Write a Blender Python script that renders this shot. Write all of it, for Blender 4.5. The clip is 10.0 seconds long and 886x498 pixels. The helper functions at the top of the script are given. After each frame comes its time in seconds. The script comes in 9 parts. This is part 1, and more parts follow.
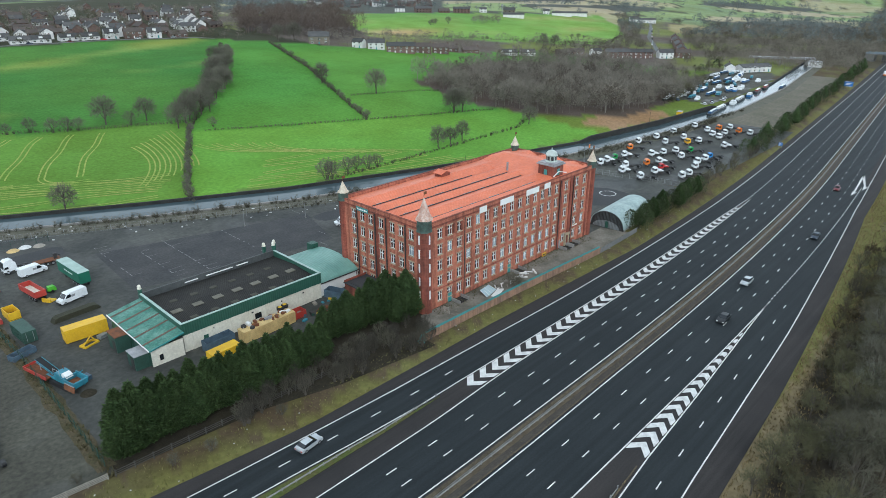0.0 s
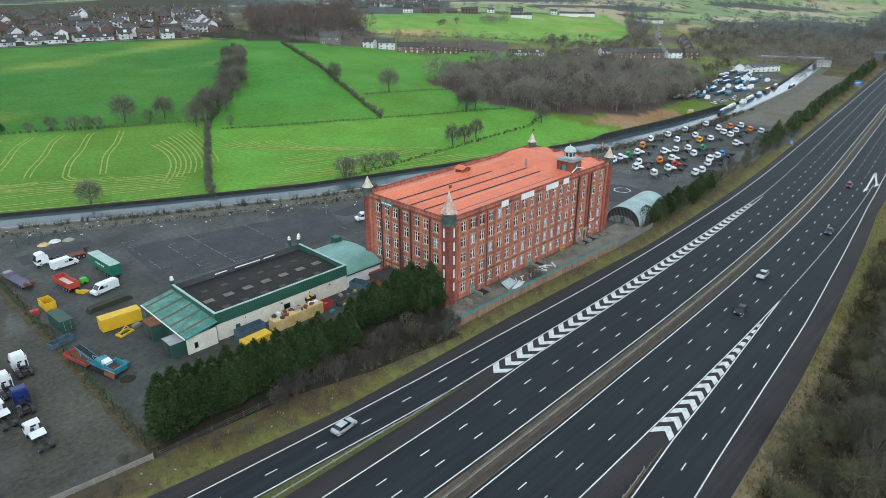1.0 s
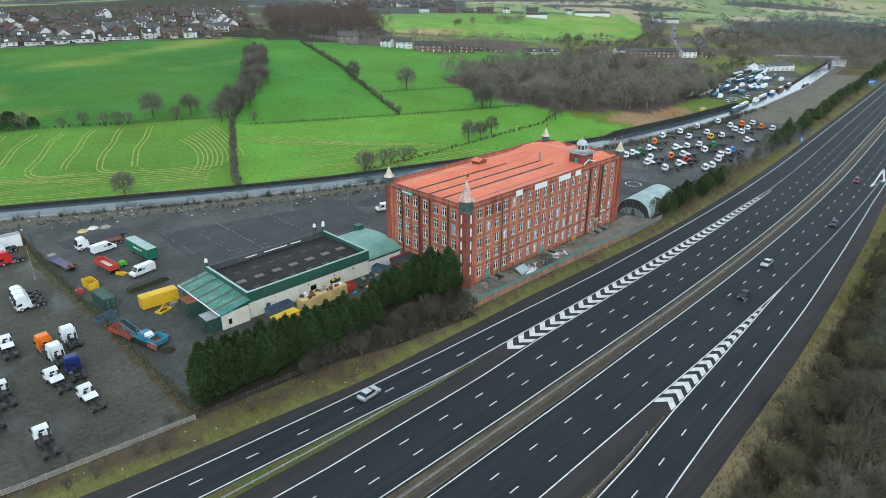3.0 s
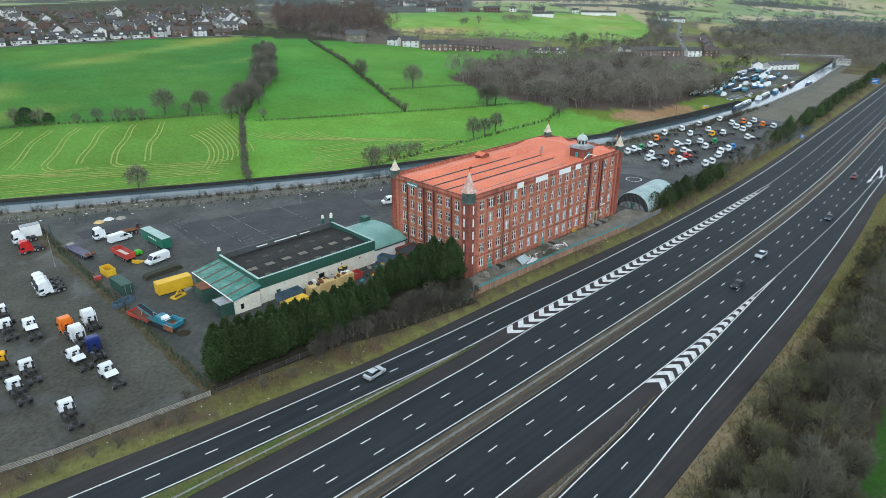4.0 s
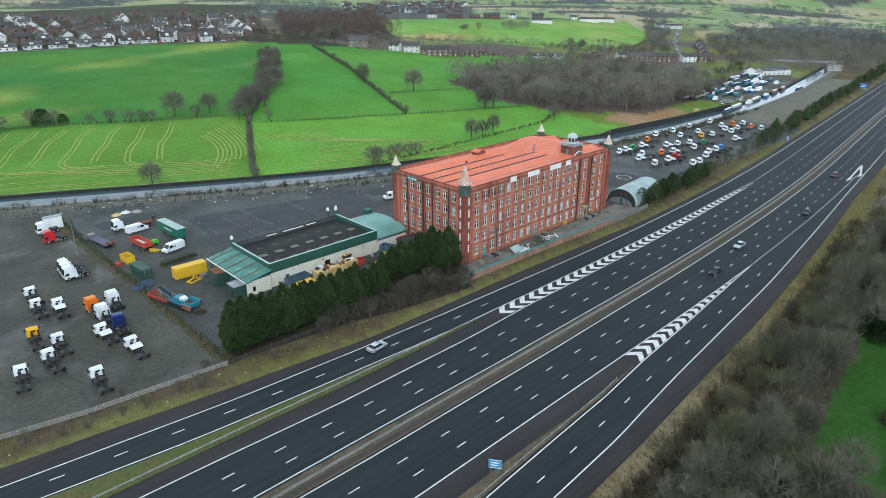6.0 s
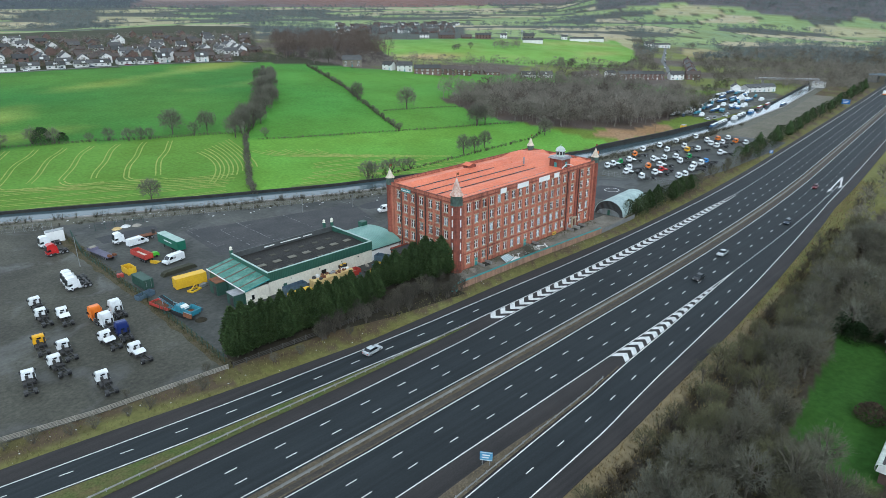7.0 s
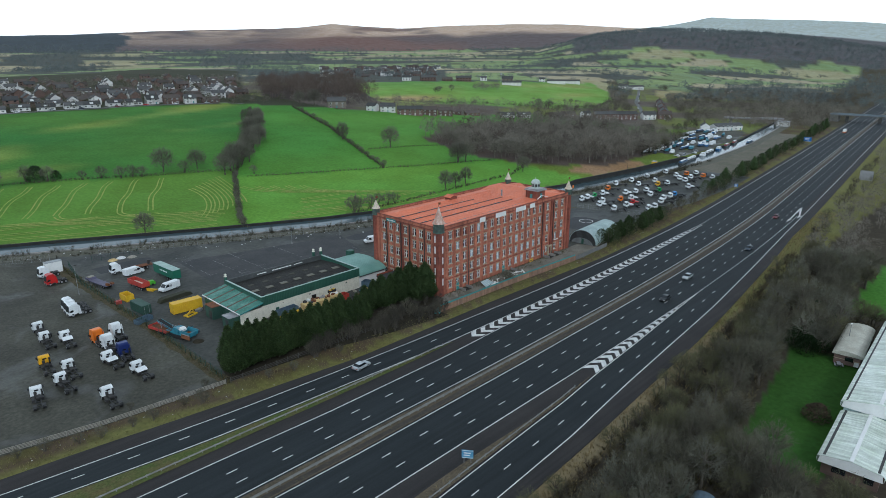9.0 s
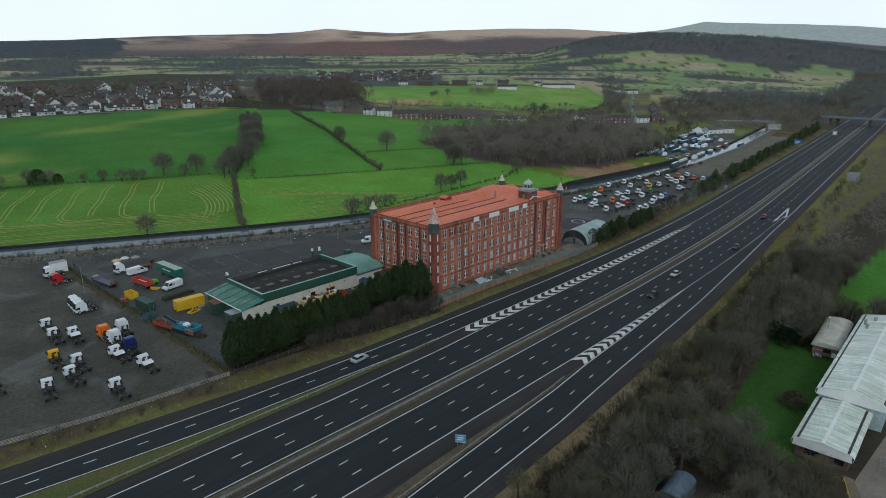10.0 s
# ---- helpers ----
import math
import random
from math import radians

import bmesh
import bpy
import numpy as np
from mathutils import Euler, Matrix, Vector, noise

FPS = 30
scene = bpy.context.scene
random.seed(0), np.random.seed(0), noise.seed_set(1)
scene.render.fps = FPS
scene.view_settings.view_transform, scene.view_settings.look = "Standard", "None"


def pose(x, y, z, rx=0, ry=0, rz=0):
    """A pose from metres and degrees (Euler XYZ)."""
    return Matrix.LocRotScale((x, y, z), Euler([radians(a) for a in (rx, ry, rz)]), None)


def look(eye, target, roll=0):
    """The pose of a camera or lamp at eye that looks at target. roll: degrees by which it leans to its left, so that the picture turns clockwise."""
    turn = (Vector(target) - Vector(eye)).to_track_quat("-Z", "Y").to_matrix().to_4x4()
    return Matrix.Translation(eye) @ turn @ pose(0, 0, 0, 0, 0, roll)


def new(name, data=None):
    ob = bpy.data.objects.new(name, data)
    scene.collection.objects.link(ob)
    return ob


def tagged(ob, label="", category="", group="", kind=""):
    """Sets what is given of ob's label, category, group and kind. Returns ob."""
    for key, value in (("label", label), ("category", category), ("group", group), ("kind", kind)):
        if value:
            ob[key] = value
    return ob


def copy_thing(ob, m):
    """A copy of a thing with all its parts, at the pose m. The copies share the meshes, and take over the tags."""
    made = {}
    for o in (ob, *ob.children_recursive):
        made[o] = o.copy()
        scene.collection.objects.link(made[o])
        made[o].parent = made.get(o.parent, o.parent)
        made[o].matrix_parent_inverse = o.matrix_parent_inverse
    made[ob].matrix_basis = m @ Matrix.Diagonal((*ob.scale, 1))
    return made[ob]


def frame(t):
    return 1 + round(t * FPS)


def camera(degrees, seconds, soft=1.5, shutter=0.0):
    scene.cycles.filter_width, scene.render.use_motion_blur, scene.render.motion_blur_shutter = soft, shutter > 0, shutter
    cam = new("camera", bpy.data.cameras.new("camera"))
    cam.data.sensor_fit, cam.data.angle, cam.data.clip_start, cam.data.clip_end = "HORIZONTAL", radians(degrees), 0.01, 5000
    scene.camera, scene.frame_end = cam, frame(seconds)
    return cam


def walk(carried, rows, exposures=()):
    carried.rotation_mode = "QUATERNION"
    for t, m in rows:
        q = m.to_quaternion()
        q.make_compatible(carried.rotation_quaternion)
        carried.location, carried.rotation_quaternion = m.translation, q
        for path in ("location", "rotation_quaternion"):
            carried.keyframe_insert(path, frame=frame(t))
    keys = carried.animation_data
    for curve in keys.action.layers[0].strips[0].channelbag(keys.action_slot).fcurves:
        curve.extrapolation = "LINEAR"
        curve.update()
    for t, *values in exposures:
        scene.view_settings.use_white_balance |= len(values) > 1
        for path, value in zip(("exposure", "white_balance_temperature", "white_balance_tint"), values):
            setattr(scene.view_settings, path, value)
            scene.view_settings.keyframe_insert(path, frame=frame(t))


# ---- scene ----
cam = camera(69.6, 10.0, soft=0.5)
PATH = [
    (0, (-72.683, -61.274, 67.432), (-71.353, -60.001, 66.651), 0.1),
    (0.5, (-75.562, -60.888, 67.373), (-74.237, -59.61, 66.592), 0.1),
    (1, (-78.428, -60.953, 67.173), (-77.107, -59.669, 66.394), -0.0),
    (1.5, (-80.261, -61.36, 67.442), (-78.945, -60.072, 66.662), -0.1),
    (2, (-81.947, -62.535, 67.442), (-80.639, -61.238, 66.663), -0.1),
    (2.5, (-83.615, -64.311, 67.379), (-82.315, -63.005, 66.6), -0.1),
    (4, (-89.106, -71.311, 67.478), (-87.83, -69.984, 66.697), -0.1),
    (4.5, (-91.034, -73.544, 67.564), (-89.762, -72.215, 66.781), -0.1),
    (5, (-92.823, -75.742, 67.402), (-91.553, -74.41, 66.619), -0.1),
    (6.5, (-98.726, -82.692, 67.814), (-97.435, -81.356, 67.073), -0.0),
    (7, (-100.632, -84.932, 67.525), (-99.324, -83.595, 66.814), -0.2),
    (7.5, (-102.713, -87.027, 67.405), (-101.388, -85.692, 66.725), -0.3),
    (8, (-104.811, -89.085, 67.619), (-103.47, -87.753, 66.966), -0.2),
    (8.5, (-106.808, -91.204, 67.732), (-105.45, -89.875, 67.107), -0.2),
    (9, (-108.959, -93.364, 67.678), (-107.586, -92.037, 67.084), -0.2),
    (9.5, (-110.891, -95.571, 67.959), (-109.511, -94.245, 67.376), -0.2),
    (10, (-113.031, -98.14, 67.924), (-111.649, -96.817, 67.342), -0.3),
]
EXPOSURES = [(0.0, 0.1, 5700, 4), (3.0, 0.15, 5700, 4), (6.0, 0.17, 5600, 4), (7.5, 0.15, 5540, 4), (8.0, 0.1, 5530, 4), (8.5, -0.08, 5520, 4), (9.0, -0.48, 5540, 4), (9.5, -0.8, 5650, 4), (10.0, -0.93, 5700, 4)]
walk(cam, [(t, look(eye, target, roll)) for t, eye, target, roll in PATH], EXPOSURES)

# ---- world and light ----
world = bpy.data.worlds.new("overcast_sky")
scene.world = world
world.use_nodes = True
wn, wl = world.node_tree.nodes, world.node_tree.links
wbg = wn["Background"]
sky = wn.new("ShaderNodeTexSky")
sky.sky_type, sky.sun_disc = "NISHITA", False
SUN_UP, SUN_AZ = radians(38), radians(215)
sky.sun_elevation, sky.sun_rotation = SUN_UP, SUN_AZ
sky_gain = wn.new("ShaderNodeMix")
sky_gain.data_type, sky_gain.blend_type = "RGBA", "MULTIPLY"
sky_gain.inputs[0].default_value = 1.0
sky_gain.inputs[7].default_value = (0.10, 0.10, 0.10, 1)
wl.new(sky.outputs[0], sky_gain.inputs[6])
cloud = wn.new("ShaderNodeTexNoise")
cloud.inputs["Scale"].default_value, cloud.inputs["Detail"].default_value = 2.2, 5
cramp = wn.new("ShaderNodeMapRange")
cramp.inputs[1].default_value, cramp.inputs[2].default_value = 0.25, 0.6
cramp.inputs[3].default_value, cramp.inputs[4].default_value = 0.72, 1.0
wl.new(cloud.outputs[0], cramp.inputs[0])
sky_mix = wn.new("ShaderNodeMix")
sky_mix.data_type = "RGBA"
sky_mix.inputs[7].default_value = (0.955, 1.0, 1.03, 1)
wl.new(cramp.outputs[0], sky_mix.inputs[0])
wl.new(sky_gain.outputs[2], sky_mix.inputs[6])
coords, sepw, lowness, lift = wn.new("ShaderNodeTexCoord"), wn.new("ShaderNodeSeparateXYZ"), wn.new("ShaderNodeMapRange"), wn.new("ShaderNodeMix")
wl.new(coords.outputs["Generated"], sepw.inputs[0])
wl.new(sepw.outputs[2], lowness.inputs[0])
lowness.interpolation_type = "SMOOTHERSTEP"
lowness.inputs[1].default_value, lowness.inputs[2].default_value = 0.0, 0.75
lowness.inputs[3].default_value, lowness.inputs[4].default_value = 1.9, 0.78
lift.data_type, lift.blend_type = "RGBA", "MULTIPLY"
lift.inputs[0].default_value = 1.0
wl.new(sky_mix.outputs[2], lift.inputs[6])
wl.new(lowness.outputs[0], lift.inputs[7])
warmth, glow = wn.new("ShaderNodeMapRange"), wn.new("ShaderNodeMix")
warmth.interpolation_type = "SMOOTHSTEP"
warmth.inputs[1].default_value, warmth.inputs[2].default_value, warmth.inputs[3].default_value, warmth.inputs[4].default_value = 0.02, 0.22, 1.0, 0.0
wl.new(sepw.outputs[2], warmth.inputs[0])
glow.data_type, glow.blend_type = "RGBA", "MULTIPLY"
glow.inputs[7].default_value = (1.06, 1.0, 0.955, 1)
wl.new(warmth.outputs[0], glow.inputs[0])
wl.new(lift.outputs[2], glow.inputs[6])
wl.new(glow.outputs[2], wbg.inputs[0])
wbg.inputs[1].default_value = 1.0

sun = new("sun", bpy.data.lights.new("sun", "SUN"))
sun.data.energy, sun.data.angle, sun.data.color = 1.2, radians(14), (1.0, 0.96, 0.9)
sun_way = Vector((math.sin(SUN_AZ) * math.cos(SUN_UP), math.cos(SUN_AZ) * math.cos(SUN_UP), math.sin(SUN_UP)))
sun.matrix_world = look(sun_way * 300, (0, 0, 0))


# ---- materials ----
def mat(name, c1, c2=None, scale=0.5, rough=0.8, fine=8.0, vary=0.25, bump=0.0, metal=0.0, spec=0.4, island=0.0, each=0.0):
    """Two-scale mottled surface in world metres; island and each vary the tone by mesh island and by object."""
    m = bpy.data.materials.new(name)
    m.use_nodes = True
    n, l = m.node_tree.nodes, m.node_tree.links
    b = n["Principled BSDF"]
    geo = n.new("ShaderNodeNewGeometry")
    big, small = n.new("ShaderNodeTexNoise"), n.new("ShaderNodeTexNoise")
    for t, s in ((big, scale), (small, scale * fine)):
        t.inputs["Scale"].default_value, t.inputs["Detail"].default_value, t.inputs["Roughness"].default_value = s, 6, 0.62
        l.new(geo.outputs["Position"], t.inputs["Vector"])
    ramp = n.new("ShaderNodeMapRange")
    ramp.inputs[1].default_value, ramp.inputs[2].default_value = 0.35, 0.65
    l.new(big.outputs[0], ramp.inputs[0])
    mix = n.new("ShaderNodeMix")
    mix.data_type = "RGBA"
    mix.inputs[6].default_value = (*c1, 1)
    mix.inputs[7].default_value = (*(c2 or [v * 0.8 for v in c1]), 1)
    l.new(ramp.outputs[0], mix.inputs[0])
    tone = n.new("ShaderNodeMapRange")
    tone.inputs[1].default_value, tone.inputs[2].default_value = 0.3, 0.7
    tone.inputs[3].default_value, tone.inputs[4].default_value = 1 - vary, 1 + vary
    l.new(small.outputs[0], tone.inputs[0])
    value = tone.outputs[0]
    for amount, socket in ((island, geo.outputs["Random Per Island"]), (each, n.new("ShaderNodeObjectInfo").outputs["Random"])):
        if amount:
            r = n.new("ShaderNodeMapRange")
            r.inputs[3].default_value, r.inputs[4].default_value = 1 - amount, 1 + amount
            l.new(socket, r.inputs[0])
            mul = n.new("ShaderNodeMath")
            mul.operation = "MULTIPLY"
            l.new(value, mul.inputs[0])
            l.new(r.outputs[0], mul.inputs[1])
            value = mul.outputs[0]
    hsv = n.new("ShaderNodeHueSaturation")
    l.new(mix.outputs[2], hsv.inputs["Color"])
    l.new(value, hsv.inputs["Value"])
    l.new(hsv.outputs[0], b.inputs["Base Color"])
    b.inputs["Roughness"].default_value, b.inputs["Metallic"].default_value = rough, metal
    b.inputs["Specular IOR Level"].default_value = spec
    if bump:
        bp = n.new("ShaderNodeBump")
        bp.inputs["Strength"].default_value, bp.inputs["Distance"].default_value = bump, 0.1
        l.new(small.outputs[0], bp.inputs["Height"])
        l.new(bp.outputs[0], b.inputs["Normal"])
    return m


def brick_mat(name, c1, c2, mortar):
    """Brickwork in real brick sizes with soot patches; x or y runs along the wall, z up."""
    m = mat(name, c1, c2, scale=0.25, rough=0.9, fine=6, vary=0.22)
    n, l = m.node_tree.nodes, m.node_tree.links
    b = n["Principled BSDF"]
    geo, sep, com, add = n.new("ShaderNodeNewGeometry"), n.new("ShaderNodeSeparateXYZ"), n.new("ShaderNodeCombineXYZ"), n.new("ShaderNodeMath")
    l.new(geo.outputs["Position"], sep.inputs[0])
    l.new(sep.outputs[0], add.inputs[0])
    l.new(sep.outputs[1], add.inputs[1])
    l.new(add.outputs[0], com.inputs[0])
    l.new(sep.outputs[2], com.inputs[1])
    br = n.new("ShaderNodeTexBrick")
    br.inputs["Scale"].default_value = 1.0
    br.inputs["Brick Width"].default_value, br.inputs["Row Height"].default_value = 0.225, 0.075
    br.inputs["Mortar Size"].default_value = 0.008
    br.inputs["Color1"].default_value, br.inputs["Color2"].default_value = (1, 1, 1, 1), (0.7, 0.7, 0.7, 1)
    br.inputs["Mortar"].default_value = (*mortar, 1)
    l.new(com.outputs[0], br.inputs["Vector"])
    mul = n.new("ShaderNodeMix")
    mul.data_type, mul.blend_type = "RGBA", "MULTIPLY"
    mul.inputs[0].default_value = 1
    source = b.inputs["Base Color"].links[0].from_socket
    l.new(source, mul.inputs[6])
    l.new(br.outputs[0], mul.inputs[7])
    # rain-washed soot streaks running down the wall
    flow, streak, tone, wash = n.new("ShaderNodeVectorMath"), n.new("ShaderNodeTexNoise"), n.new("ShaderNodeMapRange"), n.new("ShaderNodeMix")
    flow.operation, flow.inputs[1].default_value = "MULTIPLY", (0.9, 0.9, 0.07)
    l.new(geo.outputs["Position"], flow.inputs[0])
    l.new(flow.outputs[0], streak.inputs["Vector"])
    streak.inputs["Scale"].default_value, streak.inputs["Detail"].default_value, streak.inputs["Roughness"].default_value = 1.0, 6, 0.65
    tone.inputs[1].default_value, tone.inputs[2].default_value, tone.inputs[3].default_value, tone.inputs[4].default_value = 0.36, 0.58, 0.64, 1.18
    l.new(streak.outputs[0], tone.inputs[0])
    wash.data_type, wash.blend_type = "RGBA", "MULTIPLY"
    wash.inputs[0].default_value = 1
    l.new(mul.outputs[2], wash.inputs[6])
    l.new(tone.outputs[0], wash.inputs[7])
    l.new(wash.outputs[2], b.inputs["Base Color"])
    return m


def ribbed(m, axis, pitch, depth=0.03):
    """Adds the ribs of profiled sheeting to a material: axis 0 ribs repeat along x, 1 along y."""
    n, l = m.node_tree.nodes, m.node_tree.links
    geo, sep, sn, mu = n.new("ShaderNodeNewGeometry"), n.new("ShaderNodeSeparateXYZ"), n.new("ShaderNodeMath"), n.new("ShaderNodeMath")
    l.new(geo.outputs["Position"], sep.inputs[0])
    mu.operation, mu.inputs[1].default_value = "MULTIPLY", 2 * math.pi / pitch
    l.new(sep.outputs[axis], mu.inputs[0])
    sn.operation = "SINE"
    l.new(mu.outputs[0], sn.inputs[0])
    bp = n.new("ShaderNodeBump")
    bp.inputs["Strength"].default_value, bp.inputs["Distance"].default_value = 0.8, depth
    l.new(sn.outputs[0], bp.inputs["Height"])
    l.new(bp.outputs[0], n["Principled BSDF"].inputs["Normal"])
    return m


def glass_mat(name, tint):
    m = bpy.data.materials.new(name)
    m.use_nodes = True
    b = m.node_tree.nodes["Principled BSDF"]
    b.inputs["Base Color"].default_value = (*tint, 1)
    b.inputs["Roughness"].default_value, b.inputs["IOR"].default_value = 0.05, 1.2
    b.inputs["Transmission Weight"].default_value = 1.0
    return m


def streaked(m, low, high, pull=(0.012, 0.9, 1.0)):
    """Bands drawn out along one way over the mottling, as wheels wear a carriageway or rain stains a roof."""
    n, l = m.node_tree.nodes, m.node_tree.links
    b = n["Principled BSDF"]
    geo, stretch, tex, tone, mul = n.new("ShaderNodeNewGeometry"), n.new("ShaderNodeVectorMath"), n.new("ShaderNodeTexNoise"), n.new("ShaderNodeMapRange"), n.new("ShaderNodeMix")
    stretch.operation, stretch.inputs[1].default_value = "MULTIPLY", pull
    l.new(geo.outputs["Position"], stretch.inputs[0])
    l.new(stretch.outputs[0], tex.inputs["Vector"])
    tex.inputs["Scale"].default_value, tex.inputs["Detail"].default_value = 1.0, 5
    tone.inputs[1].default_value, tone.inputs[2].default_value, tone.inputs[3].default_value, tone.inputs[4].default_value = 0.3, 0.7, low, high
    l.new(tex.outputs[0], tone.inputs[0])
    mul.data_type, mul.blend_type = "RGBA", "MULTIPLY"
    mul.inputs[0].default_value = 1.0
    l.new(b.inputs["Base Color"].links[0].from_socket, mul.inputs[6])
    l.new(tone.outputs[0], mul.inputs[7])
    l.new(mul.outputs[2], b.inputs["Base Color"])
    return m


def puddled(m, low, high, wet, shine):
    """Wet hollows on a yard: smooth and a little darker where a broad noise dips, with silt worn along wheel ways."""
    n, l = m.node_tree.nodes, m.node_tree.links
    b = n["Principled BSDF"]
    geo, tex, mask, rough, tone, mul = n.new("ShaderNodeNewGeometry"), n.new("ShaderNodeTexNoise"), n.new("ShaderNodeMapRange"), n.new("ShaderNodeMapRange"), n.new("ShaderNodeMapRange"), n.new("ShaderNodeMix")
    l.new(geo.outputs["Position"], tex.inputs["Vector"])
    tex.inputs["Scale"].default_value, tex.inputs["Detail"].default_value, tex.inputs["Roughness"].default_value, tex.inputs["Distortion"].default_value = 0.055, 7, 0.6, 0.8
    mask.inputs[1].default_value, mask.inputs[2].default_value = low, high
    l.new(tex.outputs[0], mask.inputs[0])
    rough.inputs[3].default_value, rough.inputs[4].default_value = b.inputs["Roughness"].default_value, shine
    tone.inputs[3].default_value, tone.inputs[4].default_value = 1.0, wet
    for t in (rough, tone):
        l.new(mask.outputs[0], t.inputs[0])
    l.new(rough.outputs[0], b.inputs["Roughness"])
    mul.data_type, mul.blend_type, mul.inputs[0].default_value = "RGBA", "MULTIPLY", 1.0
    l.new(b.inputs["Base Color"].links[0].from_socket, mul.inputs[6])
    l.new(tone.outputs[0], mul.inputs[7])
    l.new(mul.outputs[2], b.inputs["Base Color"])
    return m


asphalt = streaked(mat("asphalt_lane", (0.016, 0.0205, 0.0235), (0.0205, 0.0255, 0.0285), scale=0.06, rough=0.85, fine=60, vary=0.2, bump=0.1, spec=0.3), 0.76, 1.24)
shoulder = streaked(mat("asphalt_shoulder", (0.041, 0.037, 0.036), (0.031, 0.029, 0.029), scale=0.08, rough=0.9, fine=50, vary=0.22, bump=0.1, spec=0.25), 0.8, 1.2)
paint_white = mat("road_paint", (0.72, 0.72, 0.70), (0.5, 0.5, 0.49), scale=0.8, rough=0.6, fine=12, vary=0.15)
yard_tar = puddled(mat("yard_tarmac", (0.033, 0.035, 0.033), (0.08, 0.081, 0.07), scale=0.06, rough=0.8, fine=14, vary=0.35, bump=0.12), 0.5, 0.62, 0.72, 0.55)
yard_dirt = puddled(mat("yard_gravel", (0.041, 0.039, 0.029), (0.079, 0.077, 0.058), scale=0.075, rough=0.85, fine=16, vary=0.36, bump=0.15), 0.52, 0.62, 0.78, 0.46)
yard_dark = mat("old_tarmac_patch", (0.03, 0.031, 0.034), (0.045, 0.045, 0.048), scale=0.1, rough=0.8, fine=20, vary=0.25)
brick = brick_mat("red_brick", (0.52, 0.19, 0.118), (0.36, 0.128, 0.084), (0.75, 0.68, 0.62))
brick_dark = brick_mat("sooty_brick", (0.31, 0.09, 0.06), (0.19, 0.065, 0.046), (0.8, 0.75, 0.7))
stone = mat("buff_stone", (0.44, 0.36, 0.24), (0.30, 0.24, 0.17), scale=0.7, rough=0.9, fine=8, vary=0.2)
mill_roof_mat = ribbed(mat("red_roof_sheet", (0.72, 0.20, 0.10), (0.61, 0.16, 0.08), scale=0.12, rough=0.55, fine=12, vary=0.1), 0, 0.35)
dark_metal = mat("dark_iron", (0.03, 0.03, 0.032), (0.05, 0.045, 0.04), scale=1, rough=0.6, vary=0.2)
lead_grey = mat("lead_flashing", (0.35, 0.35, 0.36), (0.22, 0.22, 0.23), scale=0.5, rough=0.5, vary=0.2)
copper = mat("verdigris_copper", (0.075, 0.12, 0.10), (0.05, 0.065, 0.055), scale=0.9, rough=0.7, vary=0.25)
dome_lead = mat("pale_dome", (0.52, 0.57, 0.54), (0.36, 0.41, 0.38), scale=0.9, rough=0.5, vary=0.2)
spire_mat = mat("weathered_shingle", (0.62, 0.50, 0.43), (0.42, 0.22, 0.16), scale=1.1, rough=0.85, fine=5, vary=0.2)
spire_pale = mat("pale_shingle", (0.62, 0.56, 0.45), (0.46, 0.38, 0.29), scale=1.1, rough=0.85, fine=5, vary=0.15)
white_paint = mat("white_joinery", (0.78, 0.78, 0.76), (0.66, 0.66, 0.64), scale=0.8, rough=0.5, vary=0.08, each=0.08)
white_panel = mat("white_board", (0.82, 0.82, 0.80), (0.72, 0.72, 0.70), scale=0.3, rough=0.5, vary=0.06)
pane_mat = glass_mat("window_glass", (0.6, 0.7, 0.76))
# Near-black colour standing in for the shade of unlit rooms.
unlit_black = mat("unlit_interior", (0.02, 0.02, 0.024), (0.035, 0.033, 0.03), scale=0.3, rough=0.9)
blind_mat = mat("window_blind", (0.62, 0.66, 0.68), (0.5, 0.53, 0.55), scale=0.5, rough=0.8, vary=0.08, each=0.2)
teal_paint = mat("teal_paint", (0.06, 0.26, 0.25), (0.05, 0.2, 0.2), scale=0.8, rough=0.6, vary=0.15)
green_clad = ribbed(mat("green_cladding", (0.034, 0.105, 0.075), (0.03, 0.085, 0.062), scale=0.15, rough=0.5, fine=10, vary=0.1), 0, 0.5, 0.02)
green_roof = mat("faded_green_sheet", (0.035, 0.15, 0.11), (0.13, 0.27, 0.22), scale=0.35, rough=0.6, fine=7, vary=0.35)
annex_roof = ribbed(mat("pale_green_sheet", (0.20, 0.36, 0.31), (0.13, 0.27, 0.23), scale=0.2, rough=0.5, fine=8, vary=0.15), 0, 0.6)
rust_strip = mat("rusty_strip", (0.15, 0.10, 0.075), (0.10, 0.075, 0.06), scale=0.8, rough=0.9, vary=0.2)
cream_wall = mat("cream_render", (0.76, 0.73, 0.63), (0.64, 0.60, 0.50), scale=0.25, rough=0.9, fine=10, vary=0.12)
dark_roof = ribbed(mat("dark_asbestos", (0.017, 0.0165, 0.0155), (0.029, 0.027, 0.023), scale=0.2, rough=0.9, fine=12, vary=0.3), 0, 0.3)
skylight_mat = mat("dirty_rooflight", (0.17, 0.16, 0.125), (0.12, 0.11, 0.085), scale=0.5, rough=0.7, vary=0.2)
grey_clad = ribbed(mat("grey_cladding", (0.085, 0.09, 0.09), (0.06, 0.065, 0.065), scale=0.2, rough=0.7, vary=0.2), 0, 0.4)
hut_black = ribbed(mat("black_corrugated", (0.035, 0.038, 0.04), (0.06, 0.062, 0.062), scale=0.4, rough=0.7, vary=0.25), 1, 0.45, 0.08)
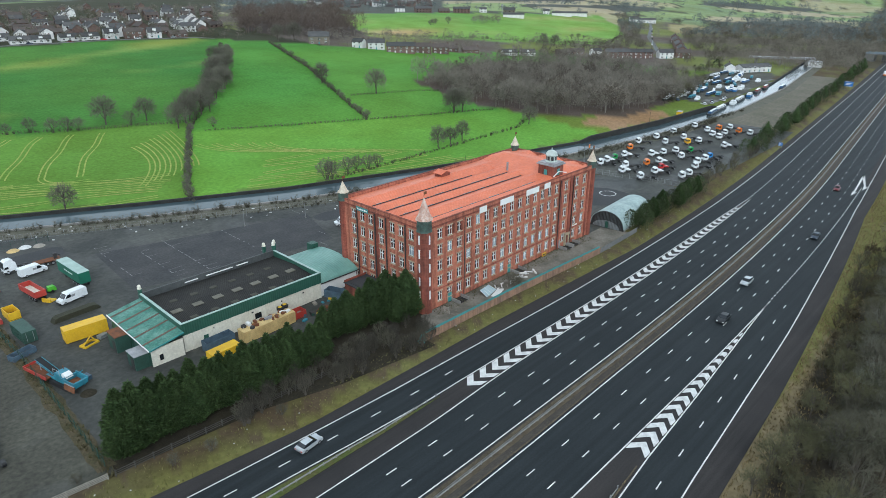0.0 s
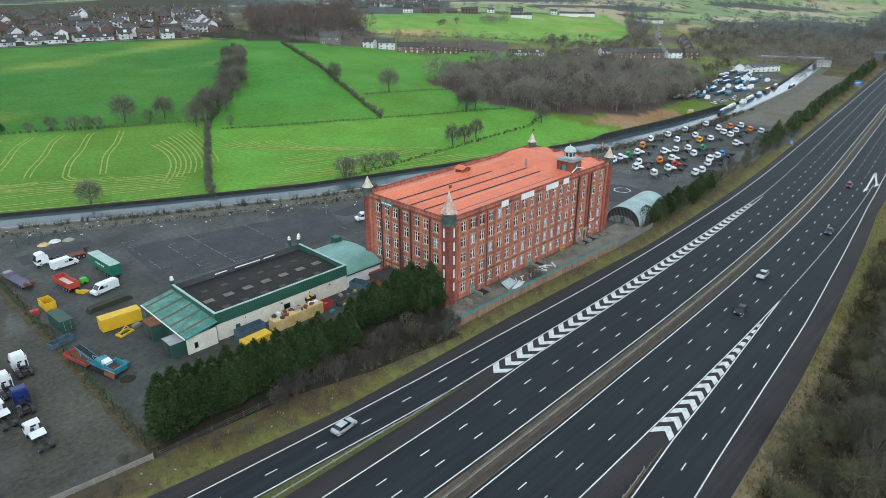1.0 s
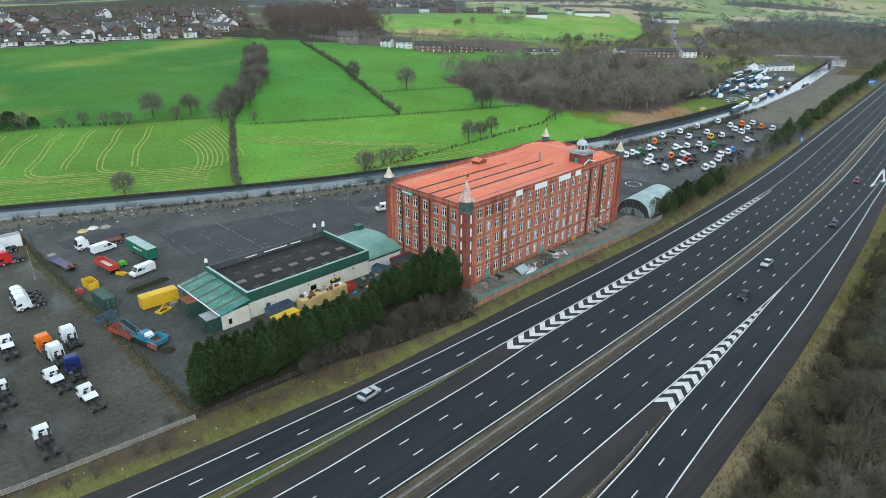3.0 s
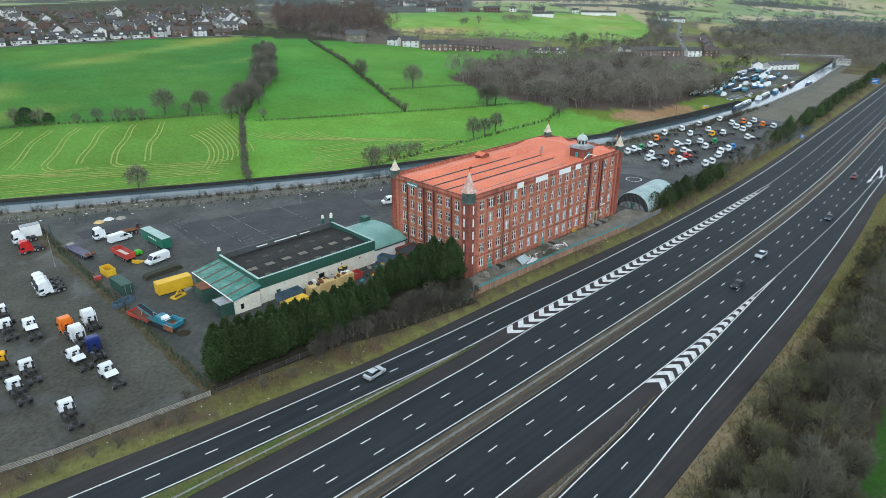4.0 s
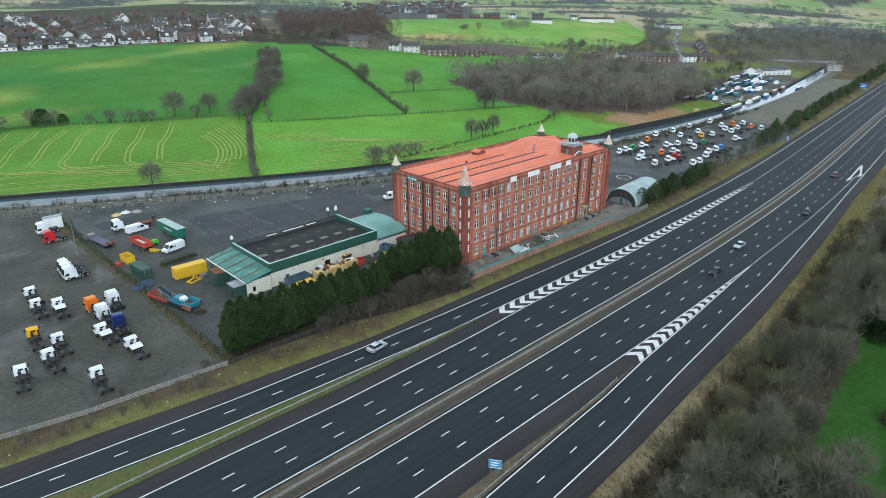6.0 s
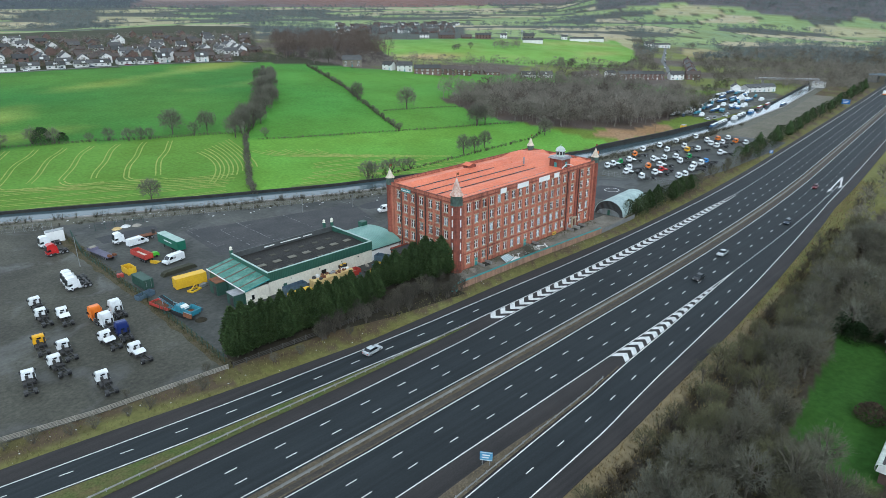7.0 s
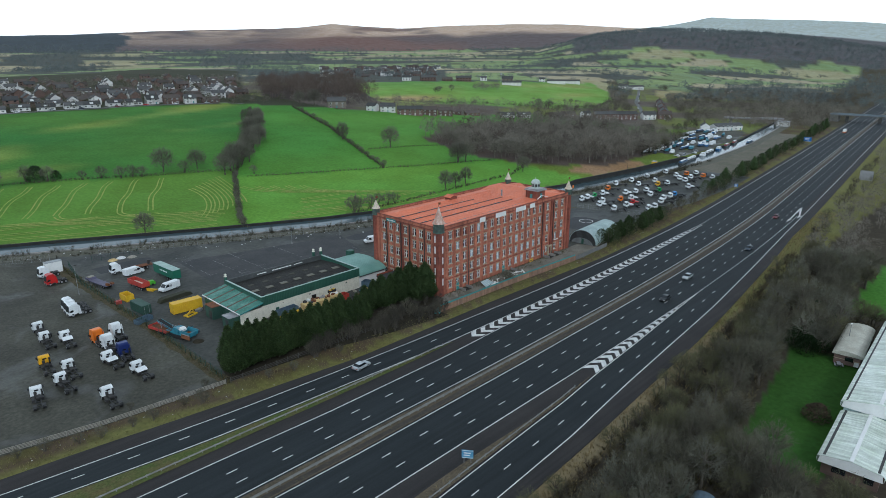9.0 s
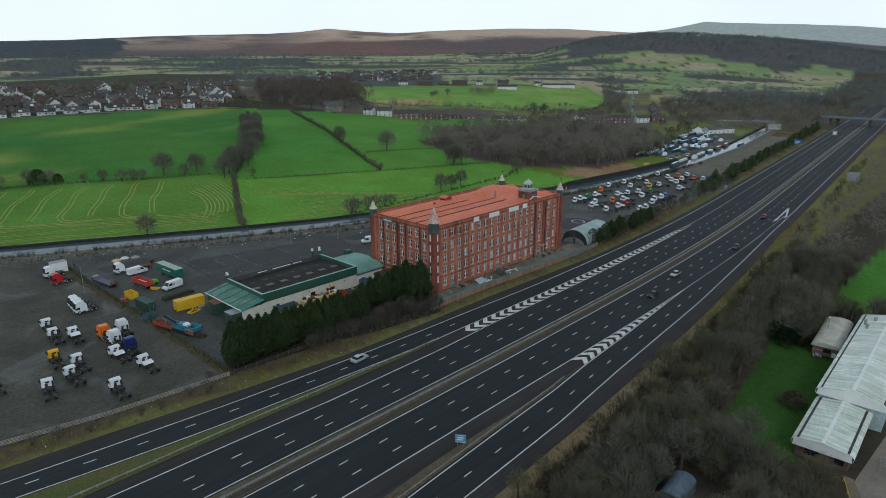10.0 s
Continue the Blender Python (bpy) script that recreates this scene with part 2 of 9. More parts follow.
hut_roof_mat = ribbed(mat("hut_roof_sheet", (0.42, 0.52, 0.50), (0.28, 0.36, 0.36), scale=0.3, rough=0.6, fine=6, vary=0.2), 0, 0.5)
white_roof = streaked(ribbed(mat("white_profiled_sheet", (0.82, 0.87, 0.80), (0.60, 0.66, 0.56), scale=0.3, rough=0.5, fine=8, vary=0.16), 0, 0.8, 0.05), 0.66, 1.12, (1.6, 0.1, 0.1))
fence_wood = mat("fence_boards", (0.29, 0.17, 0.11), (0.20, 0.13, 0.095), scale=0.5, rough=0.9, fine=8, vary=0.25, island=0.25, each=0.2)
pale_wood = mat("weathered_rail", (0.34, 0.31, 0.26), (0.25, 0.23, 0.2), scale=1, rough=0.9, vary=0.2)
grey_wood = mat("grey_boards", (0.17, 0.17, 0.165), (0.13, 0.13, 0.13), scale=0.8, rough=0.9, vary=0.2)
galv = mat("galvanised_steel", (0.33, 0.34, 0.34), (0.24, 0.25, 0.25), scale=1.5, rough=0.5, metal=0.4, vary=0.15)
rubber = mat("tyre_rubber", (0.02, 0.02, 0.021), scale=2, rough=0.85)
rim_mat = mat("wheel_rim", (0.35, 0.35, 0.36), scale=2, rough=0.4, metal=0.5)
chassis_mat = mat("chassis_black", (0.022, 0.023, 0.026), (0.04, 0.038, 0.036), scale=2, rough=0.55, vary=0.3)
car_glass = mat("tinted_glass", (0.015, 0.02, 0.025), scale=1, rough=0.05, spec=0.7, vary=0.05)
lamp_lens = mat("lamp_lens", (0.8, 0.8, 0.75), scale=2, rough=0.2)
tail_lens = mat("tail_lens", (0.5, 0.03, 0.02), scale=2, rough=0.3)
yellow_paint = mat("yellow_paint", (0.72, 0.46, 0.02), (0.6, 0.36, 0.02), scale=0.6, rough=0.5, vary=0.12)
tan_paint = mat("faded_yellow_steel", (0.66, 0.49, 0.22), (0.48, 0.33, 0.14), scale=0.5, rough=0.7, vary=0.2)
rust = mat("rust", (0.20, 0.075, 0.03), (0.11, 0.05, 0.03), scale=1.2, rough=0.95, vary=0.3)
red_paint = mat("red_steel", (0.45, 0.05, 0.035), (0.33, 0.05, 0.04), scale=0.6, rough=0.5, vary=0.15)
cyan_paint = mat("cyan_steel", (0.05, 0.25, 0.33), (0.045, 0.17, 0.23), scale=0.6, rough=0.5, vary=0.2)
blue_steel = mat("dull_blue_steel", (0.09, 0.14, 0.19), (0.06, 0.09, 0.12), scale=0.8, rough=0.6, vary=0.2)
lime_paint = mat("lime_paint", (0.12, 0.5, 0.04), scale=1, rough=0.5)
sign_blue = mat("sign_blue", (0.03, 0.16, 0.50), scale=1, rough=0.5, vary=0.05)
container_green = mat("container_green", (0.035, 0.085, 0.065), (0.03, 0.065, 0.05), scale=0.5, rough=0.6, vary=0.2)
trailer_green = mat("curtain_green", (0.02, 0.14, 0.085), (0.018, 0.11, 0.07), scale=0.4, rough=0.5, vary=0.1)
trailer_top = mat("trailer_roof", (0.40, 0.52, 0.47), (0.3, 0.4, 0.36), scale=0.5, rough=0.6, vary=0.1)
concrete = mat("concrete", (0.32, 0.31, 0.29), (0.22, 0.21, 0.2), scale=0.4, rough=0.9, vary=0.2)
black_wall = mat("black_canal_wall", (0.02, 0.02, 0.02), (0.035, 0.034, 0.03), scale=0.3, rough=0.9, vary=0.3)
bark = mat("bark", (0.115, 0.10, 0.08), (0.075, 0.065, 0.052), scale=1.5, rough=0.95, vary=0.3)
twig = mat("bare_twigs", (0.118, 0.112, 0.078), (0.082, 0.077, 0.054), scale=0.15, rough=0.95, vary=0.25, each=0.25)
twig_dark = mat("dark_twigs", (0.075, 0.066, 0.05), (0.05, 0.045, 0.034), scale=0.15, rough=0.95, vary=0.25, each=0.25)
field_twig = mat("field_twigs", (0.155, 0.148, 0.115), (0.115, 0.108, 0.083), scale=0.15, rough=0.95, vary=0.2, each=0.2)
twig_pale = mat("pale_twigs", (0.165, 0.16, 0.122), (0.11, 0.108, 0.08), scale=0.15, rough=0.95, vary=0.2, each=0.25)
twig_olive = mat("olive_twigs", (0.13, 0.125, 0.065), (0.09, 0.088, 0.046), scale=0.15, rough=0.95, vary=0.25, each=0.25)
conifer_leaf = mat("conifer_sprays", (0.036, 0.063, 0.021), (0.056, 0.086, 0.029), scale=0.4, rough=0.85, vary=0.3, island=0.4, each=0.1, spec=0.2)
shrub_leaf = mat("evergreen_leaves", (0.02, 0.04, 0.014), (0.03, 0.055, 0.02), scale=0.4, rough=0.8, vary=0.3, island=0.4, spec=0.2)
tuft_mat = mat("grass_tufts", (0.17, 0.17, 0.06), (0.20, 0.165, 0.085), scale=0.3, rough=0.95, vary=0.3, island=0.4, spec=0.1)
dry_tuft = mat("dry_grass", (0.30, 0.23, 0.12), (0.2, 0.16, 0.085), scale=0.3, rough=0.95, vary=0.3, island=0.4, spec=0.1)
litter_mat = mat("litter", (0.7, 0.7, 0.68), (0.5, 0.5, 0.5), scale=1, rough=0.8, island=0.3)
slate = mat("roof_tiles", (0.085, 0.083, 0.082), (0.06, 0.06, 0.06), scale=0.3, rough=0.85, vary=0.2, each=0.3)
tile_brown = mat("brown_tiles", (0.095, 0.075, 0.065), (0.07, 0.058, 0.052), scale=0.3, rough=0.85, vary=0.2, each=0.3)
house_brick = mat("house_brick", (0.165, 0.105, 0.085), (0.12, 0.083, 0.07), scale=0.5, rough=0.9, vary=0.15, each=0.2)
house_white = mat("white_render", (0.72, 0.71, 0.68), (0.6, 0.59, 0.57), scale=0.3, rough=0.8, vary=0.1, each=0.1)
house_stone = mat("gritstone_wall", (0.2, 0.175, 0.14), (0.15, 0.13, 0.105), scale=0.5, rough=0.9, vary=0.2)
boat_white = mat("boat_white", (0.74, 0.75, 0.75), (0.6, 0.62, 0.63), scale=0.8, rough=0.4, vary=0.08, each=0.1)
boat_blue = mat("boat_blue", (0.035, 0.13, 0.3), (0.03, 0.1, 0.22), scale=0.8, rough=0.4, vary=0.1, each=0.3)
boat_dark = mat("boat_dark", (0.03, 0.04, 0.05), (0.05, 0.05, 0.05), scale=0.8, rough=0.5, vary=0.1, each=0.3)
boat_red = mat("boat_red", (0.3, 0.06, 0.05), (0.22, 0.05, 0.04), scale=0.8, rough=0.5, vary=0.1, each=0.2)

water_mat = bpy.data.materials.new("canal_water")
water_mat.use_nodes = True
wb = water_mat.node_tree.nodes["Principled BSDF"]
wb.inputs["Base Color"].default_value, wb.inputs["Roughness"].default_value = (0.06, 0.085, 0.095, 1), 0.12
wb.inputs["IOR"].default_value = 1.2
wnoise, wbump = water_mat.node_tree.nodes.new("ShaderNodeTexNoise"), water_mat.node_tree.nodes.new("ShaderNodeBump")
wnoise.inputs["Scale"].default_value, wbump.inputs["Strength"].default_value = 90.0, 0.12
water_mat.node_tree.links.new(wnoise.outputs[0], wbump.inputs["Height"])
water_mat.node_tree.links.new(wbump.outputs[0], wb.inputs["Normal"])


# ---- geometry helpers ----
class Geo:
    """Collects vertices and faces of one mesh."""

    def __init__(self):
        self.v, self.f = [], []

    def add(self, verts, faces):
        k = len(self.v)
        self.v.extend(verts)
        self.f.extend([tuple(i + k for i in q) for q in faces])
        return self

    def box(self, x0, y0, z0, x1, y1, z1, turn=0.0, about=None):
        p = [(x, y, z) for z in (z0, z1) for x, y in ((x0, y0), (x1, y0), (x1, y1), (x0, y1))]
        if turn:
            cx, cy = about or ((x0 + x1) / 2, (y0 + y1) / 2)
            c, s = math.cos(turn), math.sin(turn)
            p = [(cx + (x - cx) * c - (y - cy) * s, cy + (x - cx) * s + (y - cy) * c, z) for x, y, z in p]
        return self.add(p, [(3, 2, 1, 0), (4, 5, 6, 7), (0, 1, 5, 4), (1, 2, 6, 5), (2, 3, 7, 6), (3, 0, 4, 7)])

    def prism(self, poly, z0, z1, top=None):
        """Upright prism over a counter-clockwise plan polygon; top: another polygon for the upper end."""
        n = len(poly)
        p = [(x, y, z0) for x, y in poly] + [(x, y, z1) for x, y in (top or poly)]
        return self.add(p, [tuple(range(n - 1, -1, -1)), tuple(range(n, 2 * n))] + [(i, (i + 1) % n, n + (i + 1) % n, n + i) for i in range(n)])

    def side(self, profile, y0, y1, inset=0.0):
        """A side profile of (x, z), counter-clockwise seen from -y, carried across from y0 to y1."""
        n = len(profile)
        p = [(x, y0, z) for x, z in profile] + [(x, y1, z) for x, z in profile]
        return self.add(p, [tuple(range(n)), tuple(range(2 * n - 1, n - 1, -1))] + [(i, n + i, n + (i + 1) % n, (i + 1) % n) for i in range(n)])

    def tube(self, a, b, r0, r1, n=5, cap=False):
        a, b = Vector(a), Vector(b)
        d = (b - a).normalized()
        u = d.orthogonal().normalized()
        w = d.cross(u)
        p = []
        for c, r in ((a, r0), (b, r1)):
            for i in range(n):
                t = 2 * math.pi * i / n
                p.append(tuple(c + u * (r * math.cos(t)) + w * (r * math.sin(t))))
        q = [(i, (i + 1) % n, n + (i + 1) % n, n + i) for i in range(n)]
        if cap:
            q += [tuple(range(n - 1, -1, -1)), tuple(range(n, 2 * n))]
        return self.add(p, q)

    def lathe(self, x, y, profile, n=12, turn=0.0):
        """Round body from (radius, z) steps about an upright axis, closed at both ends."""
        p = [(x + r * math.cos(2 * math.pi * i / n + turn), y + r * math.sin(2 * math.pi * i / n + turn), z) for r, z in profile for i in range(n)]
        q = [(k * n + i, k * n + (i + 1) % n, (k + 1) * n + (i + 1) % n, (k + 1) * n + i) for k in range(len(profile) - 1) for i in range(n)]
        q += [tuple(range(n - 1, -1, -1)), tuple(range((len(profile) - 1) * n, len(profile) * n))]
        return self.add(p, q)

    def disc(self, x, y0, y1, z, r, n=14):
        """Wheel-like drum whose axis runs along y."""
        p = [(x + r * math.cos(2 * math.pi * i / n), y, z + r * math.sin(2 * math.pi * i / n)) for y in (y0, y1) for i in range(n)]
        return self.add(p, [(i, n + i, n + (i + 1) % n, (i + 1) % n) for i in range(n)] + [tuple(range(n)), tuple(range(2 * n - 1, n - 1, -1))])

    def mesh(self, name, material, smooth=False):
        me = bpy.data.meshes.new(name)
        me.from_pydata(self.v, [], self.f)
        me.materials.append(material)
        if smooth:
            me.shade_smooth()
        me.update()
        return me


def part(name, g, material, parent=None, label="", smooth=False):
    ob = new(name, g.mesh(name, material, smooth))
    if parent:
        ob.parent = parent
    if label:
        ob["label"] = label
    return ob


def thing(name, x, y, z, turn=0.0, label="", category="", group="", kind=""):
    ob = new(name)
    ob.empty_display_size = 0.5
    ob.matrix_basis = pose(x, y, z, 0, 0, turn)
    return tagged(ob, label, category, group, kind)


def structure(name, g, material, label="", category="", smooth=False):
    return tagged(part(name, g, material, None, label, smooth), category=category, kind="structure")


def table(tab, x):
    """Straight-line reading of a short table, carried on past both ends."""
    k = 0
    while k < len(tab) - 2 and x > tab[k + 1][0]:
        k += 1
    (a, p), (b, q) = tab[k], tab[k + 1]
    return p + (q - p) * (x - a) / (b - a)


def ease(a, b, v):
    t = min(1.0, max(0.0, (v - a) / (b - a)))
    return t * t * (3 - 2 * t)


def bend(x):
    """Sideways sweep of the motorway from the straight."""
    if x < 20:
        return 0.0
    if x < 205:
        return 2.8e-4 * (x - 20) ** 2
    return 9.58 + 0.1036 * (x - 205)


def strip(xs, low, high, z, thick=0.0):
    """A ribbon along the motorway between two side offsets (numbers, tables or functions), set off from the bent axis."""
    def val(s, x):
        return s(x) if callable(s) else table(s, x) if isinstance(s, tuple) else s
    g = Geo()
    for x in xs:
        a, b = val(low, x) + bend(x), val(high, x) + bend(x)
        g.v += [(x, a, z), (x, b, z)]
    g.f = [(2 * i, 2 * i + 2, 2 * i + 3, 2 * i + 1) for i in range(len(xs) - 1)]
    if thick:
        n = len(g.v)
        g.v += [(x, y, q - thick) for x, y, q in g.v]
        g.f += [(2 * i, n + 2 * i, n + 2 * i + 2, 2 * i + 2) for i in range(len(xs) - 1)] + [(2 * i + 1, 2 * i + 3, n + 2 * i + 3, n + 2 * i + 1) for i in range(len(xs) - 1)]
    return g


def span(a, b, step):
    n = max(1, round((b - a) / step))
    return [a + (b - a) * i / n for i in range(n + 1)]


# ---- the lie of the land ----
CANAL = ((-160, 216), (-63, 169), (0, 136.5), (40, 118), (100, 98.5), (170, 82), (230, 75.5), (300, 72.5), (400, 80), (480, 92), (800, 140))
RIDGE = ((5, 60), (20, 96), (28, 130), (34, 155), (38, 162), (43, 152), (47.7, 138), (50.5, 148), (53.4, 167), (56, 143), (61.6, 129), (69.9, 105), (77.2, 86), (100, 70))
HILL = ((4, 10), (10.6, 25), (12.6, 37), (16.4, 51), (20.3, 60), (22.4, 67), (26.6, 72), (31, 57), (36, 0))


def canal_y(x):
    return table(CANAL, x)


def far_polar(x, y):
    return math.hypot(x + 100, y + 90), math.degrees(math.atan2(y + 90, x + 100))


def land(x, y):
    """Height of the ground: flat by the motorway and canal, a hillside of fields beyond, a plain, then the moors."""
    r, az = far_polar(x, y)
    z = -0.08
    d = (y - canal_y(x) - 7) * 0.93
    if d > 0 and x > -900:
        rise = 0.00025 * d * d + 0.055 * d
        rise = 28 * (1 - math.exp(-min(rise, 300) / 28))
        z += rise * (1 - 0.75 * ease(230, 420, x) * (1 - ease(250, 600, y)))
    if 185 < x < 480 and y > 95:
        z -= 8.0 * math.exp(-(((x - 318) / 95) ** 2 + ((y - 185) / 70) ** 2) ** 2)
    if y < -44:
        z -= 1.0 * ease(44, 62, -y)
    if r > 700:
        z += (5 * noise.noise((x * 0.0021, y * 0.0021, 3.1)) + 2.5 * noise.noise((x * 0.006, y * 0.006, 7.7))) * ease(700, 1300, r)
    if r > 1400:
        a = az if az > -20 else -20
        z += 38 * ease(1500, 2800, r)
        z += table(RIDGE, max(5, min(100, a))) * ease(2700, 4350, r) * (1 + 0.03 * noise.noise((x * 0.0016, y * 0.0016, 1.3)))
        z += max(0, table(HILL, a)) * ease(1700, 2650, r) * (1 - ease(2750, 3500, r))
        z += table(((5, 105), (10.6, 95), (16.4, 90), (22.4, 97), (25, 42), (28, 0)), max(5, a)) * ease(4050, 4750, r) if a < 28 else 0
        z += 8 * noise.noise((x * 0.004, y * 0.004, 9.2)) * ease(2500, 3600, r) * (1 - 0.7 * ease(3900, 4300, r))
    return z


# ---- ground: one sheet to the horizon ----
RIGHT_EDGE = ((-170, -57.2), (-45, -44.2), (-17, -43.0), (-2, -42.0), (37, -39.7), (84, -36.3), (150, -32.2), (1300, -32))
LEFT_EDGE = ((-170, 32), (-96, 21.8), (-87, 20.8), (-78, 19.7), (-68, 18.3), (-57, 16.9), (-47, 15.7), (-37, 14.6), (-27, 13.4), (0, 13.2), (20, 13.2), (38, 12.6), (63, 11.4), (78, 10.4), (100, 10.2), (200, 9.6), (360, 8.6), (1300, 8.4))
HEDGE_A = ((120, 6), (135, 13), (153, 21), (188, 39), (217, 54), (287, 109), (414, 178), (500, 215))
HEDGE_L = ((-160, 305), (-40, 268), (-7, 254), (23, 238), (57, 224))
HEDGE_R = ((57, 207), (91, 191), (147, 168), (190, 153))
HEDGE_D = ((178, 124), (207, 136), (248, 153), (295, 174), (357, 196), (400, 212))
TOWN_EDGE = ((-200, 520), (10, 491), (126, 475), (181, 456), (230, 385), (270, 335), (330, 322), (430, 320), (500, 330))
WOOD = ((203, 228), (192, 166), (200, 132), (240, 100), (345, 112), (408, 158), (418, 215), (388, 262), (335, 280), (262, 252))


MEADOW = ((450, 620), (335, 429), (421, 399), (447, 389), (496, 337), (560, 300), (640, 330), (740, 392), (830, 478), (742, 512), (640, 545), (516, 600))
BEECHES = ((212, 452), (322, 640), (446, 630), (341, 436), (300, 412), (268, 402), (258, 430))
TAN_FIELD = ((744, 318), (782, 263), (850, 300), (900, 365), (850, 372))


def inside(poly, x, y):
    hit, j = False, len(poly) - 1
    for i in range(len(poly)):
        (a, b), (c, d) = poly[i], poly[j]
        if (b > y) != (d > y) and x < (c - a) * (y - b) / (d - b) + a:
            hit = not hit
        j = i
    return hit


def parcel(x, y):
    """The far field that a place belongs to: a random number of its own, and how far its nearest hedge is."""
    u, v = (x * 0.83 - y * 0.55) / 165 + 0.35 * math.sin(y * 0.006), (x * 0.55 + y * 0.83) / 105 + 0.3 * math.sin(x * 0.005)
    near = []
    for i in range(math.floor(u) - 1, math.floor(u) + 2):
        for j in range(math.floor(v) - 1, math.floor(v) + 2):
            h = math.sin(i * 127.1 + j * 311.7) * 43758.5453
            k = math.sin(i * 269.5 + j * 183.3) * 43758.5453
            h, k = h - math.floor(h), k - math.floor(k)
            near.append((math.hypot(u - i - 0.15 - 0.7 * h, v - j - 0.15 - 0.7 * k), (h * 7.3 + k * 3.1) % 1.0))
    near.sort()
    return near[0][1], (near[1][0] - near[0][0]) * 60


def cover(x, y):
    """What covers the ground there: a colour and a word."""
    r, az = far_polar(x, y)
    d = y - canal_y(x)
    if r > 2700 and az > 27 and r > 2900 - 200 * noise.noise((x * 0.001, y * 0.001, 0)):
        n = noise.noise((x * 0.0013, y * 0.0013, 5)) + 0.5 * noise.noise((x * 0.004, y * 0.004, 2))
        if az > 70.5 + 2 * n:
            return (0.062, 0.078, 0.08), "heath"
        k = noise.noise((x * 0.0022, y * 0.0022, 5)) + 0.5 * noise.noise((x * 0.008, y * 0.008, 2))
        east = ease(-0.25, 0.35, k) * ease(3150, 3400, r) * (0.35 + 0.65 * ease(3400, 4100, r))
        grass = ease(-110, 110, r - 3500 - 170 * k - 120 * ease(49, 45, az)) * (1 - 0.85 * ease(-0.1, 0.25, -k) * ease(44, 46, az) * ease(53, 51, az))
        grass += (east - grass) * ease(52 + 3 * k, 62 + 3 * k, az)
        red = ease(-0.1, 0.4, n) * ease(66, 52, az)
        # Tan grass over brown heather; the ridge's sunlit brightness is put into the tan.
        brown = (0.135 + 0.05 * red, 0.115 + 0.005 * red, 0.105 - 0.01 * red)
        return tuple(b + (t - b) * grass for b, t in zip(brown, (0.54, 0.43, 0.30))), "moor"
    # Pale grey-green hill and greyed woods below: distance haze mixed into the colour.
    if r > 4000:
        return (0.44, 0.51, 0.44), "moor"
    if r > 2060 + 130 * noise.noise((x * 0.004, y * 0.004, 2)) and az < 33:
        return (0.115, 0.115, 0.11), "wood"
    if d < 9:
        if y < -40:
            if y > table(RIGHT_EDGE, x) + bend(x) - 3.2 + 1.5 * noise.noise((x * 0.05, y * 0.05, 4)):
                return (0.205, 0.175, 0.092), "dry"
            if -76 < y < -62 + 0.105 * x and -1 < x < 51:
                return (0.038, 0.10, 0.016), "lawn"
            if 85 < x < 190 and -95 < y < -60:
                return (0.07, 0.2, 0.025), "lawn"
            return (0.058, 0.052, 0.034), "scrub"
        if x > 560:
            return (0.075, 0.07, 0.04), "wood"
        k = noise.noise((x * 0.09, y * 0.2, 1)) + 0.4 * noise.noise((x * 0.3, y * 0.3, 6))
        if y - bend(x) - table(LEFT_EDGE, x) < 2.2 + 1.5 * k:
            return (0.155, 0.16, 0.05), "verge"
        return ((0.115, 0.11, 0.042) if k > 0.1 else (0.10, 0.08, 0.047)), "verge"
    if inside(WOOD, x, y):
        return (0.10, 0.082, 0.062), "wood"
    if 205 < x < 262 and 12 < d < 34:
        return (0.30, 0.20, 0.10), "reeds"
    if y < table(TOWN_EDGE, x) and x < 440 and y < 500:
        ha = table(HEDGE_A, y)
        k = noise.noise((x * 0.012, y * 0.012, 0)) * 0.5
        if x < ha and y < table(HEDGE_L, x):
            return (0.118 + 0.05 * k, 0.25 + 0.05 * k, 0.035), "field"
        straw = max(0.0, noise.noise((x * 0.011, y * 0.03, 21)) - 0.12) * 0.35
        if x < ha:
            return (0.066 + straw + 0.06 * k, 0.19 + 0.75 * straw + 0.06 * k, 0.03 + 0.2 * straw), "field"
        if y < table(HEDGE_R, x) and x < 195:
            return (0.135 + 0.05 * k, 0.31 + 0.05 * k, 0.04), "field"
        if x < table(HEDGE_D, y):
            return (0.088 + 0.05 * k, 0.245 + 0.05 * k, 0.034), "field"
        if x > 195 and y < 165:
            return (0.13 + 0.06 * k, 0.19 + 0.05 * k, 0.03), "rough"
        return (0.10 + 0.06 * k, 0.255 + 0.06 * k, 0.036), "field"
    if (x < 240 and d < 560) or (az > 61.5 and r < 1450 + 250 * noise.noise((x * 0.003, y * 0.003, 1)) and x < 560):
        return (0.05, 0.055, 0.03), "town"
    if inside(BEECHES, x, y):
        return (0.06, 0.05, 0.04), "grove"
    if inside(MEADOW, x, y):
        k = noise.noise((x * 0.006, y * 0.006, 4))
        brown = max(0.0, 1 - math.hypot((x - 395) / 75, (y - 452) / 26)) + max(0.0, 0.6 * noise.noise((x * 0.01, y * 0.02, 14)))
        return (0.17 + 0.05 * k + 0.3 * brown, 0.33 + 0.05 * k - 0.02 * brown, 0.06 + 0.1 * brown), "meadow"
    if inside(TAN_FIELD, x, y):
        return (0.30, 0.28, 0.13), "meadow"
    if r < 900 or (az < 30 and r < 1100):
        k = ease(-0.1, 0.25, noise.noise((x * 0.011, y * 0.011, 9)) + 0.4 * noise.noise((x * 0.04, y * 0.04, 3)))
        return (0.12 + 0.045 * k, 0.105 + 0.095 * k, 0.082 - 0.025 * k), "wood"
    p, gap = parcel(x, y)
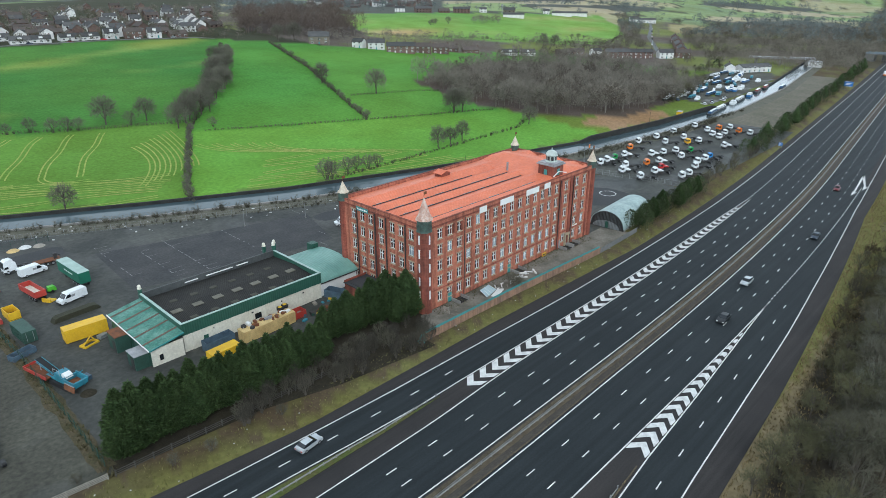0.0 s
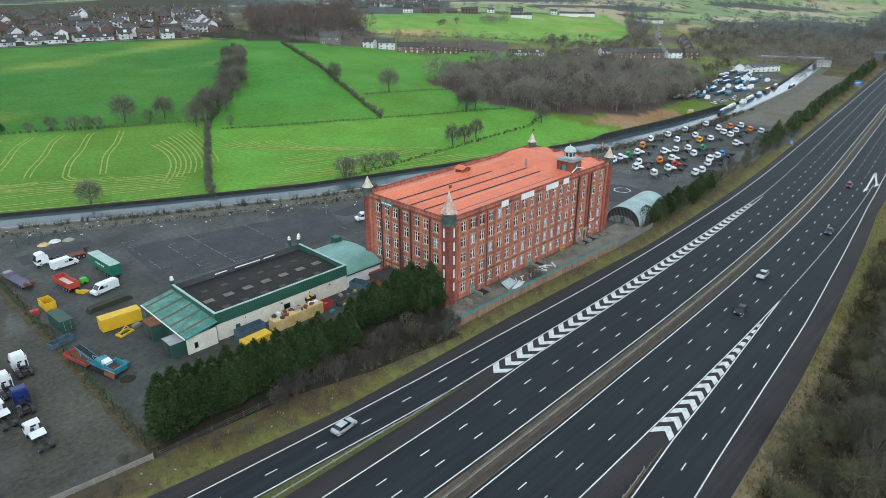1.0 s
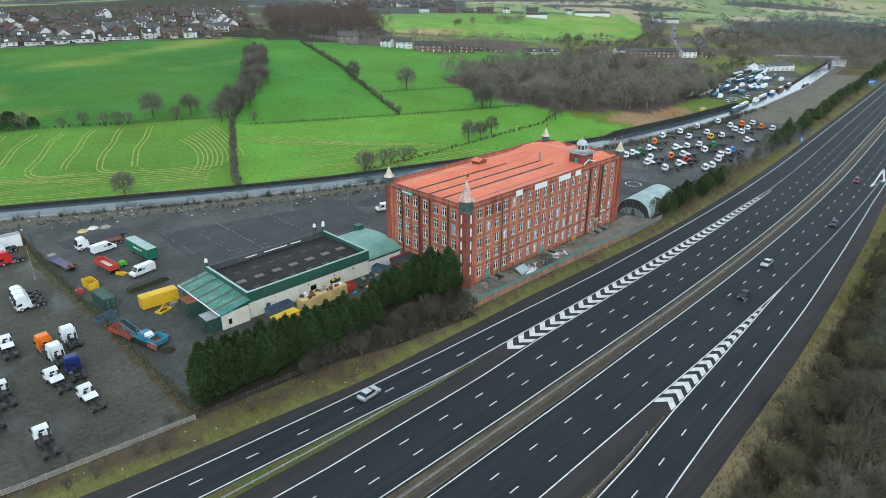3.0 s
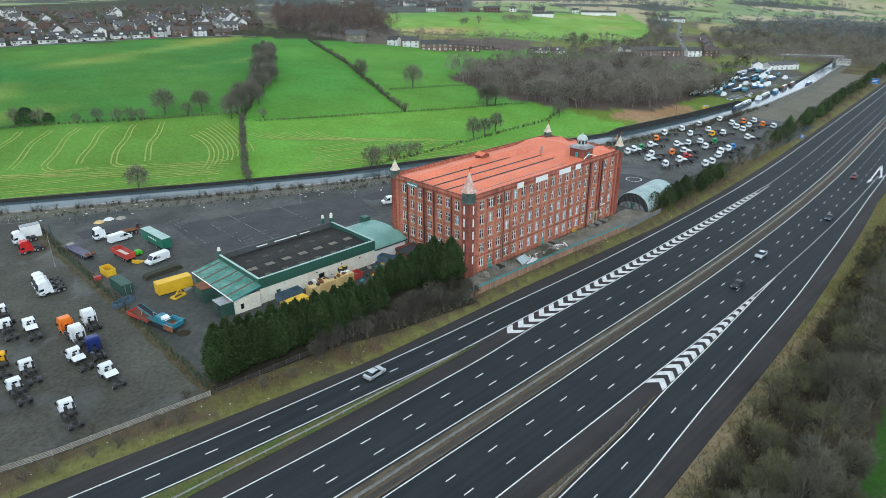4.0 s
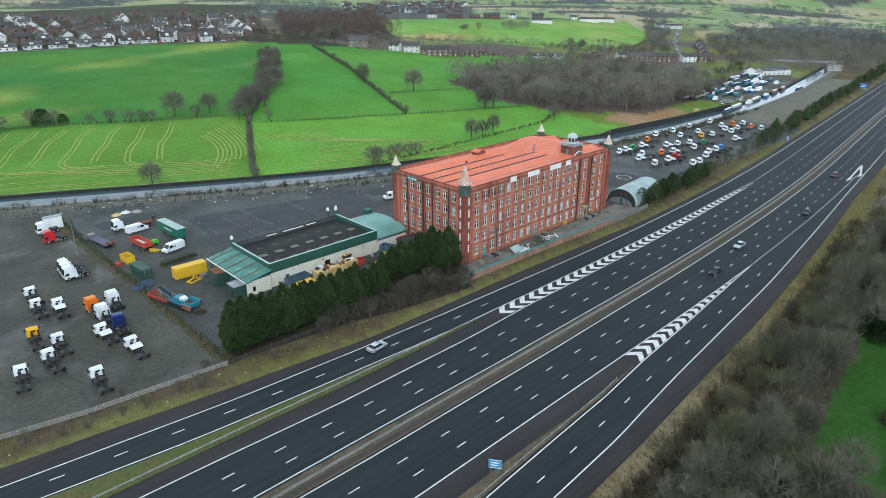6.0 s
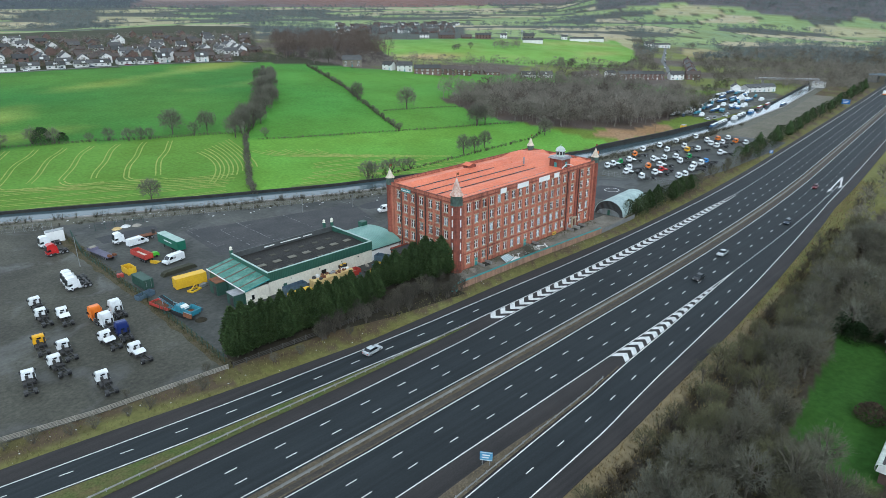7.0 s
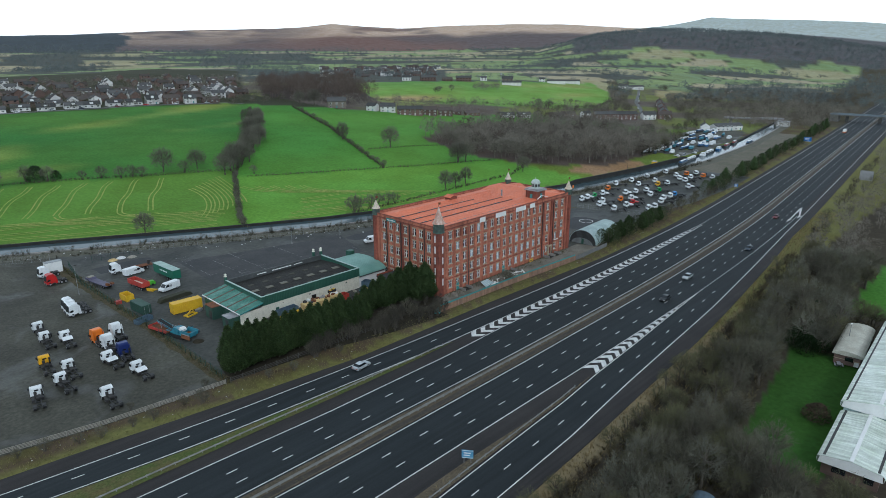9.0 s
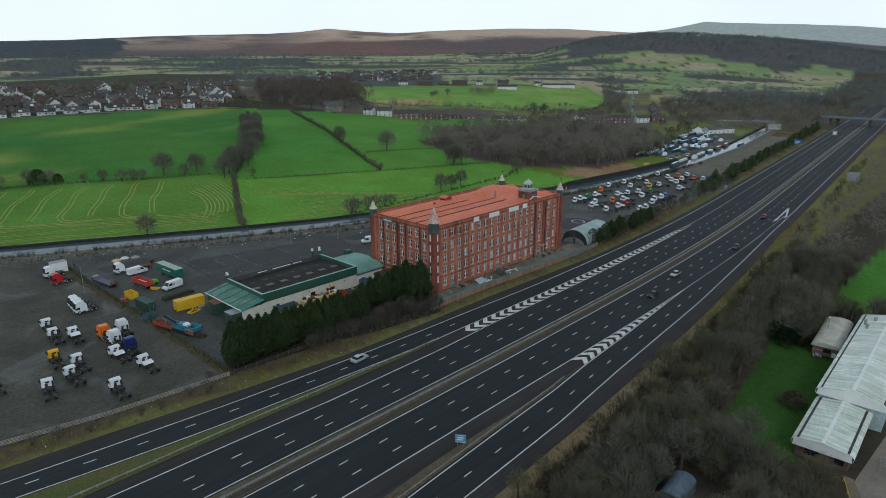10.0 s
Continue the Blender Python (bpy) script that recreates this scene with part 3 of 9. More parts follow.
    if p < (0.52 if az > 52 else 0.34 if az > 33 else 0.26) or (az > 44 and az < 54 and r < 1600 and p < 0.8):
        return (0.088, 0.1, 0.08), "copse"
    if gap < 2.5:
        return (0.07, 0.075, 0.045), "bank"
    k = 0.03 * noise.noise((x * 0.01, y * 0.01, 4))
    # Field tones are paled and greyed: distance haze put into their colour.
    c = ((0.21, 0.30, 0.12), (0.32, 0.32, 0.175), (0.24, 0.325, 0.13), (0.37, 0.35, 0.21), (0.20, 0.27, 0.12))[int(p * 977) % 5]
    return (c[0] + k, c[1] + k, c[2]), "farm"


# rays and rings about a spot below the camera's way, finest where it looks
rays = span(-180, -60, 5)[:-1] + span(-60, -20, 1)[:-1] + span(-20, 100, 0.35)[:-1] + span(100, 150, 1)[:-1] + span(150, 180, 5)[:-1]
rings = [5.0]
while rings[-1] < 4880:
    rings.append(rings[-1] * 1.022)
g = Geo()
tints = []
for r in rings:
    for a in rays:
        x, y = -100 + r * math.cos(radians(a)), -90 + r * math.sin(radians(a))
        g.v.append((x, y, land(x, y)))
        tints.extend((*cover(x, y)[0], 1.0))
nr = len(rays)
g.f = [tuple(range(nr))] + [(i * nr + j, (i + 1) * nr + j, (i + 1) * nr + (j + 1) % nr, i * nr + (j + 1) % nr) for i in range(len(rings) - 1) for j in range(nr)]

ground_mat = mat("ground_cover", (1.08, 1.04, 1.2), (0.88, 0.79, 0.78), scale=0.035, rough=0.95, fine=22, vary=0.22, bump=0.25, spec=0.1)
n, l = ground_mat.node_tree.nodes, ground_mat.node_tree.links
gb = n["Principled BSDF"]
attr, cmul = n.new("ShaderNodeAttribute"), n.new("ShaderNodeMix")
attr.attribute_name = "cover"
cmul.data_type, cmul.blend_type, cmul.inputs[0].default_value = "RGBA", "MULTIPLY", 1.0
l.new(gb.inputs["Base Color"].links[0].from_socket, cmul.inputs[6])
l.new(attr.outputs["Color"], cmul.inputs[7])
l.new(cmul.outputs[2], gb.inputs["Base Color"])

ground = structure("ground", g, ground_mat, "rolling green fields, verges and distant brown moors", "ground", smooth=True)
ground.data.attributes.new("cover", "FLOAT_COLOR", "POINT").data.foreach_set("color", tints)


# ---- motorway ----
ROAD_X = span(-170, 200, 5) + span(215, 1300, 15)
SLIP_L = ((-170, 27), (-97, 17.2), (-81, 15.4), (-58, 13.0), (-33, 11.4), (-10, 10.4), (10, 9.9), (44, 8.8), (88, 8.1), (131, 7.4), (220, 6.9), (360, 6.0), (467, 5.3), (1300, 5.3))
SLIP_R = ((-170, 21), (-98, 11.6), (-90, 10.4), (-82, 9.3), (-72, 8.0), (-63, 7.1), (-53, 6.5), (-46, 6.0), (-34, 5.3), (-25, 4.65), (-10, 3.9), (0, 3.9), (40, 3.3), (80, 2.7), (120, 1.9), (145, 0.7), (1300, 0.7))
SLIP_M = ((-170, 24), (-95, 14.4), (-78, 12.1), (-60, 10.3), (-43, 8.8), (-26, 7.9), (-8, 7.1), (10, 7.0))
SLIP2_L = ((-170, -41), (-55, -34.4), (-28, -32.8), (-10, -31.9), (5, -30.5), (26, -29.2), (37, -28.4), (57, -27.2), (71, -26.6), (1300, -26.6))
OUTER = ((-170, -53), (-50, -41), (-18, -39.6), (-9, -38.7), (6, -37.4), (32, -35.6), (59, -34.1), (87, -32.2), (123, -30.2), (154, -28.9), (190, -28.4), (1300, -28.4))
LANE_C = ((-170, -19.25), (-80, -19.3), (-50, -19.5), (10, -19.5), (50, -19.3), (1300, -19.25))
LANE_D = tuple((x, y - 3.7) for x, y in LANE_C)
ISLE_L = ((-170, 5.6), (-92, 4.0), (-60, 3.6), (-43, 3.1), (-20, 2.9), (-6, 3.2))
LINE_M = ((-170, 3.5), (-90, 0.85), (-67, 0.2), (-53, -0.45), (-45, -0.75), (-12, -0.85), (-3, -0.5), (8, 0.0), (1300, 0.0))
road = structure("road", strip(ROAD_X, RIGHT_EDGE, LEFT_EDGE, 0.02, 0.3), shoulder, "motorway surface with worn brownish hard shoulders", "road")
structure("road_lane_1", strip(ROAD_X, -11.5, lambda x: table(LINE_M, x) + 0.15, 0.035), asphalt, "dark blue-grey asphalt carriageway", "road")
structure("road_lane_2", strip(ROAD_X, -26.8, -15.3, 0.035), asphalt, "dark blue-grey asphalt carriageway", "road")
structure("road_lane_3", strip([x for x in ROAD_X if x <= 145], SLIP_R, SLIP_L, 0.035), asphalt, "dark asphalt slip road joining the motorway", "road")
structure("road_lane_4", strip([x for x in ROAD_X if x >= 145], 0.15, SLIP_L, 0.035), asphalt, "dark asphalt joining lane", "road")
structure("road_lane_5", strip([x for x in ROAD_X if x <= 190], OUTER, SLIP2_L, 0.036), asphalt, "dark asphalt slip road leaving the motorway", "road")

MED_L, MED_R = ((-170, -9.6), (-70, -10.65), (-45, -10.9), (-15, -11.3), (1300, -11.3)), ((-170, -14.2), (-67, -15.2), (-50, -15.6), (-4, -15.75), (20, -15.5), (1300, -15.4))
LANE_A, LANE_B = ((-170, -3.3), (-75, -4.0), (-50, -4.3), (-20, -4.5), (-7, -4.4), (20, -4.1), (1300, -4.1)), ((-170, -6.7), (-75, -7.3), (-50, -7.7), (-7, -7.75), (20, -7.55), (1300, -7.55))
lines = Geo()


def line_strip(a, b, off, w=0.18, z=0.05):
    xs = [x for x in ROAD_X if a < x < b]
    xs = [a] + xs + [b]
    f = (lambda x: off) if not isinstance(off, tuple) else (lambda x: table(off, x))
    s = strip(xs, lambda x: f(x) - w / 2, lambda x: f(x) + w / 2, z)
    lines.add(s.v, s.f)


for off, a, b in ((SLIP_L, -165, 1290), (SLIP_R, -165, 145), (LINE_M, -165, 143), (MED_L, -165, 1290), (MED_R, -165, 1290), (-26.7, -165, 72), (SLIP2_L, -165, 71), (OUTER, -165, 1290)):
    line_strip(a, b, off, 0.22)
structure("road_edge_lines", lines, paint_white, "solid white edge lines on the asphalt", "road marking")
lines = Geo()
for off, x0, pitch, end in ((LANE_A, -164.0, 8.73, 1200), (LANE_B, -164.0, 8.73, 1200), (LANE_C, -166.6, 9.2, 1200), (LANE_D, -166.6, 9.2, 1200), (SLIP_M, -164.6, 8.68, 3), (None, -167.6, 8.85, 76)):
    x = x0
    while x < end:
        o = off if off is not None else tuple((p, (q + table(OUTER, p)) / 2) for p, q in SLIP2_L)
        line_strip(x - 1.0, x + 1.0, o, 0.2)
        x += pitch
structure("lane_dashes", lines, paint_white, "broken white lane lines", "road marking")
lines = Geo()
for off, a, b in ((0.75, 146, 640), (-26.6, 73, 185)):
    x = a
    while x < b:
        line_strip(x, x + 1.0, off, 0.25)
        x += 2.0
structure("merge_dots", lines, paint_white, "short white blocks along the merging lanes", "road marking")

chevrons = thing("chevron_marking", 0, 0, 0, label="white chevrons painted on the merging nose of the slip roads", category="road marking", kind="structure")


def chevron(x, lo, hi, lean, w):
    """A V-shaped bar across the hatched nose; lean is how far its tip runs ahead of its ends."""
    mid = (lo + hi) / 2
    b = bend(x)
    g = Geo()
    p = [(x, lo), (x + w, lo), (x + w + lean, mid), (x + w, hi), (x, hi), (x + lean, mid)]
    g.v = [(px, py + b, 0.052) for px, py in p]
    g.f = [(0, 1, 2, 5), (5, 2, 3, 4)]
    part("chevron", g, paint_white, chevrons)


x = 1.6
while x < 133:
    lo, hi = 0.2, table(SLIP_R, x + 2) - 0.2
    chevron(x, lo, hi, -min(1.9, (hi - lo) * 0.6), 1.75)
    x += 3.48
x = 4.4
while x < 66:
    lo, hi = table(SLIP2_L, x + 1.5) + 0.2, -26.9
    if hi - lo > 0.3:
        chevron(x, lo, hi, min(1.9, (hi - lo) * 0.6), 1.75)
    x += 3.33

lines = Geo()
for x0, y0, dy in ((200.5, -15.6, -3.0), (200.5, -15.6, -4.4)):
    x1 = x0 - (29 if dy > -4 else 20)
    b = 0.0
    lines.v += [(x0, y0, 0.052), (x0 + 2, y0 - 0.5, 0.052), (x1 + 4, y0 + dy - 0.25, 0.052), (x1 + 4, y0 + dy + 0.25, 0.052)]
    k = len(lines.v) - 4
    lines.f.append((k, k + 3, k + 2, k + 1))
    lines.add([(x1, y0 + dy, 0.053), (x1 + 5.5, y0 + dy - 0.75, 0.053), (x1 + 5.5, y0 + dy + 0.75, 0.053)], [(0, 1, 2)])
for x0, y0 in ((-62.0, -37.5), (-62.0, -40.4)):
    lines.add([(x0 - 6, y0, 0.053), (x0 - 3.5, y0 - 0.8, 0.053), (x0 - 3.5, y0 + 0.8, 0.053)], [(0, 1, 2)])
    lines.add([(x0 - 3.5, y0 - 0.15, 0.053), (x0 + 2, y0 - 0.15, 0.053), (x0 + 2, y0 + 0.15, 0.053), (x0 - 3.5, y0 + 0.15, 0.053)], [(0, 1, 2, 3)])
structure("lane_arrows", lines, paint_white, "large white lane arrows", "road marking")

grass_strip = mat("rough_verge", (0.082, 0.068, 0.05), (0.14, 0.115, 0.08), scale=0.3, rough=0.95, fine=12, vary=0.35, bump=0.4, spec=0.1)
green_strip = mat("green_verge", (0.075, 0.105, 0.03), (0.115, 0.10, 0.045), scale=0.25, rough=0.95, fine=12, vary=0.35, bump=0.4, spec=0.1)
gravel_strip = mat("median_gravel", (0.07, 0.06, 0.05), (0.05, 0.043, 0.036), scale=0.3, rough=0.95, fine=14, vary=0.35, bump=0.3)
structure("median", strip(ROAD_X, lambda x: table(MED_R, x) + 0.5, lambda x: table(MED_L, x) - 0.6, 0.12, 0.15), grass_strip, "brown scrubby central reservation", "verge")
structure("median_gravel", strip(ROAD_X, lambda x: table(MED_R, x) + 0.7, lambda x: table(MED_R, x) + 1.8, 0.14), gravel_strip, "gravel drain beside the central barrier", "verge")
structure("island_1", strip(span(-168, -6, 4), ISLE_L, tuple((a, b - 0.5) for a, b in SLIP_R if a < 0), 0.12, 0.15), green_strip, "narrow grass island beside the slip road", "verge")
structure("island_2", strip(span(-168, 2, 4), lambda x: table(SLIP2_L, x) + 0.5, lambda x: table(SLIP2_L, x) + 0.7 + 2.3 * ease(2, 50, -x) + 0.4 * ease(50, 160, -x), 0.12, 0.15), grass_strip, "dry grass island between carriageway and slip road", "verge")


beam_mat = mat("weathered_beam", (0.27, 0.265, 0.25), (0.19, 0.185, 0.175), scale=0.6, rough=0.6, metal=0.2, vary=0.2)


def barrier(label, a, b, off, side=1, rails=1):
    """Steel crash barrier: beam on posts."""
    th = thing("crash_barrier", 0, 0, 0, label=label, category="barrier", kind="structure")
    xs = [x for x in ROAD_X if a <= x <= b]
    o = off if callable(off) else (lambda x: off)
    for s in ((side,) if rails == 1 else (1, -1)):
        beam = Geo()
        prof = ((0.0, 0.45), (0.05, 0.52), (0.0, 0.60), (0.05, 0.68), (0.0, 0.76), (-0.03, 0.76), (-0.03, 0.45))
        n = len(prof)
        for x in xs:
            beam.v += [(x, o(x) + bend(x) + s * (0.15 + p), z) for p, z in prof]
        beam.f = [(i * n + j, (i + 1) * n + j, (i + 1) * n + (j + 1) % n, i * n + (j + 1) % n) for i in range(len(xs) - 1) for j in range(n)]
        part("beam", beam, beam_mat, th)
    posts = Geo()
    x = a
    while x <= min(b, 420):
        y = o(x) + bend(x)
        posts.box(x - 0.05, y - 0.07, 0.0, x + 0.05, y + 0.1, 0.7)
        x += 2.4
    part("posts", posts, galv, th)


barrier("galvanised double-sided steel barrier along the central reservation", -170, 900, -13.2, rails=2)
barrier("galvanised steel crash barrier on the grass island", -165, -6, lambda x: table(ISLE_L, x) + (0.7 if x < -20 else 0.4), side=-1)
barrier("galvanised steel crash barrier by the exit slip road", -165, -2, lambda x: table(SLIP2_L, x) + 0.9, side=-1)

# ---- yards ----


def sheet(name, poly, z, material, label, category="yard"):
    g = Geo()
    g.v = [(x, y, z) for x, y in poly]
    g.f = [tuple(range(len(poly)))]
    return structure(name, g, material, label, category)


sheet("yard_tarmac", [(-52, 26), (-18, 25), (8, 21), (84, 21), (92, 21.5), (140, 27), (138, 45), (133, 58), (128, 75), (100, 89), (60, 102), (0, 128), (-52, 153)], 0.0, yard_tar, "cracked dark tarmac works yard", "yard")
sheet("yard_gravel", [(-170, 30), (-96, 29.5), (-78, 26.3), (-54, 24.4), (-52.01, 26), (-52.01, 153), (-66, 160), (-170, 205)], 0.004, yard_dirt, "muddy grey-brown gravel lorry park", "yard")
sheet("lorry_park", [(134, 57.5), (140.5, 28), (180, 23.5), (230, 24), (262, 27), (262, 63), (250, 63), (200, 70), (150, 80), (128, 84)], 0.003, yard_tar, "grey tarmac lorry park by the canal", "yard")
sheet("canal_track", [(262, 33), (330, 41), (480, 60), (480, 80), (380, 68), (300, 62), (262, 63)], 0.003, mat("stony_track", (0.15, 0.13, 0.10), (0.10, 0.095, 0.06), scale=0.06, rough=0.9, fine=12, vary=0.3), "stony brown track beside the canal", "track")
for k, (cx, cy, w, h) in enumerate(((112, 42, 22, 15), (40, 92, 18, 8), (-38, 122, 20, 9), (60, 78, 26, 12))):
    pts = []
    for i in range(18):
        a = 2 * math.pi * i / 18
        k2 = 1 + 0.22 * noise.noise((cx + math.cos(a) * 2, cy + math.sin(a) * 2, 0))
        pts.append((cx + w / 2 * k2 * max(-0.88, min(0.88, 1.2 * math.cos(a))), cy + h / 2 * k2 * max(-0.88, min(0.88, 1.2 * math.sin(a)))))
    sheet("tarmac_patch", pts, 0.009, yard_dark, "darker relaid patch of yard tarmac", "yard patch")
sheet("mill_forecourt", [(6, 18.3), (35, 17.9), (69, 16.5), (89, 17.2), (86, 26.4), (12, 26.4)], 0.008, mat("forecourt", (0.23, 0.21, 0.175), (0.12, 0.112, 0.09), scale=0.25, rough=0.9, fine=10, vary=0.3), "worn concrete strip before the mill", "yard")
sheet("tarmac_court", [(-26, 84), (-24.5, 113), (-7, 108), (22, 101), (33, 99), (26, 76), (4, 78)], 0.0085, mat("old_court", (0.03, 0.031, 0.034), (0.055, 0.054, 0.054), scale=0.12, rough=0.8, fine=14, vary=0.35), "darker old tarmac court with worn bay lines", "yard patch")
bays = Geo()
rb = random.Random(3)
for x, y0, y1 in ((-8.0, 82, 110), (-23.2, 92, 117), (-15.5, 84, 108), (7.5, 82, 106)):
    y = y0
    while y < y1:
        if rb.random() < 0.8:
            bays.box(x - 0.09, y, 0.014, x + 0.09, y + rb.uniform(0.8, 2.2), 0.017)
        if rb.random() < 0.55 and x < 0:
            bays.box(x + 0.1, y, 0.014, x + rb.uniform(1.2, 3.6), y + 0.1, 0.017)
        y += 2.4
for x, y, l in ((22, 73.5, 3.5), (26.6, 80.5, 3.2), (31.5, 100, 5.0)):
    bays.box(x, y, 0.014, x + 0.14, y + l, 0.017)
structure("bay_lines", bays, mat("worn_line_paint", (0.26, 0.26, 0.25), (0.14, 0.14, 0.14), scale=0.8, rough=0.8), "worn broken white bay lines on the yard", "yard marking")
court = Geo()
for i in range(28):
    a, b = 2 * math.pi * i / 28, 2 * math.pi * (i + 1) / 28
    court.add([(116.3 + r * math.cos(t), 41.8 + r * math.sin(t), 0.016) for t, r in ((a, 2.6), (b, 2.6), (b, 2.85), (a, 2.85))], [(0, 1, 2, 3)])
structure("court_circle", court, white_panel, "white painted circle on the tarmac", "yard marking")

bank = Geo()
for i in range(58):
    y = 26.5 + 1.9 * i
    c = -53.4 if y < 70 else -53.4 - 0.03 * (y - 70)
    bank.v += [(c - 1.3 - 0.9 * noise.noise((0, y * 0.21, 3)), y, 0.012), (c, y, 0.16), (c + 1.2 + 0.9 * noise.noise((5, y * 0.21, 3)), y, 0.012)]
bank.f = [(3 * i + j, 3 * i + j + 1, 3 * i + j + 4, 3 * i + j + 3) for i in range(57) for j in range(2)]
structure("fence_bank", bank, mat("weedy_bank", (0.062, 0.058, 0.03), (0.105, 0.085, 0.055), scale=0.35, rough=0.95, fine=9, vary=0.4, bump=0.4, spec=0.1), "weedy bank of soil and rubble below the yard fence", "bank")
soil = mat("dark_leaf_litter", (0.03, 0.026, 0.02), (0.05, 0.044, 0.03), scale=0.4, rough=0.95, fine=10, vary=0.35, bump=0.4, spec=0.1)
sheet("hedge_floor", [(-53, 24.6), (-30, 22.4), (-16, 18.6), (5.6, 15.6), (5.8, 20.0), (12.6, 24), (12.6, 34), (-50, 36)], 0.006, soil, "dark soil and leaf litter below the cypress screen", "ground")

# ---- canal ----
cx_list = span(-160, 560, 8)
g = Geo()
for x in cx_list:
    y = canal_y(x)
    g.v += [(x - 2.2, y - 5.2, 0.10), (x + 2.2, y + 5.2, 0.10)]
g.f = [(2 * i, 2 * i + 2, 2 * i + 3, 2 * i + 1) for i in range(len(cx_list) - 1)]
structure("water", g, water_mat, "still grey canal water reflecting the sky", "canal")
for name, off, w, h, m, label in (("canal_wall_1", 5.6, 0.7, 1.15, black_wall, "black stone canal bank below the fields"), ("canal_wall_2", -5.6, 0.8, 0.5, concrete, "low stone kerb of the towpath")):
    g = Geo()
    for x in cx_list:
        y = canal_y(x)
        k = off / 5.2 * 2.2
        hh = h * (2.2 if name == "canal_wall_1" and 175 < x < 290 else 1)
        g.v += [(x + k, y + off - w / 2, -0.1), (x + k, y + off + w / 2, -0.1), (x + k, y + off + w / 2, hh), (x + k, y + off - w / 2, hh)]
    g.f = [(4 * i + j, 4 * i + 4 + j, 4 * i + 4 + (j + 1) % 4, 4 * i + (j + 1) % 4) for i in range(len(cx_list) - 1) for j in range(4)]
    structure(name, g, m, label, "wall")
g = Geo()
for x in cx_list:
    y = canal_y(x)
    g.v += [(x - 5.4, y - 12.5, 0.02), (x - 2.5, y - 5.9, 0.05)]
g.f = [(2 * i, 2 * i + 2, 2 * i + 3, 2 * i + 1) for i in range(len(cx_list) - 1)]
structure("towpath", g, mat("towpath", (0.13, 0.12, 0.095), (0.085, 0.085, 0.06), scale=0.2, rough=0.95, fine=10, vary=0.3), "muddy grass-edged towpath", "path")


# ---- the mill ----
MX0, MX1, MY0, MY1, MTOP = 13.3, 79.3, 26.5, 54.5, 20.3
mill = thing("mill", MX0, MY0, 0, label="five-storey red brick cotton mill with orange sheet roof and turrets", category="mill")
FLOORS = [2.6 + 3.7 * k for k in range(5)]
FRONT_X = [18.1 + 3.1 * k - MX0 for k in range(15)] + [65.9 - MX0, 71.0 - MX0, 74.6 - MX0]
SIDE_Y = [30.4 - MY0, 33.6 - MY0, 36.4 - MY0, 40.1 - MY0, 43.7 - MY0, 46.6 - MY0, 49.7 - MY0]
WIN_W, WIN_H = 1.5, 2.2
ML, MD = MX1 - MX0, MY1 - MY0


def pierced_wall(length, centres, floors, top, thick):
    """Wall along x with a row of openings on each floor: bands between floors, piers between openings."""
    g = Geo()
    z = 0.0
    for f in floors:
        g.box(0, 0, z, length, thick, f - WIN_H / 2)
        x = 0.0
        for c in centres:
            g.box(x, 0, f - WIN_H / 2, c - WIN_W / 2, thick, f + WIN_H / 2)
            x = c + WIN_W / 2
        g.box(x, 0, f - WIN_H / 2, length, thick, f + WIN_H / 2)
        z = f + WIN_H / 2
    g.box(0, 0, z, length, thick, top)
    return g


def turned_side(g):
    """The same wall, laid along y on the west end."""
    g.v = [(y, x, z) for x, y, z in g.v]
    g.f = [tuple(reversed(q)) for q in g.f]
    return g


part("wall", pierced_wall(ML, FRONT_X, FLOORS, MTOP, 0.6), brick, mill, "red brick street wall with soot stains")
west = turned_side(pierced_wall(MD - 1.2, [c - 0.6 for c in SIDE_Y], FLOORS, MTOP, 0.6))
west.v = [(x, y + 0.6, z) for x, y, z in west.v]
part("wall", west, brick, mill, "red brick gable wall")
part("wall", Geo().box(0, MD - 0.6, 0, ML, MD, MTOP), brick, mill)
part("wall", Geo().box(ML - 0.6, 0.6, 0, ML, MD - 0.6, MTOP), brick, mill)
# Solid core behind the windows; its colour puts in the rooms' shade.
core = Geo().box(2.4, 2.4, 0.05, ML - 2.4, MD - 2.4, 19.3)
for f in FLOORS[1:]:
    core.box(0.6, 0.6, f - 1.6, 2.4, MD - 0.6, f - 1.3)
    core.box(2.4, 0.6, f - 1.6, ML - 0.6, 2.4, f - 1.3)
part("floors", core, unlit_black, mill, "solid core and floors, near-black in place of unlit shade")
coping = Geo()
coping.box(-0.08, -0.08, MTOP, ML + 0.08, 0.42, MTOP + 0.16)
coping.box(-0.08, 0.42, MTOP, 0.42, MD - 0.42, MTOP + 0.16)
coping.box(-0.08, MD - 0.42, MTOP, ML + 0.08, MD + 0.08, MTOP + 0.16)
coping.box(ML - 0.42, 0.42, MTOP, ML + 0.08, MD - 0.42, MTOP + 0.16)
part("coping", coping, brick_dark, mill, "sooty brick coping")
for z, d, h in ((19.25, 0.16, 0.35), (4.35, 0.07, 0.22)):
    part("string_course", Geo().box(-d, -d, z, ML + 0.02, -0.003, z + h), brick_dark, mill)
    part("string_course", Geo().box(-d, 0.0, z, -0.003, MD, z + h), brick_dark, mill)

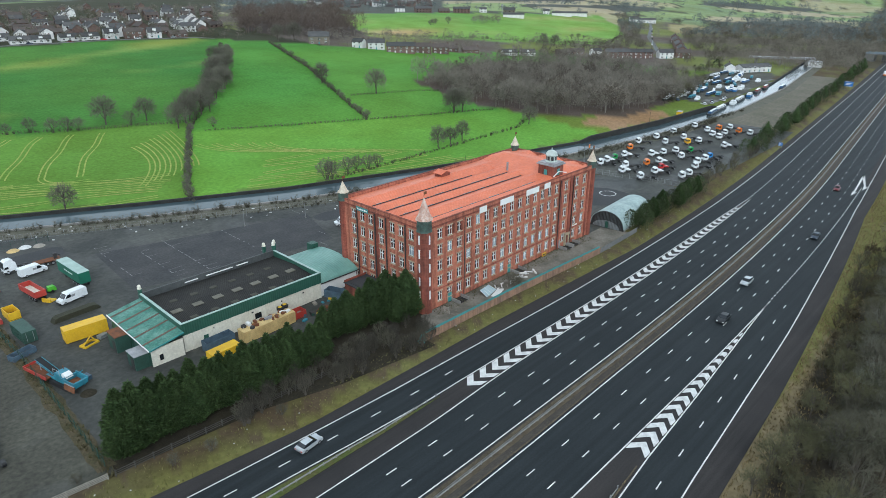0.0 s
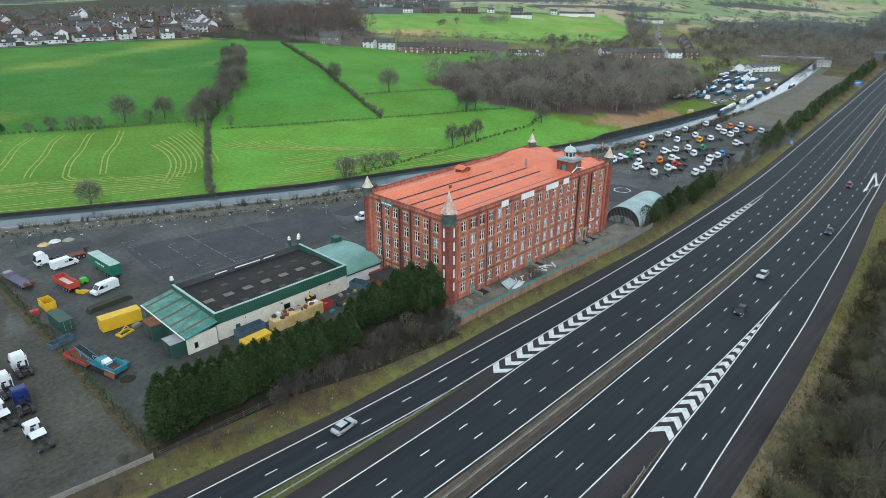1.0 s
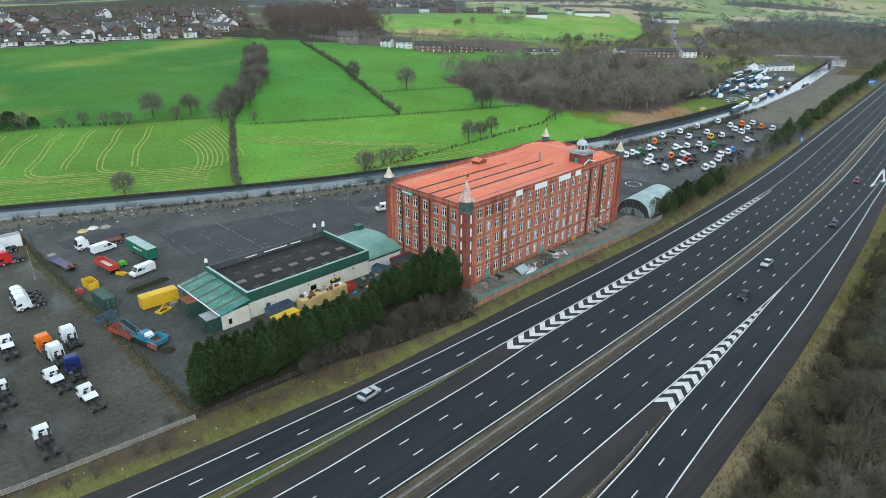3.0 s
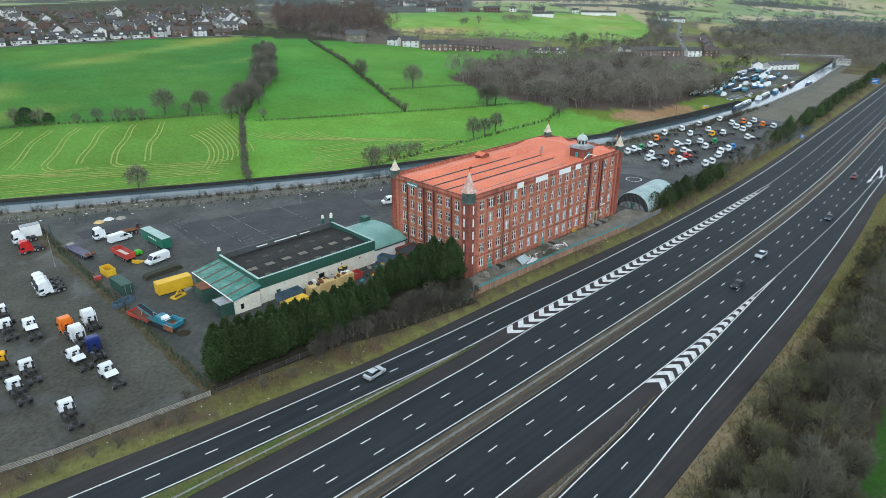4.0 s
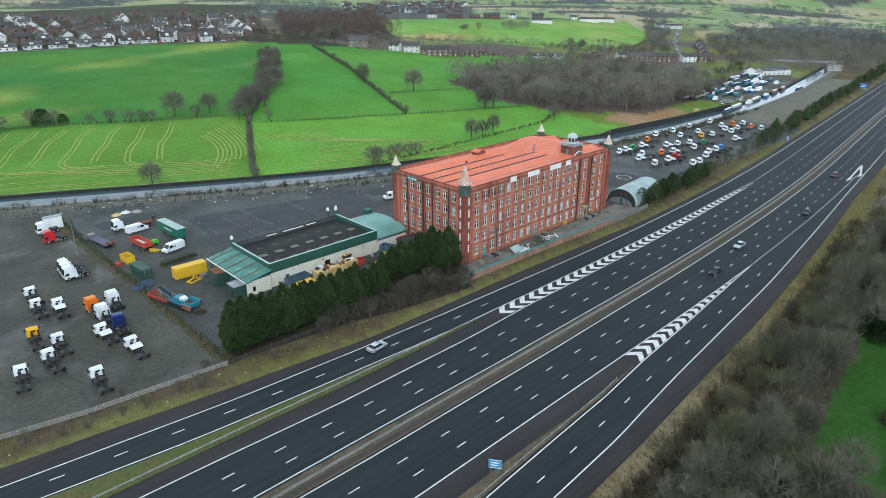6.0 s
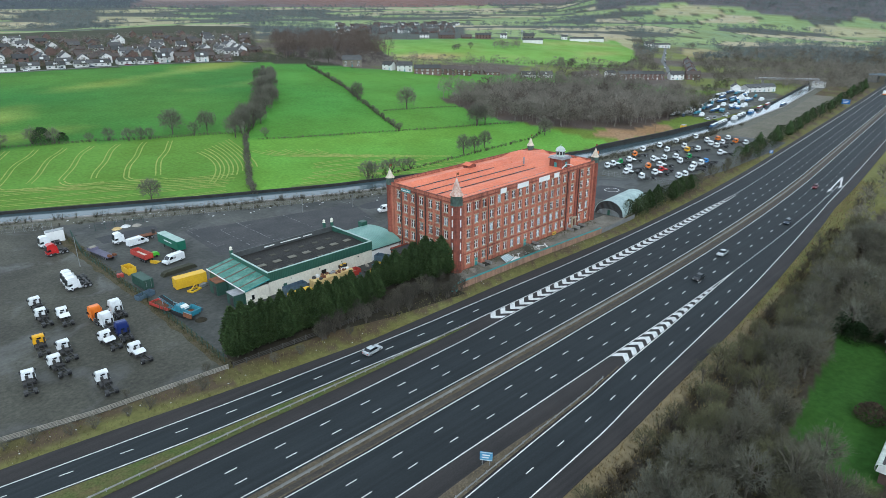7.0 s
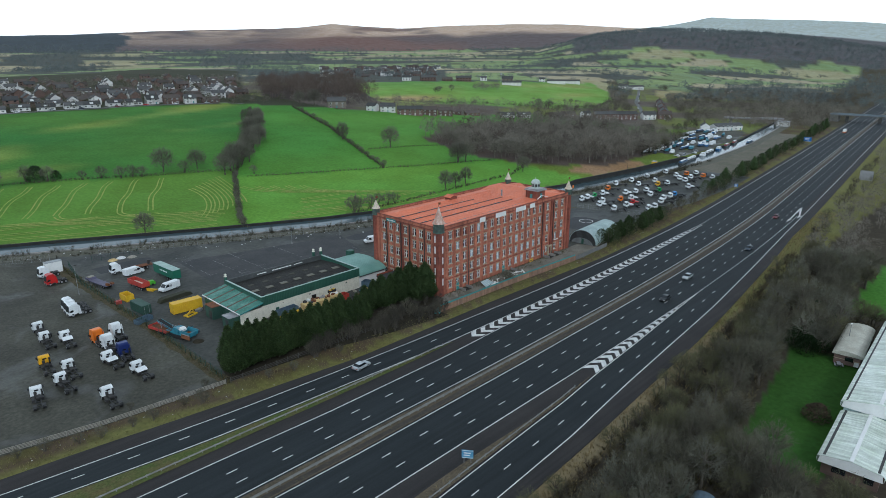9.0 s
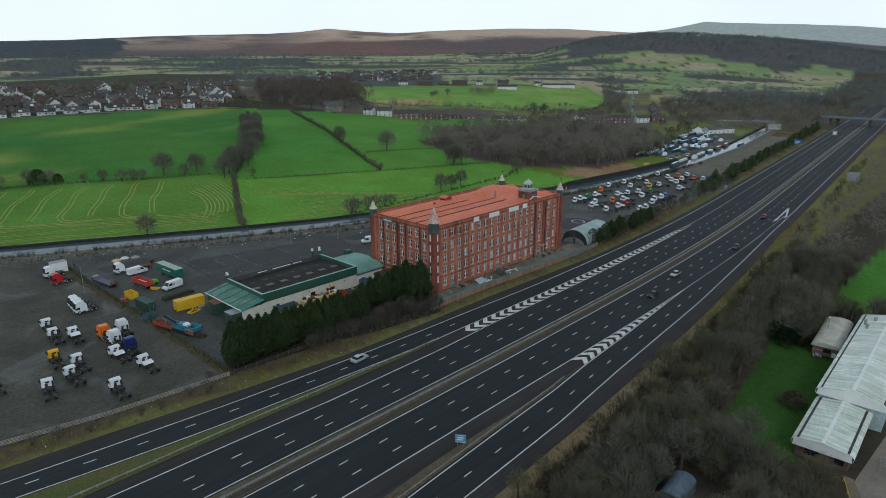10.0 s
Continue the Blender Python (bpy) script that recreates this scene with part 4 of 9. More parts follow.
win_frame, win_pane, win_sill, win_lintel, win_blind = Geo(), Geo(), Geo(), Geo(), Geo()
w2, h2 = WIN_W / 2, WIN_H / 2
for x0, x1, z0, z1 in ((-w2, w2, -h2, -h2 + 0.09), (-w2, w2, h2 - 0.09, h2), (-w2, -w2 + 0.09, -h2 + 0.09, h2 - 0.09), (w2 - 0.09, w2, -h2 + 0.09, h2 - 0.09), (-0.1, 0.1, -h2 + 0.09, h2 - 0.09), (-w2 + 0.09, -0.1, 0.26, 0.38), (0.1, w2 - 0.09, 0.26, 0.38)):
    win_frame.box(x0, 0.12, z0, x1, 0.22, z1)
win_pane.box(-w2 + 0.1, 0.165, -h2 + 0.1, w2 - 0.1, 0.175, h2 - 0.1)
win_blind.box(-w2 + 0.1, 0.26, -h2 + 0.1, w2 - 0.1, 0.28, h2 - 0.1)
win_sill.box(-w2 - 0.15, -0.14, -h2 - 0.2, w2 + 0.15, 0.12, -h2)
win_lintel.box(-w2 - 0.2, -0.035, h2, w2 + 0.2, 0.1, h2 + 0.34)
me_frame, me_pane, me_blind = win_frame.mesh("window_frame", white_paint), win_pane.mesh("pane", pane_mat), win_blind.mesh("blind", blind_mat)
me_sill, me_lintel = win_sill.mesh("sill", stone), win_lintel.mesh("lintel", stone)
rng = random.Random(5)


def mill_window(x, y, z, turn, blind):
    w = new("window", me_frame)
    w.parent = mill
    w.matrix_basis = pose(x, y, z, 0, 0, turn)
    for name, me in (("pane", me_pane), ("sill", me_sill), ("lintel", me_lintel)) + ((("blind", me_blind),) if blind else ()):
        o = new(name, me)
        o.parent = w
        o.visible_shadow = name != "pane"


for k, f in enumerate(FLOORS):
    for i, c in enumerate(FRONT_X):
        mill_window(c, 0, f, 0, (k in (0, 1) and 6 <= i <= 13 and rng.random() < 0.5) or rng.random() < 0.04)
    for c in SIDE_Y:
        mill_window(0, c, f, -90, rng.random() < 0.06)

# pilasters, drainpipes, boards and doors
for x, w, d in ((63.4, 0.9, 0.28), (68.1, 0.8, 0.28), (69.4, 0.5, 0.2), (76.6, 0.7, 0.2)):
    part("pilaster", Geo().box(x - MX0 - w / 2, -d, 0, x - MX0 + w / 2, -0.003, 19.2), brick_dark, mill)
for x in (25.7, 62.9, 69.0):
    part("drainpipe", Geo().tube((x - MX0, -0.32, 0.1), (x - MX0, -0.32, 19.3), 0.11, 0.11, 8), dark_metal, mill, "black cast-iron drainpipe")
for y in (48.2, 41.9, 38.2, 32.0):
    part("drainpipe", Geo().tube((-0.28, y - MY0, 0.1), (-0.28, y - MY0, 19.3), 0.16, 0.16, 8), dark_metal, mill, "black cast-iron drainpipe")
part("soot_patch", Geo().box(-0.02, 41.0 - MY0, 1.0, -0.004, 42.6 - MY0, 19.2), brick_dark, mill)
for a, b in ((30.7, 33.2), (38.1, 43.1), (48.1, 53.3), (55.6, 58.1)):
    part("sign_board", Geo().box(a - MX0, -0.26, 18.75, b - MX0, -0.17, 20.15), white_panel, mill, "blank white board fixed to the parapet")
sign = part("sign_board", Geo().box(-0.3, 44.2 - MY0, 18.75, -0.2, 48.2 - MY0, 19.75), teal_paint, mill, "faded teal sign with pale lettering worn away")
for k in range(6):
    part("letter_bar", Geo().box(-0.32, 0, 0, -0.305, 0.45, 0.3 + 0.06 * (k % 2)), white_panel, sign).location = (0, 44.5 - MY0 + 0.6 * k, 19.05)
for x in (21.2, 42.7, 64.1):
    door = part("door", Geo().box(x - MX0 - 0.55, -0.09, 0.05, x - MX0 + 0.55, -0.004, 2.3), teal_paint if x < 60 else lead_grey, mill, "faded teal door")
    part("door_frame", Geo().box(x - MX0 - 0.7, -0.07, 0.05, x - MX0 - 0.56, -0.004, 2.45).box(x - MX0 + 0.56, -0.07, 0.05, x - MX0 + 0.7, -0.004, 2.45).box(x - MX0 - 0.56, -0.07, 2.31, x - MX0 + 0.56, -0.004, 2.45), stone, door)
porch = part("doorway", Geo().box(66.6 - MX0, -0.5, 0, 67.0 - MX0, -0.004, 3.2).box(68.2 - MX0, -0.5, 0, 68.6 - MX0, -0.004, 3.2).box(66.4 - MX0, -0.6, 3.2, 68.8 - MX0, -0.004, 3.7), stone, mill, "stone entrance surround")
part("door", Geo().box(67.0 - MX0, -0.12, 0, 68.2 - MX0, -0.02, 3.2), unlit_black, porch)
for x, w in ((70.9, 1.2),):
    part("flat_sign", Geo().box(70.2 - MX0, -0.12, 4.75, 72.6 - MX0, -0.075, 5.1), white_panel, mill, "thin white sign")
for x in (23.4, 45.0, 66.0, 69.5):
    for s_ in (-1.6, 1.35):
        part("step_wall", Geo().box(x - MX0 + s_, -2.6, 0.0, x - MX0 + s_ + 0.25, -0.1, 0.75), concrete, mill, "low wall beside basement steps")
# Flat slabs, no hollow: the wells' shade is only their near-black colour.
for x in (23.4, 45.0, 66.0, 69.5):
    part("step_well", Geo().box(x - MX0 - 1.34, -2.5, 0.012, x - MX0 + 1.34, -0.11, 0.03), unlit_black, mill, "near-black slab giving the shade of sunken basement steps")
for k in range(3):
    part("beam", Geo().box(19.7 + 2.5 * k - MX0, -0.14, 16.4, 20.1 + 2.5 * k - MX0, -0.004, 18.6), brick_dark, mill)

# roof: parallel ridges behind the parapet and a cross range at the east end
RIDGES = ((0.7, 3.2), (3.2, 9.3), (9.3, 13.8), (13.8, 18.6), (18.6, 27.3))


def ridge_z(x, y):
    z = 19.6
    for a, b in RIDGES:
        if a <= y <= b:
            m, w = (a + b) / 2, (b - a) / 2
            if a < 1:
                z = 20.0 + 0.25 * (y - a) / (b - a)
            elif b > 27:
                z = 19.7 + 1.1 * (1 - abs(y - a - 3) / (3 if y < a + 3 else b - a - 3))
            else:
                z = 19.7 + 0.8 * (1 - abs(y - m) / w)
    z = min(z, 19.7 + (x - 0.7) * 0.3)
    c = 22.0 - abs(x - 54.5) * 0.22
    c = min(c, 19.7 + (y - 0.7) * 0.75, 19.7 + (27.3 - y) * 0.75)
    return max(z, c if x > 45 else 0)


rxs = span(0.7, 3.7, 0.75) + span(5, 43, 2.0) + span(44, ML - 0.7, 0.75)
rys = sorted({round(v, 3) for a, b in RIDGES for v in (a, a + (b - a) * 0.25, (a + b) / 2, a + (b - a) * 0.75, b)} | {21.6, 20.1})
g = Geo()
for x in rxs:
    for y in rys:
        g.v.append((x, y, ridge_z(x, y)))
m_ = len(rys)
g.f = [(i * m_ + j, (i + 1) * m_ + j, (i + 1) * m_ + j + 1, i * m_ + j + 1) for i in range(len(rxs) - 1) for j in range(m_ - 1)]
roof = part("roof", g, mill_roof_mat, mill, "orange-red profiled sheet roof with parallel ridges")
for y, x1 in ((3.2, 43), (9.3, 45), (13.8, 46), (18.6, 36)):
    gut = Geo().box(1.8, y - 0.14, 19.82, x1, y + 0.14, 19.93)
    part("gutter", gut, dark_metal, roof, "dark valley gutter")
    x = 3.0 + (y * 7) % 5
    while x < x1 - 3:
        part("flashing", Geo().box(x, y + 0.16, 19.88, x + 1 + (x * 3) % 3, y + 0.28, 19.97), lead_grey, roof)
        x += 6.5
house = part("roof_hatch", Geo().box(27.2, 21.2, 20.0, 30.4, 23.6, 21.4).side([(27.0, 21.4), (30.6, 21.4), (28.8, 22.0)], 21.0, 23.8), brick_dark, roof, "small hipped roof hatch")
part("roof", Geo().side([(26.9, 21.38), (28.8, 22.03), (30.7, 21.38), (30.7, 21.48), (28.8, 22.14), (26.9, 21.48)], 20.9, 23.9), mill_roof_mat, house)
part("flue", Geo().box(45.2, 14.0, 20.2, 45.6, 14.4, 22.4), lead_grey, roof)

# corner turrets


def turret(name, x, y, r, drum0, drum1, tip, label):
    t = part(name, Geo().lathe(x, y, [(r * 1.02, 0.0), (r, 0.4), (r, drum0)], 8, radians(22.5)), brick_dark, mill, label)
    part("drum", Geo().lathe(x, y, [(r * 1.0, drum0), (r * 1.12, drum0 + 0.1), (r * 1.05, drum0 + 0.3), (r * 1.05, drum1 - 0.2), (r * 1.15, drum1)], 8, radians(22.5)), copper, t, "green verdigris copper drum")
    part("spire", Geo().lathe(x, y, [(r * 1.22, drum1), (r * 1.18, drum1 + 0.1), (r * 0.86, drum1 + (tip - drum1) * 0.2), (0.08, tip)], 8, radians(22.5)), spire_mat if r > 1.3 else spire_pale, t, "pale pink flaking shingled spire" if r > 1.3 else "pale cream shingled spire")
    part("vane", Geo().tube((x, y, tip - 0.2), (x, y, tip + 1.3), 0.05, 0.04, 5, True).box(x, y - 0.04, tip + 0.6, x + 0.75, y + 0.04, tip + 1.2), rust, t, "rusty weather vane")
    return t


front = turret("turret", 0.8, 0.7, 1.6, 18.9, 21.6, 26.3, "octagonal brick stair turret with slit windows")
for side, (dx, dy) in enumerate(((-1, -0.0), (0.0, -1), (-0.7071, -0.7071))):
    z = 3.5
    for k in range(5):
        cx, cy = 0.8 + dx * 1.46, 0.7 + dy * 1.46
        part("slit_window", Geo().box(cx - 0.16, cy - 0.16, z, cx + 0.16, cy + 0.16, z + 2.0, turn=radians(45) if dx and dy else 0), white_panel, front, "white boarded slit window") if side != 2 else None
        z += 3.2
    cx, cy = 0.8 + dx * 1.6, 0.7 + dy * 1.6
    g = Geo()
    tx, ty = -dy, dx
    g.v = [(cx + dx * o + tx * r * math.cos(t), cy + dy * o + ty * r * math.cos(t), 20.3 + r * math.sin(t)) for t in [2 * math.pi * i / 14 for i in range(14)] for o, r in ((0.0, 0.42), (0.0, 0.6), (0.12, 0.6), (0.12, 0.42))]
    g.f = [(4 * i + j, 4 * ((i + 1) % 14) + j, 4 * ((i + 1) % 14) + (j + 1) % 4, 4 * i + (j + 1) % 4) for i in range(14) for j in range(4)]
    part("roundel", g, copper, front)
turret("turret", 0.5, MD - 0.7, 1.15, 19.6, 21.6, 24.2, "slim brick corner turret")
turret("turret", ML - 0.5, 0.6, 1.15, 19.6, 21.5, 24.4, "slim brick corner turret")
turret("turret", ML - 0.5, MD - 0.7, 1.15, 19.6, 21.4, 24.0, "slim brick corner turret")

# cupola over the entrance bay
cupola = part("cupola_base", Geo().box(48.0, 1.3, 19.4, 52.4, 6.0, 23.1), brick_dark, mill, "square brick base of the cupola")
part("cornice", Geo().box(47.6, 0.9, 23.1, 52.8, 6.4, 23.4).box(47.9, 1.2, 23.4, 52.5, 6.1, 23.75), lead_grey, cupola, "pale lead cornice")
part("lantern", Geo().lathe(50.2, 3.65, [(1.55, 23.75), (1.5, 24.0), (1.38, 24.1), (1.38, 25.3), (1.6, 25.45)], 8, radians(22.5)), dome_lead, cupola, "octagonal louvred lantern")
for i in range(8):
    a = math.pi * 2 * i / 8
    part("louvre", Geo().box(50.2 + 1.28 * math.cos(a) - 0.06, 3.65 + 1.28 * math.sin(a) - 0.34, 24.2, 50.2 + 1.28 * math.cos(a) + 0.06, 3.65 + 1.28 * math.sin(a) + 0.34, 25.2, turn=a), dark_metal, cupola)
part("dome", Geo().lathe(50.2, 3.65, [(1.62, 25.45)] + [(1.5 * math.cos(t), 25.5 + 1.25 * math.sin(t)) for t in (0.0, 0.3, 0.6, 0.9, 1.2, 1.45)] + [(0.12, 26.75), (0.1, 27.3), (0.02, 27.4)], 16), dome_lead, cupola, "grey-green ribbed dome", True)
part("louvre", Geo().box(47.94, 3.2, 20.4, 47.99, 4.2, 22.0), teal_paint, cupola)
part("louvre", Geo().box(49.7, 1.24, 20.6, 50.8, 1.29, 22.2), teal_paint, cupola)
part("flashing", Geo().side([(48.0, 20.4), (50.2, 21.4), (53.9, 20.4), (53.9, 20.6), (50.2, 21.6), (48.0, 20.6)], 1.0, 1.25), white_panel, cupola)

# low outbuildings against the mill's west end
shed_w = thing("outhouse", 6.8, 36.5, 0, label="low brick outhouse with a flat felt roof beside the mill", category="outbuilding")
part("wall", Geo().box(0, 0, 0, 6.3, 9.5, 3.1), brick_dark, shed_w)
part("roof", Geo().box(-0.2, -0.2, 3.1, 6.35, 9.7, 3.35).box(0.5, 1, 3.35, 5.5, 8, 3.5), yard_dark, shed_w)
part("parapet", Geo().box(-0.1, -0.1, 3.36, 6.3, 0.2, 3.9), brick_dark, shed_w)
part("parapet", Geo().box(-0.1, 9.3, 3.36, 6.3, 9.6, 3.8), brick_dark, shed_w)
part("window", Geo().box(1.0, -0.05, 1.1, 2.2, -0.005, 2.3), white_paint, shed_w)
shed_s = thing("outhouse", 4.2, 33.0, 0, label="small blue-grey store beside the brick outhouse", category="outbuilding")
part("wall", Geo().box(0, 0, 0, 5.0, 4.0, 2.6), blue_steel, shed_s)
part("roof", Geo().side([(-0.2, 2.6), (5.2, 2.6), (5.2, 2.75), (2.5, 3.2), (-0.2, 2.75)], -0.2, 4.2), yard_dark, shed_s)
wreck = thing("rubble", 40, 22.6, 0, label="heap of broken white window frames dumped before the mill", category="rubbish")
rr = random.Random(8)
for k in range(26):
    x, y = rr.uniform(-8, 8), rr.uniform(-0.9, 0.9)
    part("board", Geo().box(x, y, 0.02 + 0.03 * k % 0.3, x + rr.uniform(0.8, 2.6), y + rr.uniform(0.12, 0.5), 0.1 + 0.03 * k % 0.35, turn=rr.uniform(-1, 1)), white_panel if k % 3 else pale_wood, wreck)
awning = thing("collapsed_canopy", 30.5, 23.3, 0, 12, label="pale blue glazed canopy lying collapsed on the ground", category="canopy")
part("panel", Geo().add([(-2.4, -1.3, 0.1), (2.3, -1.3, 0.06), (2.1, 0.7, 0.85), (-2.2, 0.7, 1.25), (-2.4, -1.3, 0.18), (2.3, -1.3, 0.14), (2.1, 0.7, 0.93), (-2.2, 0.7, 1.33)], [(3, 2, 1, 0), (4, 5, 6, 7), (0, 1, 5, 4), (1, 2, 6, 5), (2, 3, 7, 6), (3, 0, 4, 7)]), mat("pale_blue_glazing", (0.42, 0.55, 0.58), (0.3, 0.4, 0.44), scale=1.2, rough=0.3), awning)
for k in range(5):
    a, e = Vector((-2.35 + 1.15 * k, -1.3, 0.2 - 0.01 * k)), Vector((-2.15 + 1.05 * k, 0.7, 1.36 - 0.1 * k))
    part("bar", Geo().tube(a, e, 0.05, 0.05, 4, True), white_panel, awning)
part("sheet", Geo().box(-1.2, -2.9, 0.02, 3.6, -1.5, 0.14, turn=0.1), white_panel, awning)
for x, y, k in ((17.2, 24.2, 0), (17.6, 23.4, 1), (16.8, 23.0, 2), (18.0, 24.6, 3)):
    tagged(part("pallet", Geo().box(x - 0.7, y - 0.1, 0.02, x + 0.7, y + 0.12, 0.25 + 0.1 * k, turn=0.7 + 0.4 * k), pale_wood), "broken pale timber pallet leaning by the turret", "pallet")
ysign = thing("yellow_sign", 56.3, 25.6, 0, label="yellow board on a post beside the mill wall", category="sign")
part("post", Geo().box(-0.06, -0.06, 0, 0.06, 0.06, 1.4), galv, ysign)
part("board", Geo().box(-0.9, -0.12, 0.5, 0.9, -0.065, 1.5), yellow_paint, ysign)
part("bar", Geo().box(-0.6, -0.14, 0.85, 0.6, -0.125, 1.15), dark_metal, ysign)

# ---- the green warehouse ----
skylight_dim = mat("mossy_rooflight", (0.075, 0.07, 0.052), (0.05, 0.047, 0.036), scale=0.5, rough=0.8, vary=0.2)
wh = thing("warehouse", -30.2, 49.0, 0, label="cream-walled warehouse with green cladding and a dark sunken roof", category="warehouse")
WL, WD = 32.5, 19.0
for y0, y1, x0, x1 in ((0, 0.35, 0, WL), (WD - 0.35, WD, 0, WL), (0.35, WD - 0.35, 0, 0.35), (0.35, WD - 0.35, WL - 0.35, WL)):
    part("wall", Geo().box(x0, y0, 0, x1, y1, 3.7), cream_wall, wh, "cream rendered wall")
part("cladding", Geo().box(-0.12, -0.12, 3.7, WL + 0.12, 0.25, 6.2), green_clad, wh, "dark green profiled cladding")
part("cladding", Geo().box(-0.12, 0.25, 3.7, 0.25, WD - 0.25, 6.2), green_clad, wh, "dark green profiled cladding")
part("cladding", Geo().box(WL - 0.25, 0.25, 3.7, WL + 0.12, WD - 0.25, 6.2), green_clad, wh, "dark green profiled cladding")
part("cladding", Geo().box(-0.12, WD - 0.25, 3.7, WL + 0.12, WD + 0.12, 6.2), grey_clad, wh, "grey inner face of the rear parapet")
for b in ((-0.2, -0.2, WL + 0.2, 0.33), (-0.2, 0.33, 0.33, WD - 0.33), (WL - 0.33, 0.33, WL + 0.2, WD - 0.33)):
    part("capping", Geo().box(b[0], b[1], 6.2, b[2], b[3], 6.3), trailer_top, wh, "pale green parapet capping")
g = Geo()
g.v = [(0.25, 0.25, 4.7), (WL - 0.25, 0.25, 4.7), (WL - 0.25, WD / 2, 5.35), (0.25, WD / 2, 5.35), (WL - 0.25, WD - 0.25, 4.7), (0.25, WD - 0.25, 4.7)]
g.f = [(0, 1, 2, 3), (3, 2, 4, 5)]
wroof = part("roof", g, dark_roof, wh, "dark mossy asbestos roof")
for i in range(7):
    for y, far in ((7.6, 0), (3.4, 1), (12.6, 1)):
        x = 2.6 + 4.5 * i + (1.6 if far else 0)
        if x < WL - 2:
            z = 4.7 + 0.65 * (1 - abs(y - WD / 2) / (WD / 2)) + 0.05
            s_ = 0.72 if far else 1.0
            part("rooflight", Geo().box(x - 1.05 * s_, y - 0.75 * s_, z - 0.06, x + 1.05 * s_, y + 0.75 * s_, z + 0.07), skylight_dim if far else skylight_mat, wroof, "grimy fibreglass rooflight")
for x0, x1 in ((9.5, 12.5), (14.5, 21), (22.0, 25.0)):
    part("pipe", Geo().box(x0, WD - 0.9, 5.55, x1, WD - 0.7, 5.75), white_panel, wh)
for x in span(2, WL - 2, 4.1):
    part("buttress", Geo().box(x - 0.12, -0.1, 0, x + 0.12, -0.004, 3.69), cream_wall, wh)
for x in (6.0, 14.8, 22.0, 27.5):
    part("vent", Geo().box(x, -0.07, 2.8, x + 0.4, -0.006, 3.1), dark_metal, wh)
part("door", Geo().box(4.0, -0.09, 0.02, 5.0, -0.005, 2.1), green_clad, wh, "green side door")
part("window", Geo().box(15.5, -0.08, 1.2, 17.0, -0.005, 2.4), car_glass, wh)


def finial(x, y, h, r=0.38):
    part("pillar", Geo().box(x - r * 0.85, y - r * 0.85, h - 2.2, x + r * 0.85, y + r * 0.85, h), green_clad, wh, "green corner pillar")
    part("ball_finial", Geo().lathe(x, y, [(r * 1.2, h), (r * 1.25, h + 0.15), (r * 0.9, h + 0.2)] + [(r * 1.05 * math.cos(t), h + 0.55 + r * 1.05 * math.sin(t)) for t in (-0.8, -0.4, 0.0, 0.4, 0.8, 1.2)] + [(0.04, h + 1.0)], 12), cream_wall, wh, "cream ball finial", True)


finial(0.2, WD + 0.2, 7.1)
finial(WL + 0.2, WD + 0.2, 7.3)
finial(WL + 1.4, WD + 1.9, 7.0)
finial(WL - 1.6, WD + 1.6, 7.2)
lean = part("lean_to_roof", Geo().side([(-7.0, 3.6), (-0.15, 4.9), (-0.15, 5.05), (-7.0, 3.75)], -1.0, WD + 0.2), green_roof, wh, "faded green lean-to roof with rusty laps")
for k in range(5):
    y = 1.6 + 3.9 * k
    part("lap", Geo().side([(-7.02, 3.76), (-0.16, 5.06), (-0.16, 5.09), (-7.02, 3.79)], y, y + 0.55), rust_strip, lean, "rusty brown lap strip")
part("edge_trim", Geo().side([(-7.12, 3.55), (-7.0, 3.55), (-7.0, 3.82), (-7.12, 3.8)], -1.05, WD + 0.25), white_panel, lean)
part("edge_trim", Geo().side([(-7.0, 3.5), (-0.15, 4.8), (-0.15, 5.08), (-7.0, 3.78)], -1.15, -1.01), teal_paint, lean)
part("wall", Geo().box(-6.6, -0.7, 0, -0.4, -0.4, 3.6), cream_wall, wh, "cream wall of the lean-to")
part("wall", Geo().box(-6.6, -0.4, 0, -6.3, 5.5, 3.6).box(-6.6, 8.5, 0, -6.3, WD - 0.2, 3.6), green_clad, wh)
part("shutter", Geo().box(-6.5, 5.5, 0, -6.4, 8.5, 3.6), container_green, wh)
part("window", Geo().box(-5.2, -0.78, 0.9, -4.5, -0.71, 2.1), car_glass, wh)
for y0, y1, h in ((0.2, 3.8, 2.9), (9.0, 13.0, 3.4)):
    t = part("store_box", Geo().box(-9.4, y0, 0, -6.65, y1, h), container_green, wh, "dark green steel store box")
    part("roof", Geo().box(-9.5, y0 - 0.1, h, -6.62, y1 + 0.1, h + 0.12), lead_grey if y0 < 5 else rust, t)
    part("door", Geo().box(-9.46, y0 + 0.5, 0.1, -9.405, y0 + 1.9, 2.3), dark_metal, t)

annex = thing("annex", 2.6, 49.5, 0, label="white annex with a curved pale green metal roof", category="warehouse")
AW, AD = 10.4, 17.0
part("wall", Geo().box(0, 0, 0, AW, 0.3, 3.3), white_panel, annex)
part("wall", Geo().box(0, AD - 0.3, 0, AW, AD, 3.3).box(AW - 0.3, 0.3, 0, AW, AD - 0.3, 3.3), white_panel, annex)
arc = [(AD / 2 - (AD / 2 + 0.25) * math.cos(t), 3.3 + 2.3 * math.sin(t)) for t in [math.pi * i / 16 for i in range(17)]]
g = Geo()
for x in (-0.05, AW + 0.2):
    g.v += [(x, y, z) for y, z in arc]
g.f = [(i, 17 + i, 18 + i, i + 1) for i in range(16)] + [tuple(range(17)), tuple(range(33, 16, -1))]
